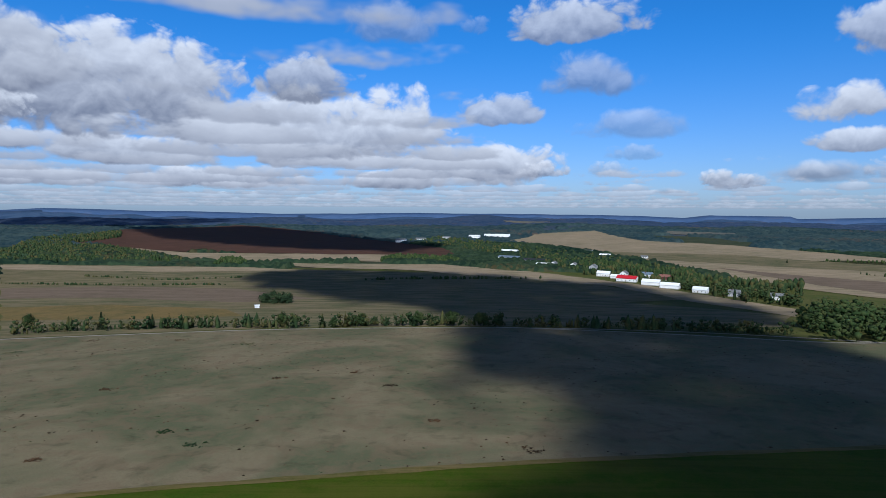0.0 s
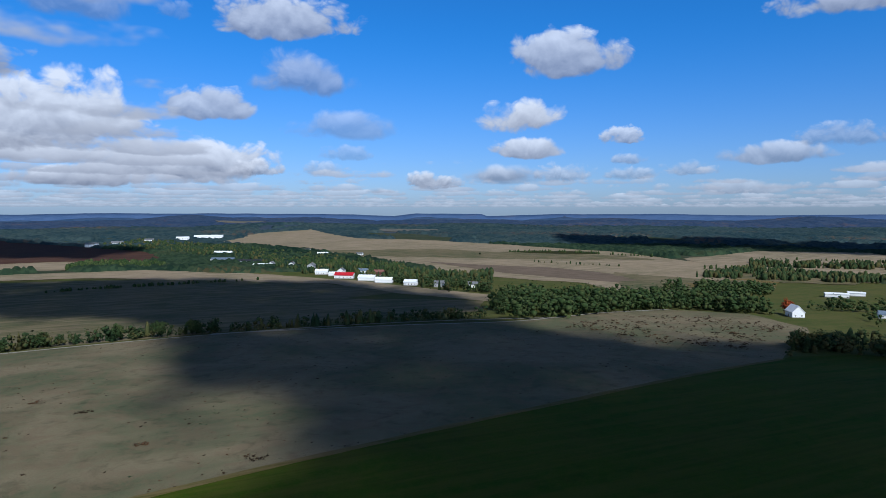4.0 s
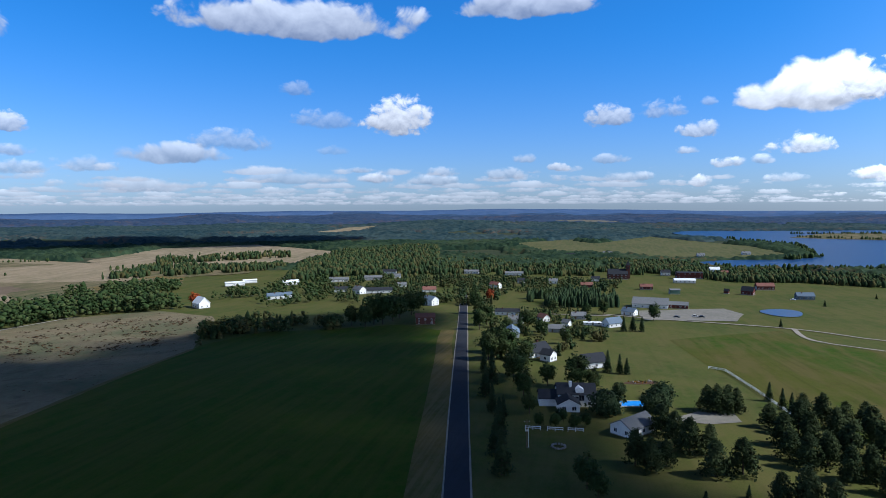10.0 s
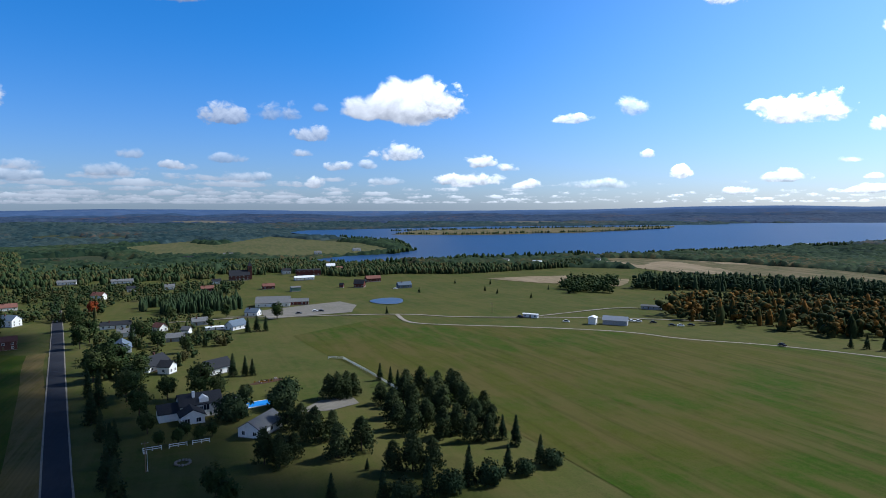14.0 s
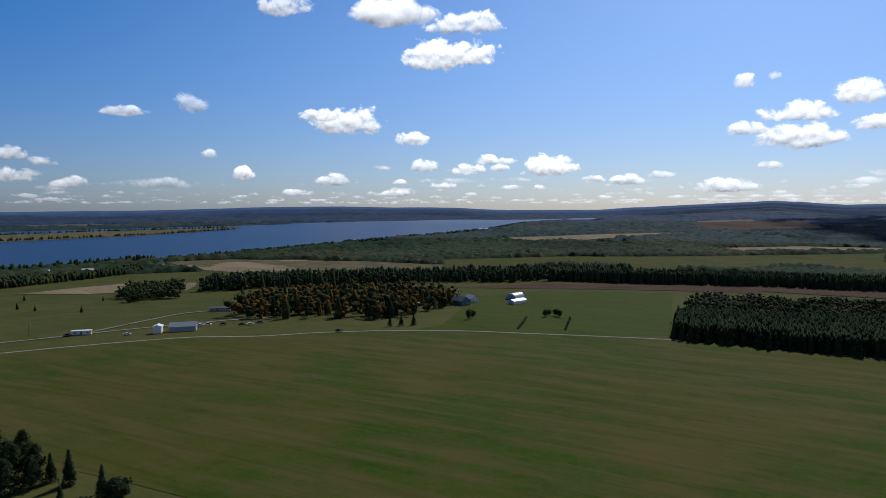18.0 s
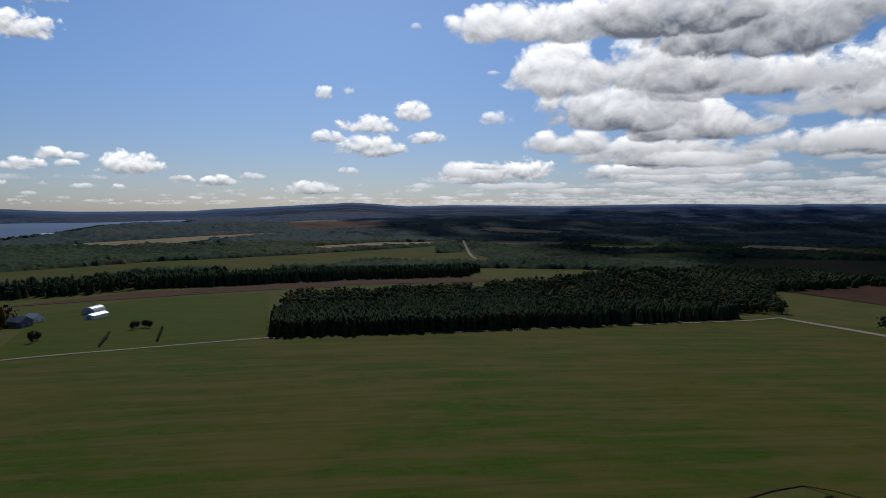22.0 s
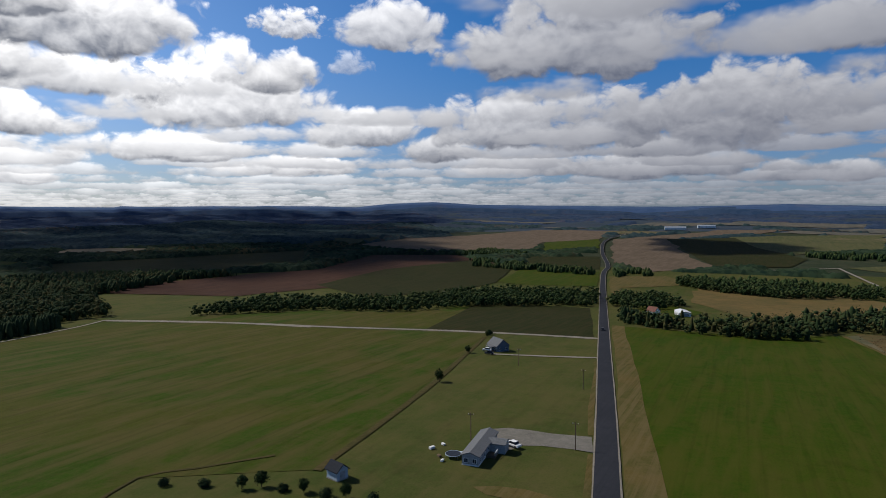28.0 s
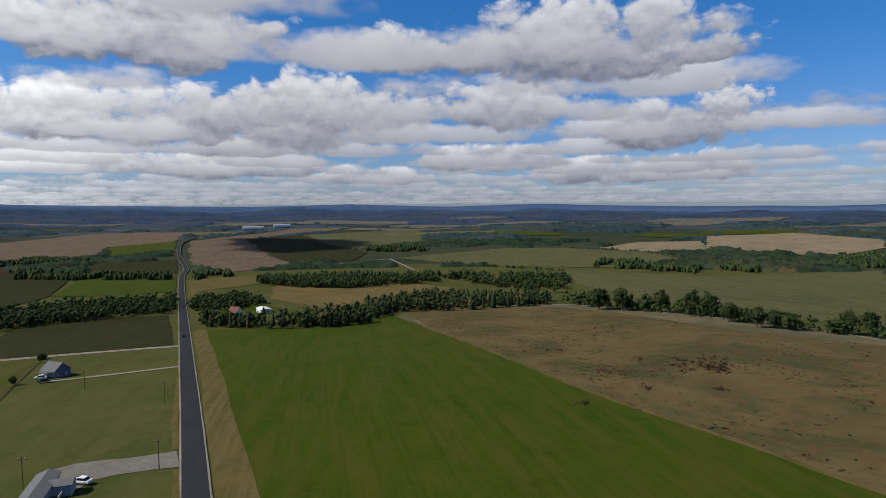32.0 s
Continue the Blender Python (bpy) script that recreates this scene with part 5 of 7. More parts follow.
def rod(bm, a, b, r, r2=None, n=6):
    """A tapered rod from a to b."""
    a, b = Vector(a), Vector(b)
    d = b - a
    m = Matrix.Translation((a + b) / 2) @ d.to_track_quat("Z", "Y").to_matrix().to_4x4()
    bmesh.ops.create_cone(bm, cap_ends=True, segments=n, radius1=r, radius2=r if r2 is None else r2, depth=d.length, matrix=m)
    return bm


def prism(profile, length, axis_x=True):
    """A profile in y, z drawn out along x."""
    bm = bmesh.new()
    a = [bm.verts.new((-length / 2, y, z)) for y, z in profile]
    b = [bm.verts.new((length / 2, y, z)) for y, z in profile]
    n = len(profile)
    bm.faces.new(a), bm.faces.new(b[::-1])
    for i in range(n):
        bm.faces.new((a[i], b[i], b[(i + 1) % n], a[(i + 1) % n]))
    bmesh.ops.recalc_face_normals(bm, faces=bm.faces[:])
    return bm


def gable_roof(L, W, H, R, over=0.45, thick=0.22):
    s = R / (W / 2)
    e = W / 2 + over
    z0 = H - over * s
    return prism([(-e, z0), (0, H + R), (e, z0), (e, z0 + thick), (0, H + R + thick * 1.15), (-e, z0 + thick)], L + 2 * over)


WINDOW = {}


def window_parts(parent, m, wide=1.1, high=1.2, frame_mat="white"):
    key = (wide, high)
    if key not in WINDOW:
        f = bmesh.new()
        for sx in (-1, 1):
            block(f, sx * wide / 2, 0, -high / 2 - 0.06, 0.12, 0.14, high + 0.12)
        for sz in (-1, 1):
            block(f, 0, 0, sz * high / 2 - 0.06, wide, 0.12, 0.12)
        block(f, 0, 0, -high / 2, 0.06, 0.10, high)
        a, b = bpy.data.meshes.new("window_frame"), bpy.data.meshes.new("pane")
        f.to_mesh(a), f.free()
        g = boxed(0, 0, -high / 2, wide, 0.06, high)
        g.to_mesh(b), g.free()
        a.materials.append(MATS["white"]), b.materials.append(MATS["glass"])
        WINDOW[key] = a, b
    a, b = WINDOW[key]
    w0 = part("window", a, None, parent, at=m)
    part("pane", b, None, w0)


def house_parts(t, L, W, H, R, wall, roof, doors=True, floors=1, name="wall", windows=True):
    part(name, prism([(-W / 2, 0), (W / 2, 0), (W / 2, H), (0, H + R), (-W / 2, H)], L), wall, t)
    part("roof", gable_roof(L, W, H + 0.05, R), roof, t)
    part("foundation", boxed(0, 0, -1.2, L + 0.12, W + 0.12, 1.45), "concrete", t)
    if not windows:
        return
    zs = [1.55] if H < 4.6 else [1.5, H - 1.4]
    n = max(1, min(5, int(L / 3.6)))
    for z in zs:
        for side in (-1, 1):
            for i in range(n):
                x = (i - (n - 1) / 2) * L / n
                if doors and side == 1 and i == n // 2 and z == zs[0]:
                    continue
                window_parts(t, pose(x, side * (W / 2 + 0.03), z), 1.2, 1.2)
            for y in (-W / 4, W / 4):
                window_parts(t, pose(side * (L / 2 + 0.03), y, z, 0, 0, 90), 1.1, 1.2)
    if doors:
        d = part("door", boxed(0, 0, 0, 1.0, 0.1, 2.05, 0.02), "wood", t, at=pose(0 if n % 2 else L / n / 2, W / 2 + 0.05, 0.15))
        part("door_knob", boxed(0.38, 0.07, 0.95, 0.08, 0.08, 0.08, 0.02), "grey", d)


def house(x, y, turn, L, W, H, R, wall, roof, label):
    HOMES.append((x, y, L / 2))
    if len(label.split()) < 4:
        label += " standing on the grass"
    t = thing("barn" if "barn" in label else "shed" if "shed" in label else "trailer" if "trailer" in label or "mobile" in label else "house", x, y, turn, label, "building")
    small = L < 7
    house_parts(t, L, W, H, R, wall, roof, doors=not small, windows=L * W > 20 and "shed" not in label)
    if "house" in label and L > 9:
        part("chimney", boxed(L * 0.2, W * 0.12, H + R * 0.5, 0.7, 0.7, R * 0.5 + 1.0, 0.03), "brown", t)
    if "barn" in label or "shed" in label:
        part("barn_door", boxed(L / 2 + 0.05, 0, 0.1, 0.12, min(3.4, W * 0.45), min(3.2, H * 0.85), 0.02), "grey", t)
    if "porch" in label:
        p = part("porch", boxed(0, -W / 2 - 1.2, 0.1, L * 0.6, 2.4, 0.35, 0.02), "wood", t)
        part("porch_roof", boxed(0, -W / 2 - 1.2, H - 0.4, L * 0.64, 2.7, 0.14, 0.02), roof, t)
        for i in range(4):
            part("post", rod(bmesh.new(), ((i - 1.5) * L * 0.19, -W / 2 - 2.2, 0.4), ((i - 1.5) * L * 0.19, -W / 2 - 2.2, H - 0.4), 0.08), "white", p)
    return t


def farmhouse(x, y, turn):
    t = thing("house", x, y, turn, "large white house with dark roofs, side deck and stairs", "building")
    house_parts(t, 13, 9, 4.6, 2.6, "white", "dark_roof", False)
    wing = part("front_wing", prism([(-3.6, 0), (3.6, 0), (3.6, 3.0), (0, 4.9), (-3.6, 3.0)], 7), "white", t, at=pose(3.6, 7.4, 0, 0, 0, 90))
    part("wing_roof", gable_roof(7, 7.2, 3.05, 1.9), "dark_roof", wing)
    for u in (-1.7, 1.7):
        window_parts(wing, pose(3.53, u, 1.6, 0, 0, 90), 1.5, 1.4)
    side = part("side_wing", prism([(-3.5, 0), (3.5, 0), (3.5, 2.9), (0, 5.0), (-3.5, 2.9)], 7), "white", t, at=pose(9.4, 0.5, 0))
    part("side_roof", gable_roof(7, 7, 2.95, 2.1), "dark_roof", side)
    for u in (-2.5, 1.0):
        window_parts(t, pose(-2.6 + u, 4.53, 3.3), 1.9, 2.0)
    deck = part("deck", boxed(-9.6, 1.0, 2.2, 6, 7, 0.25, 0.03), "white", t)
    for i in range(5):
        part("post", boxed(-12.4 + i * 1.4, 4.4, 0, 0.18, 0.18, 3.3), "white", deck)
        part("post", boxed(-12.5, -2.4 + i * 1.7, 0, 0.18, 0.18, 3.3), "white", deck)
    part("railing", boxed(-9.6, 4.48, 2.45, 6, 0.08, 0.85), "white", deck)
    part("side_railing", boxed(-12.58, 1.0, 2.45, 0.08, 7, 0.85), "white", deck)
    stairs = bmesh.new()
    for i in range(9):
        block(stairs, -12.9 - i * 0.3, 3.2, 0, 0.32, 1.5, 2.2 - i * 0.24)
    part("stairs", stairs, "white", t)
    part("stair_rail", boxed(-14, 4.0, 1.0, 3.0, 0.08, 0.9), "white", t)
    part("chimney", boxed(2, 1.5, 6.0, 0.9, 0.9, 2.4, 0.03), "white", t)
    part("dormer", prism([(-1.4, 0), (1.4, 0), (1.4, 1.2), (0, 2.0), (-1.4, 1.2)], 3.2), "white", t, at=pose(-1.0, 2.6, 5.0, 0, 0, 90))


def mobile_home(x, y, turn):
    t = thing("mobile_home", x, y, turn, "grey mobile home with a shallow shingle roof and white skirting", "building")
    house_parts(t, 19, 4.6, 2.9, 0.8, "grey", "grey_roof", False)
    part("skirting", boxed(0, 0, 0, 19.1, 4.7, 0.55, 0.02), "white", t)
    ext = part("entry", prism([(-2.2, 0), (2.2, 0), (2.2, 2.6), (0, 3.3), (-2.2, 2.6)], 5), "grey", t, at=pose(3.5, -4.2, 0, 0, 0, 90))
    part("entry_roof", gable_roof(5, 4.4, 2.62, 0.7, 0.3), "grey_roof", ext)
    porch = part("porch", boxed(-0.8, -3.6, 0, 3.2, 2.6, 0.6, 0.02), "wood", t)
    for i in range(4):
        part("baluster", boxed(-2.2 + i * 0.95, -4.8, 0.6, 0.08, 0.08, 0.95), "white", porch)
    part("handrail", boxed(-0.8, -4.8, 1.5, 3.2, 0.1, 0.08), "white", porch)
    # yard things beside the home
    a = radians(turn)

    def spot(u, v):
        return x + u * math.cos(a) - v * math.sin(a), y + u * math.sin(a) + v * math.cos(a)

    tramp = thing("trampoline", *spot(-5.0, 6.2), 0, "round trampoline on the lawn beside the home", "trampoline")
    ring = bmesh.new()
    bmesh.ops.create_cone(ring, cap_ends=True, segments=20, radius1=2.1, radius2=2.1, depth=0.08, matrix=pose(0, 0, 0.9))
    part("mat", ring, "dark_paint", tramp)
    edge = bmesh.new()
    for i in range(20):
        p, q = 2 * math.pi * i / 20, 2 * math.pi * (i + 1) / 20
        rod(edge, (2.2 * math.cos(p), 2.2 * math.sin(p), 0.92), (2.2 * math.cos(q), 2.2 * math.sin(q), 0.92), 0.1)
    part("rim", edge, "pale_blue", tramp)
    for i in range(6):
        p = math.pi * i / 3
        part("leg", rod(bmesh.new(), (2.1 * math.cos(p), 2.1 * math.sin(p), 0), (2.1 * math.cos(p), 2.1 * math.sin(p), 0.9), 0.05), "grey", tramp)
    for u, v, s, mat, lab in ((-2, 4.4, 1.3, "pale_blue", "turquoise garden box"), (0.5, 4.2, 1.1, "white", "white garden box"), (9.6, 3.2, 1.4, "red", "red garden tractor cover"), (3, 12, 1.0, "white", "white scrap on the lawn"), (-1, 14, 1.3, "white", "white scrap on the lawn"), (-6, 10, 1.0, "wood", "wooden scrap on the lawn"), (-9, 8, 0.9, "white", "white board on the lawn")):
        px, py = spot(u, v)
        b = thing("garden_box", px, py, 20 * u, lab + " beside the mobile home", "box")
        part("body", boxed(0, 0, 0, s * 1.3, s * 0.7, s * 0.45, 0.04), mat, b)
        part("lid", boxed(0, 0, s * 0.45, s * 1.35, s * 0.75, 0.06, 0.02), mat, b)


def quonset(x, y):
    t = thing("quonset_hut", x, y, 80, "round-roofed grey quonset barn in the field", "building")
    arc = [(6 * math.cos(math.pi * i / 14), 6 * math.sin(math.pi * i / 14)) for i in range(15)]
    part("shell", prism(arc, 16), "metal_roof", t)
    part("barn_door", boxed(8.05, 0, 0, 0.12, 4, 3.6), "grey", t)
    for i in range(5):
        part("rib", prism([(6.08 * math.cos(math.pi * j / 14), 6.08 * math.sin(math.pi * j / 14)) for j in range(15)], 0.2), "grey", t, at=pose(-7.5 + i * 3.75, 0, 0))


def church(x, y, turn):
    t = thing("church", x, y, turn, "brown brick church with a square bell tower", "building")
    house_parts(t, 24, 12, 6, 6, "brown", "dark_roof", False)
    tower = part("tower", boxed(-13, 0, 0, 5, 5, 17, 0.05), "brown", t)
    sp = bmesh.new()
    bmesh.ops.create_cone(sp, cap_ends=True, segments=4, radius1=3.6, radius2=0.1, depth=6, matrix=pose(-13, 0, 20, 0, 0, 45))
    part("spire", sp, "dark_roof", tower)
    for i in range(4):
        part("belfry_opening", boxed(0, 0, 0, 1.6, 0.1, 2.6), "dark_paint", tower, at=Matrix.Translation((-13, 0, 12.5)) @ pose(0, 0, 0, 0, 0, 90 * i) @ Matrix.Translation((0, 2.52, 0)))


CARS = {}


def car(x, y, turn, paint, label):
    if paint not in CARS:
        t = thing("car", x, y, turn, label, "car")
        part("body", prism([(-0.9, 0.35), (0.9, 0.35), (0.92, 0.75), (0.85, 0.95), (-0.85, 0.95), (-0.92, 0.75)], 4.6), paint, t)
        cab = part("cabin", prism([(-1.5, 0.95), (1.2, 0.95), (0.7, 1.55), (-1.2, 1.55)], 1.62), "glass", t, at=pose(0, 0, 0, 0, 0, 90))
        part("roof_panel", boxed(0, -0.25, 1.55, 1.5, 1.85, 0.06, 0.02), paint, cab)
        for sx in (-1.45, 1.45):
            for sy in (-0.85, 0.85):
                wh = part("wheel", rod(bmesh.new(), (sx, sy - 0.11, 0.34), (sx, sy + 0.11, 0.34), 0.34, n=12), "rubber", t)
                part("rim", rod(bmesh.new(), (sx, sy - 0.12, 0.34), (sx, sy + 0.12, 0.34), 0.19, n=10), "grey", wh)
        for sy in (-0.62, 0.62):
            part("headlight", boxed(2.29, sy, 0.66, 0.06, 0.3, 0.14), "white_roof", t)
            part("taillight", boxed(-2.29, sy, 0.66, 0.06, 0.3, 0.14), "bright_red_roof", t)
        CARS[paint] = t
    else:
        t = copy_thing(CARS[paint], pose(x, y, terrain(x, y) + 0.1 + 0.0014 * max(0, math.hypot(x, y) - 400), 0, 0, turn))
        t["label"] = label
    if abs(y - 0.209 * x + 0.4) < 6:
        t.matrix_basis.translation.z += 0.45
    else:
        t.matrix_basis.translation.z += 0.3


def fence_line(high, pts):
    """White post and rail fence."""
    x0, y0 = pts[0]
    t = thing("rail_fence", x0, y0, 0, "white post and rail fence on the lawn", "fence")
    me = None
    for (ax, ay), (bx, by) in zip(pts, pts[1:]):
        d = math.hypot(bx - ax, by - ay)
        n = max(2, int(d / 2.6))
        turn = math.degrees(math.atan2(by - ay, bx - ax))
        for i in range(n + 1):
            px, py = ax + (bx - ax) * i / n - x0, ay + (by - ay) * i / n - y0
            pz = terrain(px + x0, py + y0) - terrain(x0, y0) + 0.1
            if me is None:
                p = part("post", boxed(0, 0, -0.1, 0.16, 0.16, high + 0.1, 0.02), "white_paint", t, at=pose(px, py, pz, 0, 0, turn))
                me = p.data
            else:
                part("post", me, None, t, at=pose(px, py, pz, 0, 0, turn))
        za, zb = terrain(ax, ay) - terrain(x0, y0), terrain(bx, by) - terrain(x0, y0)
        for z in (0.4, 0.95):
            part("rail", boxed(d / 2, 0, z, d, 0.07, 0.17), "white_paint", t, at=pose(ax - x0, ay - y0, za + 0.1, 0, -math.degrees(math.atan2(zb - za, d)), turn))


def paddock(pts):
    x0, y0 = pts[0]
    t = thing("hedge_border", x0, y0, 0, "low dark hedge rows in place of a paddock fence", "hedge")
    # hedge rows stand in for the fence on two sides of the paddock
    for (ax, ay), (bx, by) in ((pts[0], pts[1]), (pts[2], pts[3])):
        d = math.hypot(bx - ax, by - ay)
        bm = bmesh.new()
        for i in range(int(d / 0.9)):
            bmesh.ops.create_icosphere(bm, subdivisions=1, radius=0.75, matrix=Matrix.Translation((i * 0.9, RNG.uniform(-0.2, 0.2), 0.55 + RNG.uniform(-0.1, 0.2))))
        part("hedge_side", bm, "leaf_conifer", t, at=pose(ax - x0, ay - y0, 0, 0, 0, math.degrees(math.atan2(by - ay, bx - ax))))


POLE = []


def utility_pole(pts):
    for x, y in pts:
        if POLE:
            copy_thing(POLE[0], pose(x, y, terrain(x, y), 0, 0, 12))
            continue
        t = thing("utility_pole", x, y, 12, "weathered wooden pole with an added crossarm", "pole", "poles along the road")
        part("pole", rod(bmesh.new(), (0, 0, -0.3), (0, 0, 8.2), 0.16, 0.11, 8), "wood", t)
        # crossarm and insulators are added; the roadside posts are plain lamp posts
        part("crossarm", boxed(0, 0, 7.5, 0.12, 1.8, 0.12), "wood", t)
        for s in (-0.7, 0, 0.7):
            part("insulator", rod(bmesh.new(), (0, s, 7.62), (0, s, 7.85), 0.06), "white", t)
        POLE.append(t)


def flag_pole(x, y):
    t = thing("flag_pole", x, y, 0, "slim white flagpole with a furled flag", "flagpole")
    part("pole", rod(bmesh.new(), (0, 0, 0), (0, 0, 5.5), 0.07, 0.04, 8), "white_paint", t)
    part("flag", boxed(0.1, 0.5, 4.6, 0.05, 0.9, 0.7), "white", t)
    part("base", boxed(0, 0, 0, 0.5, 0.5, 0.2, 0.03), "concrete", t)


def pool(x, y):
    t = thing("swimming_pool", x, y, 12, "blue swimming pool with a white rim beside the house", "pool")
    part("basin", boxed(0, 0, -0.6, 6, 10, 0.85), "concrete", t)
    part("water", boxed(0, 0, 0.1, 5.6, 9.6, 0.3), "pool_water", t)
    for s in (-1, 1):
        part("rim", boxed(s * 2.95, 0, 0.2, 0.35, 10.2, 0.25, 0.03), "white", t)
        part("rim", boxed(0, s * 4.95, 0.2, 5.55, 0.35, 0.25, 0.03), "white", t)


def stone_ring(x, y):
    t = thing("fire_ring", x, y, 0, "ring of grey field stones on the lawn", "fire pit")
    for i in range(14):
        a = 2 * math.pi * i / 14
        bm = bmesh.new()
        bmesh.ops.create_icosphere(bm, subdivisions=1, radius=0.42)
        for v in bm.verts:
            v.co *= RNG.uniform(0.75, 1.15)
        part("stone", bm, "stone", t, at=pose(1.9 * math.cos(a), 1.9 * math.sin(a), 0.2))


def flower_bed(x, y):
    t = thing("flower_bed", x, y, 20, "dry reddish flower bed with stones in the lawn", "flower bed")
    bm = bmesh.new()
    bmesh.ops.create_cone(bm, cap_ends=True, segments=18, radius1=3.4, radius2=3.0, depth=0.2, matrix=pose(0, 0, 0.12) @ Matrix.Diagonal((0.7, 2.2, 1, 1)))
    part("soil", bm, "soil", t)
    for i in range(22):
        bm = bmesh.new()
        r = RNG.uniform(0.3, 0.7)
        bmesh.ops.create_icosphere(bm, subdivisions=1, radius=r)
        for v in bm.verts:
            v.co *= RNG.uniform(0.7, 1.25)
        part("plant", bm, ("leaf_autumn", "leaf_mixed", "stone")[i % 3], t, at=pose(RNG.uniform(-1.6, 1.6), RNG.uniform(-5, 5), 0.35))


# ---- single trees ----
def limbs(bm, h, rng, first, n, spread):
    rod(bm, (0, 0, -0.3), (0, 0, h * 0.55), h * 0.022, h * 0.013, 7)
    rod(bm, (0, 0, h * 0.55), (0, 0, h * 0.93), h * 0.013, h * 0.003, 6)
    for i in range(n):
        a, z = rng.uniform(0, 6.28), h * (first + (0.9 - first) * i / n)
        q = h * spread * (1.1 - 0.7 * i / n)
        rod(bm, (0, 0, z), (math.cos(a) * q, math.sin(a) * q, z + q * 0.5), h * 0.008, h * 0.002, 4)


def mesh_np(name, v, f, mat):
    me = bpy.data.meshes.new(name)
    me.from_pydata(v.tolist(), [], f.tolist())
    me.materials.append(mat)
    return me


def crown_centres(kind, h, rng):
    c, s = [], []
    if kind in ("maple", "redtree"):
        for _ in range(95):
            d = rng.normal(0, 1, 3)
            d /= np.linalg.norm(d)
            r = rng.uniform(0.55, 1.0) * (1 + 0.35 * noise.noise(Vector(d * 1.8 + rng.uniform(0, 0.2))))
            c.append((d[0] * r * 0.34 * h, d[1] * r * 0.34 * h, h * 0.58 + d[2] * r * 0.36 * h))
            s.append(h * rng.uniform(0.05, 0.085))
    elif kind == "round":
        for _ in range(80):
            d = rng.normal(0, 1, 3)
            d /= np.linalg.norm(d)
            r = rng.uniform(0.6, 1.0)
            c.append((d[0] * r * 0.62 * h, d[1] * r * 0.62 * h, max(0.08 * h, h * 0.45 + d[2] * r * 0.48 * h)))
            s.append(h * rng.uniform(0.09, 0.13))
    elif kind == "pine":
        for i in range(100):
            t = (i / 100) ** 0.85
            a = rng.uniform(0, 6.28)
            r = (0.34 * (1 - t) ** 0.6 * rng.uniform(0.35, 1.1) + 0.01) * h
            c.append((math.cos(a) * r, math.sin(a) * r, h * (0.14 + 0.83 * t) - r * 0.1))
            s.append(h * (0.045 + 0.04 * (1 - t)))
    else:
        for i in range(110):
            t = (i / 110) ** 0.75
            a = i * 2.4
            r = 0.17 * (1 - t) * rng.uniform(0.55, 1.12) * h
            c.append((math.cos(a) * r, math.sin(a) * r, h * (0.06 + 0.92 * t) - r * 0.25))
            s.append(h * (0.022 + 0.045 * (1 - t)))
    return np.array(c), np.array(s)


TREES = {
    "maple": ("maple_tree", "leaf_decid", "leafy green broadleaf tree on the grass", 0.3, 9),
    "redtree": ("maple_tree", "leaf_red", "maple tree in bright red autumn colour", 0.3, 9),
    "pine": ("pine_tree", "leaf_pine", "tall dark pine with a bare lower trunk", 0.3, 9),
    "spruce": ("spruce_tree", "leaf_conifer", "slender dark spruce with branches to the ground", 0.1, 6),
    "round": ("bush", "leaf_conifer", "low rounded dark evergreen bush", 0.15, 5),
}
material("leaf_red", leaf((0.16, 0.03, 0.015), (0.24, 0.04, 0.02), (0.30, 0.07, 0.02)), 0.8)
material("leaf_pine", leaf((0.024, 0.036, 0.015), (0.036, 0.050, 0.020), (0.052, 0.066, 0.026)), 0.85)
GROWN = {}


def tree(kind, x, y, h):
    name, mat, label, first, n = TREES[kind]
    form = int(RNG.integers(3))
    if (kind, form) not in GROWN:
        rng = np.random.default_rng(40 + form)
        t = new(name)
        tagged(t, label, "bush" if kind == "round" else "tree")
        bm = bmesh.new()
        limbs(bm, 10.0, rng, first, n, 0.24)
        part("trunk", bm, "bark", t)
        c, s = crown_centres(kind, 10.0, rng)
        v, f = leaves(c, s * 1.25, 16, rng)
        part("crown", mesh_np("crown", v, f, MATS[mat]), None, t)
        GROWN[kind, form] = t
        t.matrix_basis = pose(x, y, terrain(x, y), 0, 0, RNG.uniform(0, 360)) @ Matrix.Scale(h / 10, 4)
    else:
        src = GROWN[kind, form]
        ob = copy_thing(src, pose(0, 0, 0))
        ob.matrix_basis = pose(x, y, terrain(x, y), 0, 0, RNG.uniform(0, 360)) @ Matrix.Diagonal((h / 10 * RNG.uniform(0.88, 1.15), h / 10 * RNG.uniform(0.88, 1.15), h / 10, 1))


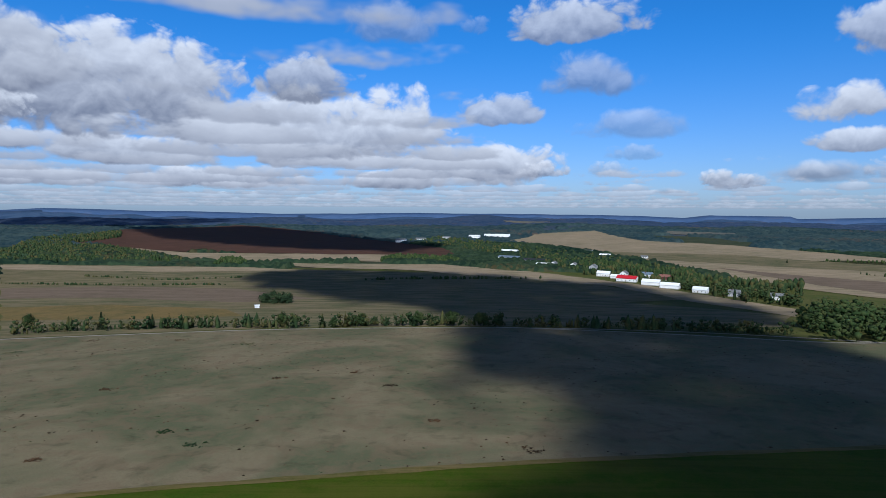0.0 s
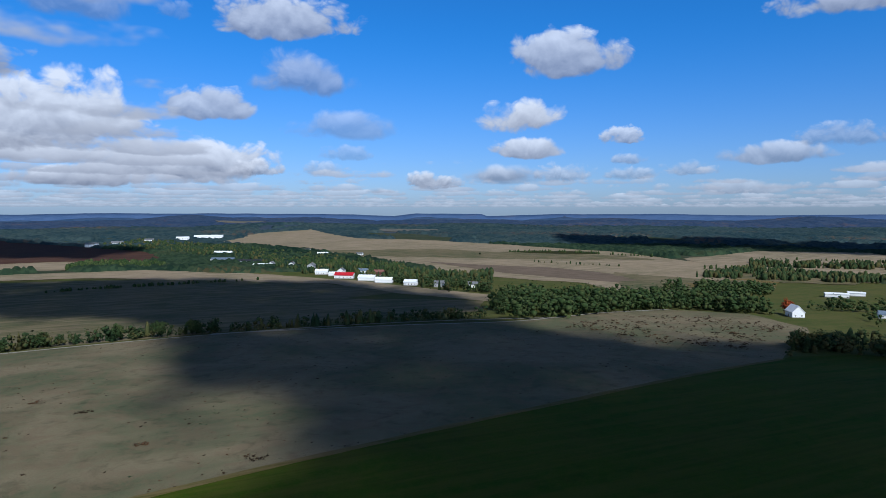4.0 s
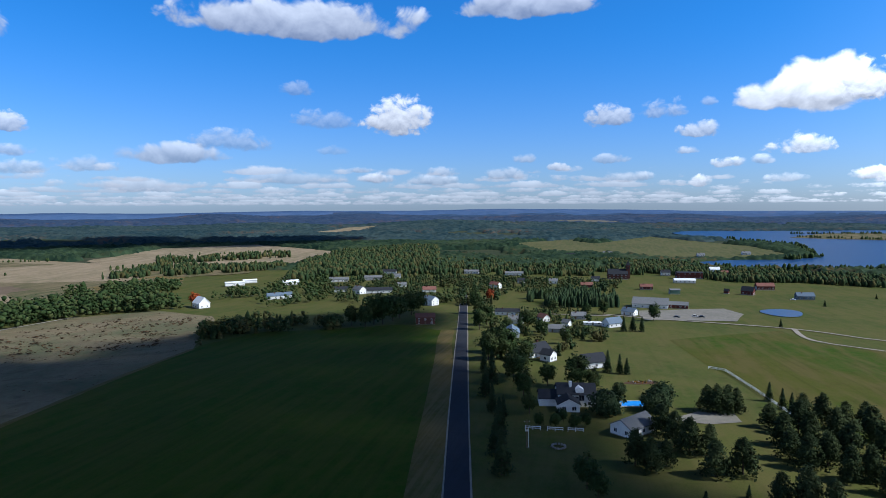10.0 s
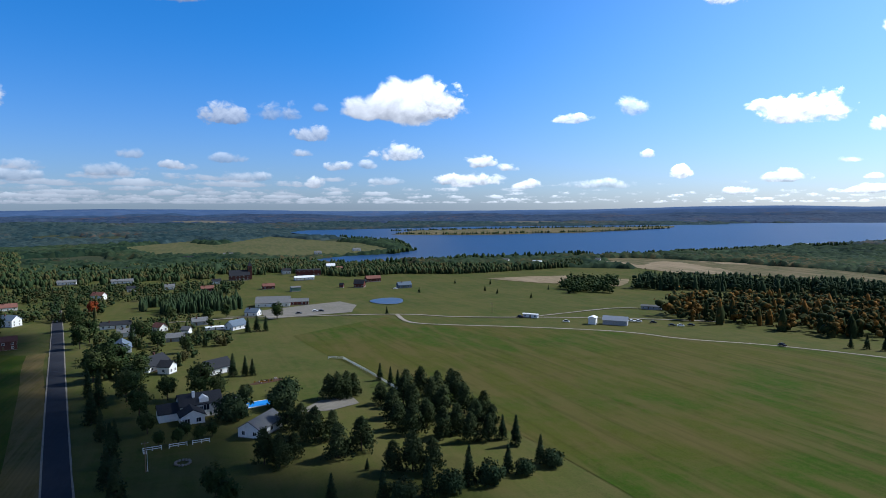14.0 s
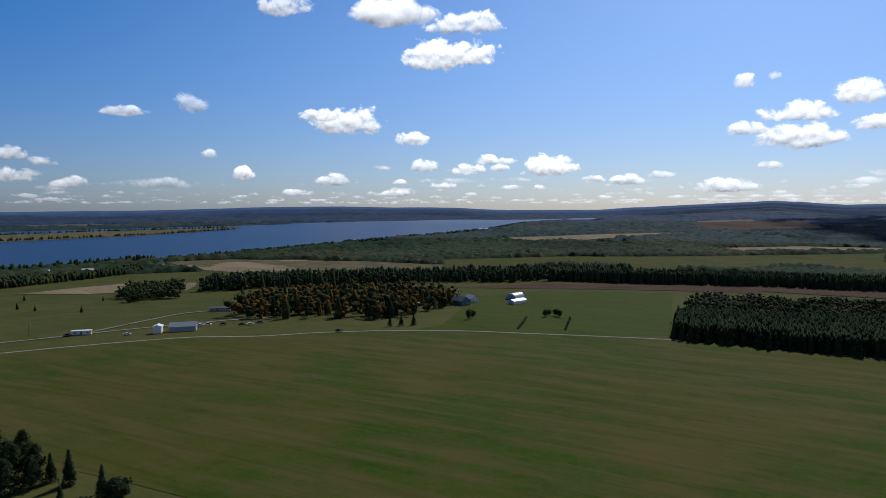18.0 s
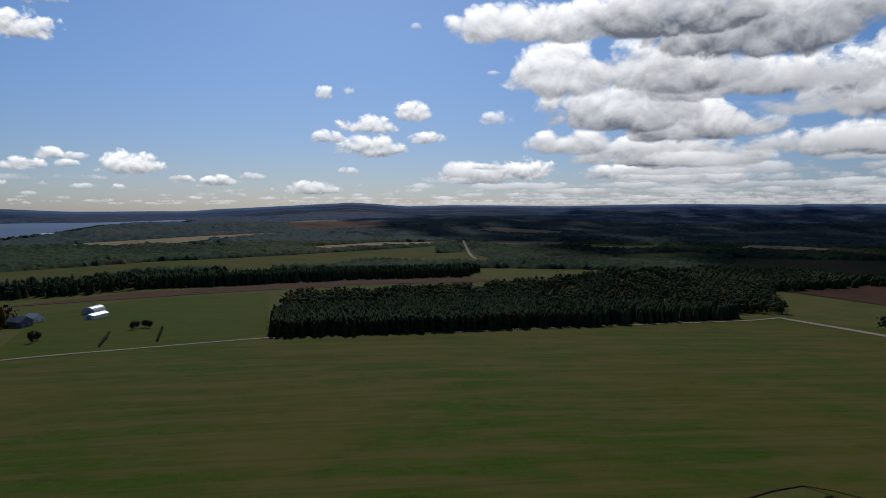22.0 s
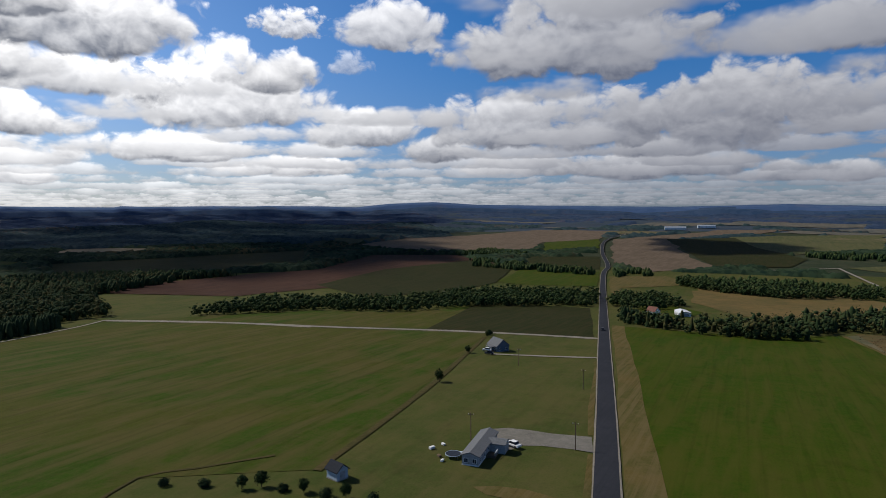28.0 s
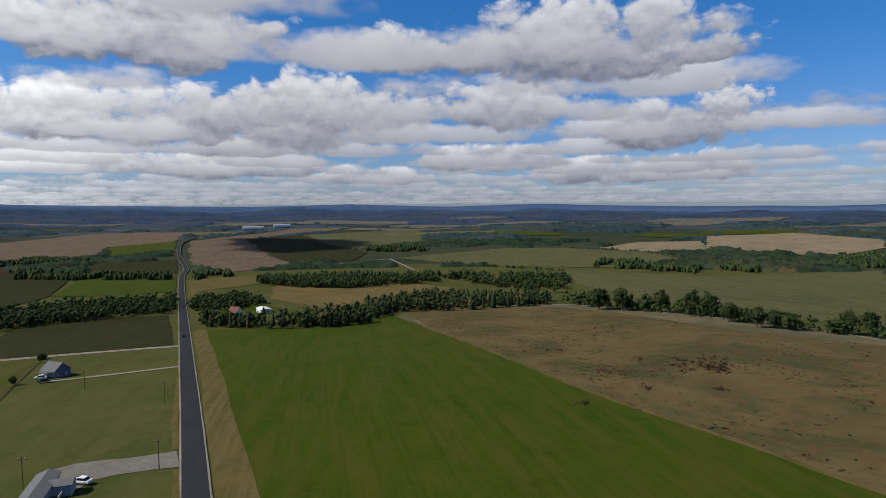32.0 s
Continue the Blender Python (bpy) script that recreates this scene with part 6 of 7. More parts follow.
# ---- drifting clouds overhead, whose shade lies on the fields ----
def cloud_shape(h, poly, step=30.0):
    """A cumulus whose shadow falls on the outline given."""
    off = sun_dir * (h / sun_dir.z)
    x0, y0, x1, y1 = box_of(poly)
    rng = np.random.default_rng(3)
    bm = bmesh.new()
    size = step / 30.0
    gx = x0
    while gx < x1:
        gy = y0
        while gy < y1:
            x, y = gx + rng.uniform(-9, 9) * size, gy + rng.uniform(-9, 9) * size
            if inside(x, y, poly):
                r = rng.uniform(23, 29) * size * (1.0 if size < 2 else 0.74)
                m = Matrix.Translation((x + off.x, y + off.y, h + rng.uniform(0, 22))) @ Matrix.Diagonal((1, 1, rng.uniform(0.5, 0.9), 1))
                bmesh.ops.create_icosphere(bm, subdivisions=2 if size < 2 else 1, radius=r, matrix=m)
            gy += step
        gx += step
    # ragged fringe
    for (xa, ya), (xb, yb) in zip(poly, poly[1:] + poly[:1]):
        d = math.hypot(xb - xa, yb - ya)
        for _ in range(int(d / 9 / size)):
            t, o = rng.uniform(0, 1), rng.normal(0, 18) * size
            x, y = xa + (xb - xa) * t - (yb - ya) / d * o, ya + (yb - ya) * t + (xb - xa) / d * o
            m = Matrix.Translation((x + off.x, y + off.y, h + rng.uniform(0, 22))) @ Matrix.Diagonal((1, 1, 0.7, 1))
            bmesh.ops.create_icosphere(bm, subdivisions=1, radius=rng.uniform(5, 10) * size, matrix=m)
    me = bpy.data.meshes.new("cloud")
    bm.to_mesh(me)
    bm.free()
    me.materials.append(MATS["cloud_white"])
    me.shade_smooth()
    tagged(new("cloud", me), "white cumulus cloud drifting high over the fields", "cloud", kind="stuff")


# ---- weeds on the fallow field ----
def weeds(poly, count, label, mat, lo, hi, seed):
    rng = np.random.default_rng(seed)
    x0, y0, x1, y1 = box_of(poly)
    spots = []
    while len(spots) < count:
        x, y = rng.uniform(x0, x1), rng.uniform(y0, y1)
        if inside(x, y, poly) and noise.noise(Vector((x / 45, y / 45, 4))) + rng.uniform(-0.35, 0.35) > 0.05:
            s = rng.uniform(lo, hi) ** 1.0
            spots.append((x, y, s * 0.5, s * rng.uniform(0.9, 2.2), "weed"))
    stand("dry_weeds", spots, MATS[mat], label, "weeds")


house(904.0, -448.4, 45, 10, 8, 3, 2.5, "white", "grey_roof", "white cottage on the lake shore")
house(858.2, -480.5, 45, 14, 8, 3, 2.5, "white", "white_roof", "white cottage on the lake shore")
house(849.7, -586.9, 45, 8, 7, 3, 2.5, "white", "grey_roof", "white cottage near the lake shore")
house(897.6, -1103.9, 45, 14, 9, 3, 2.5, "white", "white_roof", "white cottage on the lake shore")
house(899.6, -1180.1, 45, 14, 9, 3, 2.5, "white", "grey_roof", "white cottage on the lake shore")
house(837.0, -1629.5, 45, 26, 12, 4, 3, "white", "white_roof", "white hall on the lake shore")
fence_line(1.2, [(297.1, -52.4), (292.7, -58.8), (258.4, -62.9), (221.5, -66.4)])
fence_line(1.2, [(188.3, 19.0), (188.7, 14.3)])
fence_line(1.2, [(188.8, 12.3), (189.2, 7.6)])
fence_line(1.2, [(189.4, 6.1), (190.0, 1.5)])
paddock([(162, -365), (174, -407), (146, -419), (134, -375)])
utility_pole([(-268.8, -98.8)])
utility_pole([(-169.5, -45.3)])
utility_pole([(-238.1, -60.8)])
utility_pole([(-164.2, -75.3)])
utility_pole([(437, -205)])
utility_pole([(172.4, 16.9)])
farmhouse(221.9, 4.8, 100)
house(194.0, -13.2, -38, 12.3, 7.6, 2.8, 2.2, "white", "grey_roof", "white garage with a grey shingle gable roof")
house(368.7, 45.4, 8, 13.3, 8.5, 3, 2.6, "white", "blue_roof", "white bungalow with a blue-grey shingle roof")
house(308.2, 26.3, -35, 14.2, 8.5, 3, 3, "white", "dark_roof", "white house with a dark shingle roof and porch")
house(296.4, 19.0, 60, 5.7, 5.7, 3.4, 2, "white", "dark_roof", "small white annex with a dark roof")
house(287.1, -1.0, -55, 11.4, 7.6, 3, 3, "white", "dark_roof", "white cottage with a dark roof beside trees")
house(472.7, 61.7, 95, 18.7, 6.8, 2.7, 2, "white", "dark_roof", "long low white ranch house with a dark roof")
house(426.8, 49.8, 95, 10.2, 6.8, 3, 2, "white", "grey_roof", "white house with a pale grey roof")
house(440.8, 31.9, 40, 7.6, 6.0, 3, 2.4, "white", "red_roof", "small white house with a reddish roof")
house(391.7, 20.3, 95, 10.2, 6.0, 2.6, 2, "grey", "grey_roof", "grey cottage with a grey roof")
house(421.1, 15.2, 60, 5.1, 4.2, 2.6, 1.8, "white", "grey_roof", "small white shed")
house(461.5, 8.1, 100, 10.2, 6.8, 2.8, 2.2, "grey", "grey_roof", "grey house with a slate roof")
house(426.5, -14.8, -50, 11.9, 7.6, 3, 3, "white", "blue_roof", "white house with a blue-grey roof and fenced yard")
house(430.2, -1.9, 95, 11.9, 4.2, 1.8, 0.3, "white", "white_roof", "white fenced enclosure beside a house")
house(497.3, -29.9, 60, 10.2, 7.6, 3, 2.6, "white", "blue_roof", "white house with a blue-grey gable roof")
house(560.9, -51.1, 80, 28.9, 18.7, 3.4, 4.5, "white", "grey_roof", "large low building with a broad grey roof")
house(559.9, -73.7, 80, 15.3, 8.5, 3, 2.2, "red", "grey_roof", "reddish wing of a low building")
house(680.4, -85.3, 100, 10.1, 5.8, 4, 1, "green", "grey_roof", "green metal shed in the grass")
house(844.1, -123.1, 95, 31.7, 10.1, 7, 1, "red", "dark_roof", "long two-storey brick building near the lake")
house(792.0, -110.3, 95, 24.5, 6.5, 3, 2, "white", "white_roof", "long white tent hall")
house(693.7, -158.9, 60, 11.5, 7.9, 4, 4, "red", "dark_roof", "dark red barn")
house(743.3, -186.8, 100, 18.7, 7.2, 4, 3, "red", "red_roof", "long red barn with a brown roof")
house(666.5, -203.4, 95, 15.8, 7.2, 3.4, 3, "blue", "blue_roof", "blue-grey house with a wide porch")
house(698.0, -139.2, 60, 4.3, 3.6, 2.5, 2, "red", "dark_roof", "small brown shed in the meadow")
house(716.1, -60.2, 95, 13.0, 6.5, 3.2, 2.5, "red", "red_roof", "red-brown house among trees")
house(719.9, 3.8, 95, 13.0, 6.5, 3.2, 2.5, "red", "red_roof", "red-brown house beside a spruce row")
house(753.0, 43.2, 95, 10.1, 6.5, 3.2, 2.5, "white", "grey_roof", "white village house")
house(789.7, -6.4, 95, 10.1, 6.5, 3.2, 2.5, "white", "dark_roof", "white village house")
house(750.7, 81.4, 95, 8.6, 6.5, 3.2, 2.5, "white", "dark_roof", "white village house")
house(691.3, 104.0, 60, 11.9, 7.6, 4.2, 2.8, "white", "red_roof", "white village house beside a red maple")
house(872.4, -97.4, 95, 11.5, 7.2, 4, 3, "white", "dark_roof", "white village house near the shore")
house(918.5, -166.7, 95, 13.0, 7.2, 4, 3, "white", "white_roof", "white shore building")
house(894.2, -174.9, 95, 8.6, 5.8, 3, 2, "red", "red_roof", "small red-roofed shore house")
church(821.9, -33.7, 95)
house(1180.3, -265.0, 95, 14, 9, 3, 2.5, "white", "grey_roof", "white farmhouse on the point")
house(1143.0, -184.9, 95, 12, 9, 3, 2.5, "white", "grey_roof", "white lake house")
house(1155.1, -29.6, 95, 16, 9, 3, 2.5, "white", "grey_roof", "white lake house among trees")
house(1115.9, 34.0, 95, 16, 9, 3, 2.5, "white", "dark_roof", "white house among trees")
house(970.9, 103.1, 95, 20, 9, 3, 2.5, "white", "dark_roof", "long white house among trees")
house(824.3, 272.6, 95, 20, 9, 3, 2.5, "white", "dark_roof", "white house at the wood's edge")
house(835.4, 100.0, 95, 24, 8, 3, 2, "white", "grey_roof", "long white house")
house(845.7, 160.2, 95, 20, 8, 3, 2, "white", "grey_roof", "long white house among trees")
house(483.7, 336.2, 60, 13, 10, 4.5, 5, "white", "white_roof", "white gambrel barn beside a field")
house(661.7, 413.7, 130, 22, 8, 3.4, 1, "white", "white_roof", "long white shed")
house(691.1, 410.9, 130, 16, 7, 3, 1, "white", "white_roof", "long white shed")
house(558.1, 299.8, 130, 24, 9, 3.4, 2.4, "white", "blue_roof", "long white house with a blue-grey roof")
house(684.0, 352.0, 130, 18, 8, 3.2, 2, "white", "white_roof", "white house among trees")
house(722.1, 306.6, 110, 26, 8, 3.2, 2.2, "white", "grey_roof", "long white house among trees")
house(749.7, 270.1, 110, 22, 8, 3.2, 2.2, "grey", "grey_roof", "grey house among trees")
house(612.0, 236.2, 60, 12, 9, 4.5, 3.4, "white", "grey_roof", "white two-storey gable house")
house(622.3, 219.4, 110, 30, 11, 3.2, 2.4, "white", "dark_roof", "long white building with a dark roof")
house(625.7, 262.6, 110, 14, 8, 3, 2.4, "white", "dark_roof", "white house with dark roof")
house(681.8, 211.0, 110, 10, 8, 3, 2.4, "white", "grey_roof", "small white house")
house(777.0, 246.5, 110, 8, 6, 3, 2, "white", "grey_roof", "small white house")
house(639.0, 167.4, 110, 14, 9, 3, 2.8, "white", "red_roof", "house with a salmon red roof")
house(527.5, 137.1, 60, 12, 9, 5, 3, "white", "blue_roof", "white two-storey house with a pale blue roof")
house(411.2, 110.6, 105, 13, 9, 5, 2, "brown", "brown_roof", "brown-red two-level barn beside the road")
house(130.6, 1242.1, 150, 34, 12, 4, 2.5, "white", "white_roof", "long white farm building")
house(116.6, 1113.1, 150, 40, 12, 4, 2.5, "white", "blue_roof", "long white farm building")
house(153.2, 1069.4, 150, 44, 14, 4, 2, "grey", "dark_roof", "long dark-roofed potato house")
house(160.6, 1005.0, 150, 22, 9, 3.5, 2, "white", "white_roof", "white farm house")
house(178.5, 1008.3, 60, 12, 9, 4.5, 3, "white", "grey_roof", "white village house")
house(208.1, 994.9, 60, 12, 9, 4, 3, "white", "grey_roof", "white village house")
house(227.7, 947.0, 60, 14, 10, 6, 3.4, "grey", "grey_roof", "pale grey gable house")
house(225.9, 878.1, 150, 18, 9, 4, 3, "white", "white_roof", "white village house")
house(235.8, 853.4, 150, 12, 9, 3, 2, "white", "white_roof", "white shed")
house(253.0, 872.0, 60, 12, 9, 5, 3, "white", "grey_roof", "white village house")
house(241.4, 816.2, 145, 26, 13, 4, 3.4, "white", "bright_red_roof", "white barn with a bright red metal roof")
house(260.0, 776.9, 145, 22, 12, 4, 3, "white", "white_roof", "long white potato storage shed")
house(271.7, 744.7, 145, 22, 10, 4, 2.6, "white", "white_roof", "long white potato storage shed")
house(292.0, 704.5, 145, 16, 10, 3.6, 3, "white", "white_roof", "white barn at the village edge")
house(297.3, 834.7, 145, 14, 9, 4, 3, "brown", "red_roof", "house with a salmon roof")
house(283.3, 863.7, 145, 14, 9, 4, 3, "white", "blue_roof", "white village house")
house(297.5, 1149.1, 145, 20, 9, 4, 3, "white", "white_roof", "white farm house in the field")
house(365.7, 1135.9, 145, 12, 8, 3, 2, "white", "grey_roof", "small white field barn")
house(285.7, 1230.8, 145, 16, 9, 4, 3, "white", "grey_roof", "white house among trees")
house(348.4, 645.6, 145, 14, 9, 4, 3, "white", "grey_roof", "white house among trees")
house(316.7, 674.6, 145, 12, 9, 4, 3, "grey", "grey_roof", "grey house among trees")
house(146.0, 1724.1, 170, 70, 30, 7, 4, "white", "white_roof", "large white farm complex")
house(82.0, 1697.8, 170, 30, 20, 6, 3, "white", "white_roof", "white farm hall")
house(4.7, 1628.3, 170, 20, 14, 6, 3, "white", "grey_roof", "white farm building")
house(-105.1, 1504.0, 170, 24, 14, 6, 3, "white", "grey_roof", "white farm building")
house(-58.8, 1544.8, 170, 24, 14, 6, 3, "white", "grey_roof", "white farm building")
house(-165.0, 543.4, 30, 3.5, 3, 2.2, 0.5, "white", "white_roof", "small white hut in the field")
house(351.1, -257.3, 45, 16, 7, 3.4, 2.2, "grey", "metal_roof", "open timber shed with a bright metal roof")
house(358.3, -244.0, -45, 6, 5, 4.4, 1, "white", "white_roof", "white box shed")
house(420.2, -343.3, 45, 16, 5, 2.6, 0.8, "grey", "grey_roof", "grey mobile home at the wood's edge")
house(265.0, -473.0, -20, 14, 10, 4, 3.4, "blue", "blue_roof", "blue-grey farm house")
house(267.8, -498.1, -20, 10, 9, 3.4, 2.8, "white", "metal_roof", "white farm outbuilding with a metal roof")
house(226.6, -507.9, 75, 17, 8, 3, 1.2, "white", "metal_roof", "low shed with a pale metal roof")
quonset(243.5, -541.9, )
house(288.5, -459.1, 45, 12, 4, 2.6, 0.5, "white", "white_roof", "white trailer among trees")
house(294.2, -440.8, 45, 12, 4, 2.6, 0.5, "white", "white_roof", "white trailer among trees")
house(401.4, -219.6, 45, 11, 3, 2.6, 0.3, "white", "white_roof", "parked white trailer beside the track")
mobile_home(-154.8, -68.1, 187.5)
house(-303.1, -122.9, 55, 9, 7.5, 3.2, 3.0, "blue", "grey_roof", "slate blue gable house with a porch")
house(-123.4, -93.5, 75, 4.2, 3.4, 2.5, 1.4, "pale_blue", "dark_roof", "small pale blue garden shed with a dark roof")
house(-512.6, -75.4, 60, 8, 7, 3.4, 3, "white", "red_roof", "red-roofed cottage among trees")
house(-521.9, -54.4, 20, 15, 9, 3, 1, "white", "white_roof", "white-roofed barn among trees")
house(-1975.1, -231.7, 100, 60, 20, 6, 3, "white", "metal_roof", "long white potato barn on the hill")
house(-2052.9, -151.5, 100, 50, 20, 6, 3, "white", "metal_roof", "long white potato barn on the hill")
car(-163.6, -61.7, 70, "white_paint", "parked white sport utility vehicle")
car(-288.8, -122.0, 100, "dark_paint", "dark parked car beside the house")
car(-297.2, -126.9, 100, "white_paint", "white parked car beside the house")
car(-402.7, -90.4, 12, "dark_paint", "dark pickup on the road")
car(531.1, 107.8, 12, "white_paint", "white car on the road")
car(488.5, -63.3, 80, "dark_paint", "dark parked car in the gravel yard")
car(497.0, -77.4, 80, "white_paint", "white parked car in the gravel yard")
car(495.9, -81.9, 80, "dark_paint", "dark parked car in the gravel yard")
car(651.9, -189.3, 80, "white_paint", "white car beside the blue house")
car(403.3, -211.8, 45, "dark_paint", "pickup beside a trailer")
car(358.7, -276.3, 45, "white_paint", "white truck beside the metal-roofed shed")
car(356.1, -280.3, 45, "white_paint", "white truck beside the metal-roofed shed")
car(348.3, -286.6, 45, "dark_paint", "dark trailer on the grass")
car(333.6, -290.0, 45, "dark_paint", "dark car on the grass")
car(330.3, -294.5, 45, "white_paint", "white car on the grass")
car(330.8, -303.6, 45, "dark_paint", "dark car on the grass")
car(253.5, -297.0, 0, "dark_paint", "dark vehicle on the track")
car(369.2, -229.9, 45, "white_paint", "white car on the grass")
flag_pole(172.6, 16.5, )
pool(225.1, -14.4, )
stone_ring(175.1, 8.2, )
flower_bed(259.9, -20.3, )
tree("pine", 192.6, -54.5, 10.2)
tree("pine", 204.5, -62.0, 11.0)
tree("pine", 194.3, -61.9, 10.4)
tree("pine", 217.8, -72.6, 10.5)
tree("pine", 199.4, -70.5, 10.9)
tree("pine", 186.6, -69.9, 11.1)
tree("pine", 204.5, -81.8, 10.7)
tree("pine", 188.1, -78.2, 10.4)
tree("pine", 171.5, -75.0, 9.8)
tree("pine", 181.3, -82.1, 9.2)
tree("pine", 168.3, -79.0, 8.6)
tree("pine", 168.7, -63.2, 9.3)
tree("pine", 170.2, -68.2, 9.4)
tree("pine", 179.4, -61.7, 9.4)
tree("pine", 175.2, -55.8, 9.6)
tree("pine", 162.7, -69.5, 8.8)
tree("pine", 181.1, -53.1, 8.9)
tree("pine", 161.7, -75.0, 8.0)
tree("pine", 212.9, -77.5, 9.5)
tree("pine", 215.7, -84.0, 9.2)
tree("pine", 209.5, -55.2, 8.2)
tree("pine", 222.8, -68.6, 8.8)
tree("pine", 224.4, -39.5, 9.1)
tree("pine", 221.4, -42.1, 10.3)
tree("pine", 223.1, -45.7, 9.9)
tree("pine", 224.2, -48.7, 8.7)
tree("pine", 166.5, -38.1, 9.9)
tree("pine", 179.8, -32.6, 8.5)
tree("pine", 163.5, -31.1, 9.7)
tree("pine", 178.4, -27.1, 10.7)
tree("pine", 184.3, -24.0, 10.5)
tree("pine", 193.4, -21.2, 9.9)
tree("pine", 147.1, -46.9, 10.8)
tree("pine", 149.1, -42.3, 8.1)
tree("pine", 166.2, -12.0, 10.0)
tree("pine", 162.5, -15.5, 9.3)
tree("pine", 168.0, -19.9, 7.3)
tree("pine", 144.8, -51.4, 9.3)
tree("spruce", 244.2, -64.0, 7.3)
tree("spruce", 234.1, -65.6, 7.5)
tree("spruce", 227.5, -66.7, 7.8)
tree("spruce", 160.9, -79.0, 7.5)
tree("spruce", 154.9, -80.3, 9.0)
tree("spruce", 140.2, -79.9, 8.1)
tree("spruce", 137.9, -69.3, 7.5)
tree("spruce", 134.8, -57.2, 9.9)
tree("spruce", 132.1, -45.8, 9.5)
tree("spruce", 134.1, -35.6, 7.9)
tree("spruce", 135.9, -24.1, 7.4)
tree("spruce", 152.2, -36.3, 3.2)
tree("spruce", 243.1, 37.9, 14.2)
tree("spruce", 223.6, 37.3, 12.1)
tree("spruce", 180.7, 26.0, 11.9)
tree("spruce", 151.9, 21.2, 12.4)
tree("spruce", 165.6, 24.9, 10.1)
tree("spruce", 263.2, 44.5, 11.5)
tree("spruce", 204.7, 31.8, 10.1)
tree("spruce", 198.9, 27.3, 7.9)
tree("spruce", 276.6, -7.8, 10.1)
tree("spruce", 275.4, -12.8, 9.0)
tree("spruce", 274.7, -15.7, 7.4)
tree("spruce", 409.0, -26.7, 10.8)
tree("spruce", 405.1, -20.9, 10.0)
tree("spruce", 407.5, -32.1, 10.0)
tree("spruce", 369.7, 7.3, 10.5)
tree("spruce", 362.3, 4.0, 8.2)
tree("spruce", 380.3, 41.9, 13.0)
tree("spruce", 360.5, 11.9, 8.9)
tree("round", 138.0, -82.3, 4.8)
tree("round", 135.5, -72.9, 4.4)
tree("round", 133.8, -62.4, 5.7)
tree("round", 132.2, -51.3, 5.8)
tree("round", 132.6, -40.0, 5.1)
tree("round", 205.2, 9.0, 2.8)
tree("round", 210.9, -5.8, 9.1)
tree("round", 218.7, -22.0, 9.0)
tree("round", 236.0, -26.0, 6.9)
tree("round", 239.4, -11.0, 4.6)
tree("maple", 243.2, 4.5, 14.1)
tree("maple", 225.1, 23.4, 11.0)
tree("maple", 148.5, 0.2, 8.3)
tree("maple", 142.3, -2.3, 7.3)
tree("maple", 205.8, 19.4, 7.3)
tree("maple", 192.0, 10.2, 4.9)
tree("maple", 192.3, 4.3, 4.9)
tree("maple", 191.6, 15.2, 4.9)
tree("maple", 249.8, 30.1, 13.3)
tree("maple", 295.6, 39.1, 15.7)
tree("maple", 310.8, 45.0, 15.0)
tree("maple", 259.0, 29.0, 12.5)
tree("maple", 291.6, 47.2, 14.1)
tree("maple", 246.1, 16.0, 9.5)
tree("maple", 195.4, 0.8, 4.6)
tree("maple", 198.8, 7.9, 3.9)
tree("maple", 292.6, 28.8, 11.2)
tree("maple", 241.8, -1.3, 9.3)
tree("maple", 389.3, 68.9, 14.9)
tree("maple", 474.8, 85.6, 15.9)
tree("maple", 412.2, 67.8, 15.0)
tree("maple", 531.2, 97.8, 15.2)
tree("maple", 402.6, 39.2, 13.8)
tree("maple", 488.7, 28.5, 12.0)
tree("maple", 573.1, 38.1, 11.8)
tree("maple", 376.1, 28.6, 10.0)
tree("maple", 480.6, 2.9, 9.9)
tree("maple", 495.2, -10.2, 11.2)
tree("maple", 467.0, -45.0, 13.2)
tree("maple", 347.1, 13.0, 9.9)
tree("maple", 383.0, 50.3, 9.5)
tree("maple", 401.4, 138.3, 22.0)
tree("maple", 399.8, 144.0, 20.0)
tree("maple", 419.4, 136.7, 20.8)
tree("maple", 456.8, 134.1, 20.2)
tree("maple", 479.2, 134.1, 18.7)
tree("maple", 393.3, 157.7, 14.4)
tree("maple", 388.8, 146.2, 16.5)
tree("maple", 435.0, 137.0, 19.3)
tree("redtree", 568.6, 90.5, 11.9)
tree("redtree", 415.7, 40.4, 7.9)
tree("redtree", 490.9, 348.1, 13.5)
tree("maple", -107.8, -110.3, 3.7)
tree("maple", -224.1, -116.9, 5.4)
tree("maple", -288.2, -133.8, 4.2)
tree("maple", -342.0, -145.6, 4.2)
tree("maple", -84.8, -123.7, 3.7)
tree("maple", -110.9, -106.9, 4.4)
tree("maple", -112.8, -95.4, 3.9)
tree("maple", -114.7, -84.5, 3.8)
tree("round", -101.1, -129.5, 2.0)
tree("round", -104.9, -119.7, 2.2)
tree("round", -111.1, -100.5, 2.1)
tree("round", -113.1, -89.1, 2.4)
tree("round", -116.0, -77.9, 2.3)
tree("round", -111.9, -100.3, 1.5)
tree("maple", 211.6, -390.3, 7.5)
tree("maple", 170.1, -432.9, 6.1)
tree("maple", 161.4, -439.0, 6.2)
tree("maple", 165.9, -443.4, 6.2)
tree("maple", 171.4, -443.8, 5.4)
tree("maple", 213.7, -400.0, 6.0)
tree("spruce", 240.2, -332.8, 7.8)
tree("spruce", 235.2, -338.7, 8.6)
tree("spruce", 229.5, -345.1, 8.6)
tree("spruce", 459.6, -126.3, 6.3)
tree("spruce", 527.2, -288.8, 5.6)
tree("spruce", 552.6, -347.0, 6.1)
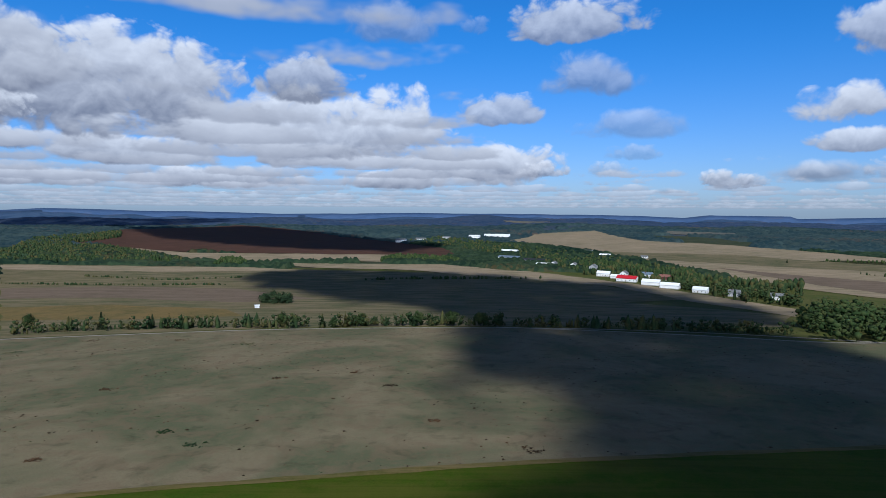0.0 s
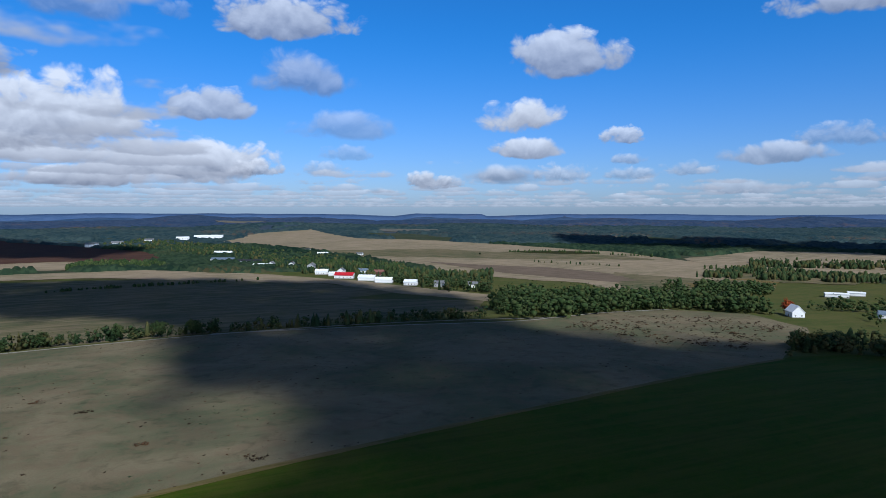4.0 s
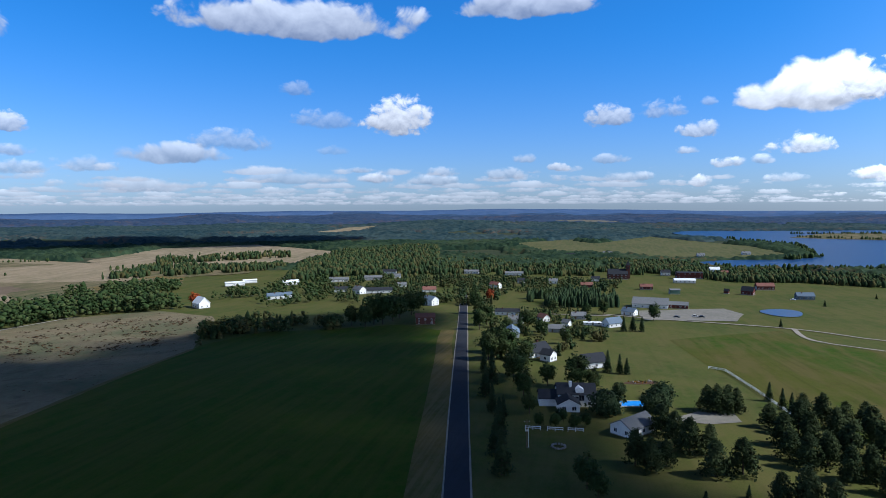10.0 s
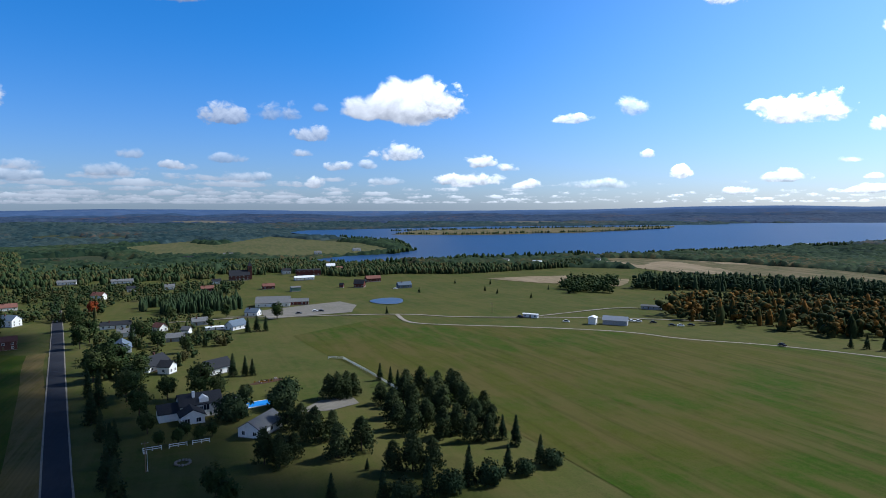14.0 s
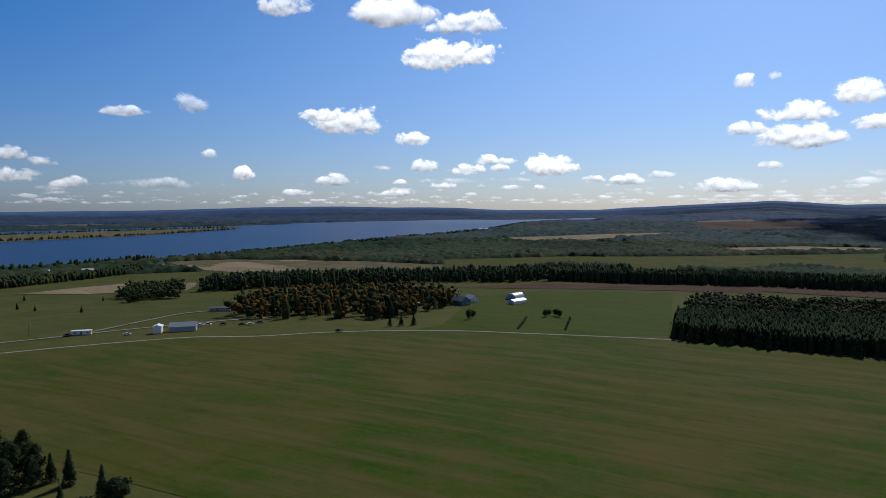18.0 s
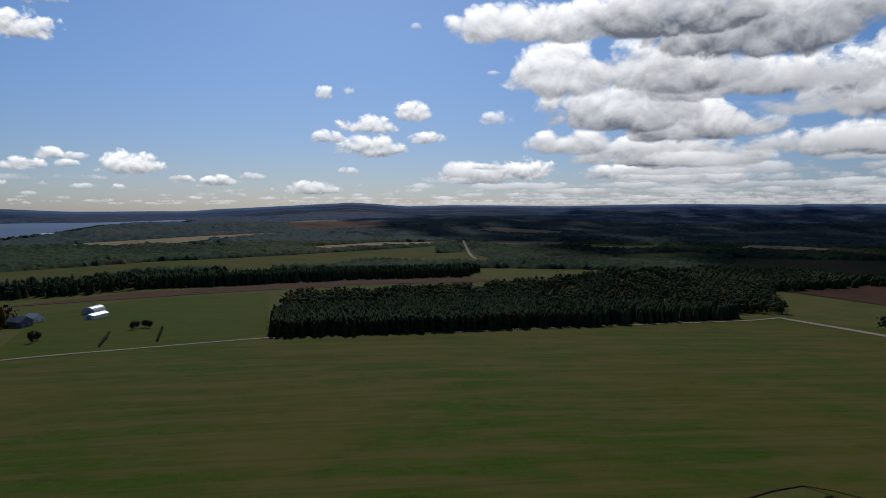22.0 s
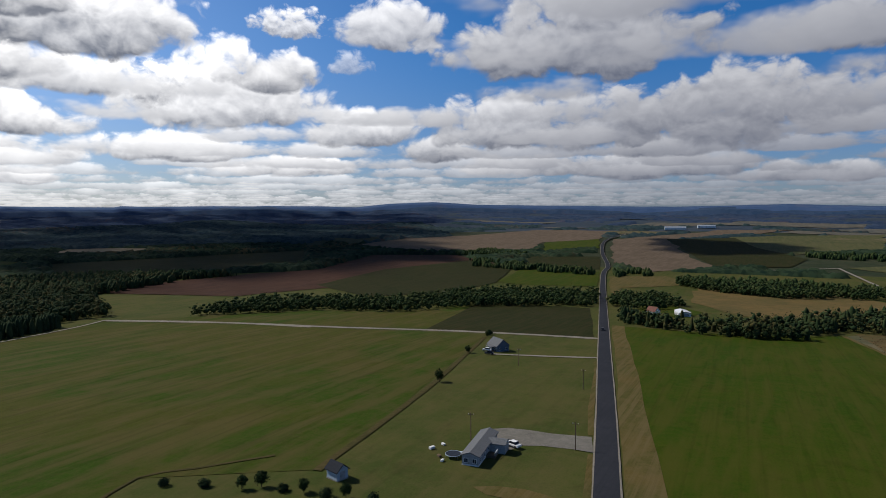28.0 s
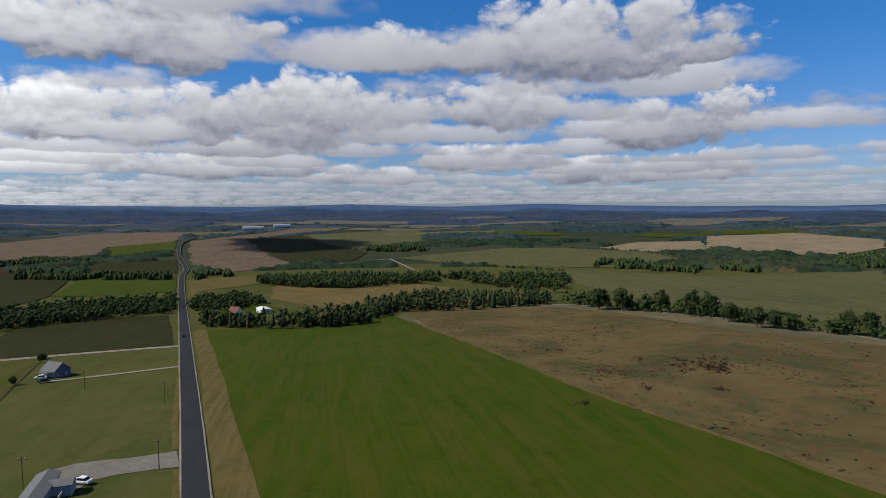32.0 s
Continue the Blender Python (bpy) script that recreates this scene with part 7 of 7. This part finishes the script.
tree("spruce", 576.8, -276.4, 5.4)
tree("spruce", 603.1, -274.4, 6.2)
tree("spruce", 592.1, -345.5, 5.1)
tree("spruce", 663.8, -308.8, 6.2)
tree("spruce", 688.2, -273.8, 5.5)
tree("spruce", 615.2, -204.3, 6.1)
tree("round", -350.9, -148.4, 3.6)
tree("round", -161.0, 583.7, 12.5)
tree("round", -150.3, 583.3, 11.3)
tree("round", -169.2, 584.0, 10.3)
tree("maple", -75.4, 419.2, 6.4)
tree("maple", -288.5, 426.2, 11.6)
tree("maple", -110.4, 420.6, 10.7)
tree("maple", -102.6, 420.2, 9.8)
tree("maple", -56.9, 424.7, 9.7)
tree("maple", -18.0, 428.0, 10.5)
tree("maple", 5.5, 426.1, 12.1)
tree("maple", 25.1, 427.3, 11.3)
tree("spruce", -234.9, 421.6, 12.7)
tree("spruce", -203.2, 428.6, 9.8)
tree("spruce", -190.8, 427.2, 8.8)
tree("spruce", 581.0, 1052.7, 7.8)
tree("maple", -466.7, 231.8, 19.6)
tree("maple", -476.6, 216.7, 19.7)
tree("maple", -452.3, 258.5, 17.6)
tree("maple", -433.2, 273.6, 19.3)
tree("maple", -419.5, 279.0, 18.9)
tree("maple", -395.1, 278.4, 15.5)
tree("maple", -367.7, 280.2, 14.8)
tree("maple", -362.1, 288.5, 13.9)
tree("maple", -354.5, 292.9, 13.0)
tree("maple", -336.9, 320.9, 15.8)
tree("maple", -330.0, 330.7, 15.8)
cloud_shape(900, [(10, 327), (29.6, 238.1), (41.4, 198.6), (43.3, 170.4), (28.1, 143.7), (27.6, 123.3), (11.8, 135.4), (131.0, -54.7), (157.1, -41.4), (182.9, -18.3), (206.0, 1.8), (250.4, 32.3), (319, 72), (477, 94), (470, 146), (308, 220), (258.2, 242.8), (236.4, 277.2), (209, 333), (286, 509), (269, 648), (204, 736), (84, 813), (-69, 874), (-184, 890), (-264, 834), (-226, 714), (-130, 628), (-33, 546), (38, 437)])
cloud_shape(900, [(-1241, -1223), (-1287, -901), (-1160, -602), (-955, -517), (-806, -797)])
cloud_shape(900, [(-1601, -247), (-1519, 0), (-1405, 50), (-1290, 0), (-1221, -110), (-1277, -197)])
cloud_shape(900, [(1039, 1414), (1303, 1026), (1465, 657), (1433, 500), (1264, 567), (1095, 862), (894, 1128)])
cloud_shape(900, [(-972, 1919), (-673, 2075), (-379, 1836), (-8, 1352), (-98, 1238), (-367, 1313), (-668, 1506)])

def bank(h, step, polar):
    """A cloud bank shading the land between bearings and distances."""
    cloud_shape(h, [(-math.sin(radians(a)) * r, math.cos(radians(a)) * r) for a, r in polar], step)


bank(3000, 120, [(-180, 1900), (-190, 1500), (-205, 1050), (-222, 900), (-236, 1150), (-241, 2000), (-243, 3400), (-236, 4700), (-216, 4700), (-196, 4700), (-184, 4300), (-178, 3200)])
bank(2600, 100, [(19, 2700), (28, 2300), (37, 2300), (40, 4500), (30, 4600), (20, 4300)])
for how, *args in PLANTED:
    how(*args)
material("weed", leaf((0.030, 0.021, 0.013), (0.050, 0.032, 0.019), (0.095, 0.055, 0.030)), 0.95)
rough_patch = [[(220, 337), (339, 383), (448, 351), (420, 295), (301, 236), (247, 279)], [(-267, 160), (-277, 195), (-241, 170), (-244, 148)]]
for n, patch in enumerate(rough_patch):
    weeds(patch, (520, 90)[n], "dark reddish-brown weed clumps on the fallow field", "weed", 1.4, 5.0, 30 + n)
FALLOW = next(p for b, p in OPEN)
weeds(FALLOW, 2600, "low clumps of dry brown weeds on the fallow field", "weed", 0.6, 2.0, 11)
weeds(FALLOW, 1400, "low olive weed tufts on the fallow field", "leaf_mixed", 0.5, 1.5, 12)
weeds(NAMED["heath"], 1300, "dark weed clumps on the reddish fallow slope", "weed", 0.7, 2.4, 51)
weeds(NAMED["heath"], 900, "olive shrubs on the reddish fallow slope", "leaf_mixed", 0.8, 2.2, 52)
material("straw", leaf((0.060, 0.056, 0.026), (0.110, 0.092, 0.048), (0.175, 0.140, 0.080)), 0.95)
rng = np.random.default_rng(90)
x0, y0, x1, y1 = box_of(FALLOW)
spots = []
while len(spots) < 17000:
    r, a = 60 + 380 * rng.uniform(0, 1) ** 0.8, rng.uniform(0, 6.283)
    x, y = -math.sin(a) * r, math.cos(a) * r
    if x0 < x < x1 and y0 < y < y1 and inside(x, y, FALLOW):
        s = rng.uniform(0.5, 1.3) * (0.6 + r / 300)
        spots.append((x, y, s * 0.7, s * rng.uniform(0.8, 1.4), "tuft"))
stand("dry_grass", spots, MATS["straw"], "tufts of dry straw-coloured grass on the fallow field", "grass")
TUFTS = [(-72, 176, 5), (-112, 166, 3), (-3, 200, 2.5), (25, 173, 4), (-113, 350, 7), (-158, 368, 7), (-71, 261, 4), (-214, 372, 8), (-237, 336, 6), (-22, 248, 3), (-40, 272, 3), (-135, 244, 4), (-87, 189, 3), (-203, 87, 5), (-220, 120, 4), (-214, 147, 4), (-170, 116, 6), (-255, 166, 12), (-271, 166, 9), (-300, 117, 8), (-294, 131, 8), (-252, 117, 5), (-432, 152, 9), (-276, 146, 5)]
for i, (x, y, wide) in enumerate(TUFTS):
    rng = np.random.default_rng(70 + i)
    spots = []
    for _ in range(30):
        s = rng.uniform(0.8, 2.4)
        spots.append((x + rng.normal(0, 0.45) * wide, y + rng.normal(0, 0.3) * wide, s * 0.5, s * rng.uniform(1, 2), "weed"))
    stand("weed_patch", spots, MATS["weed" if i % 4 else "leaf_mixed"], "dark patch of tall dry weeds", "weeds")
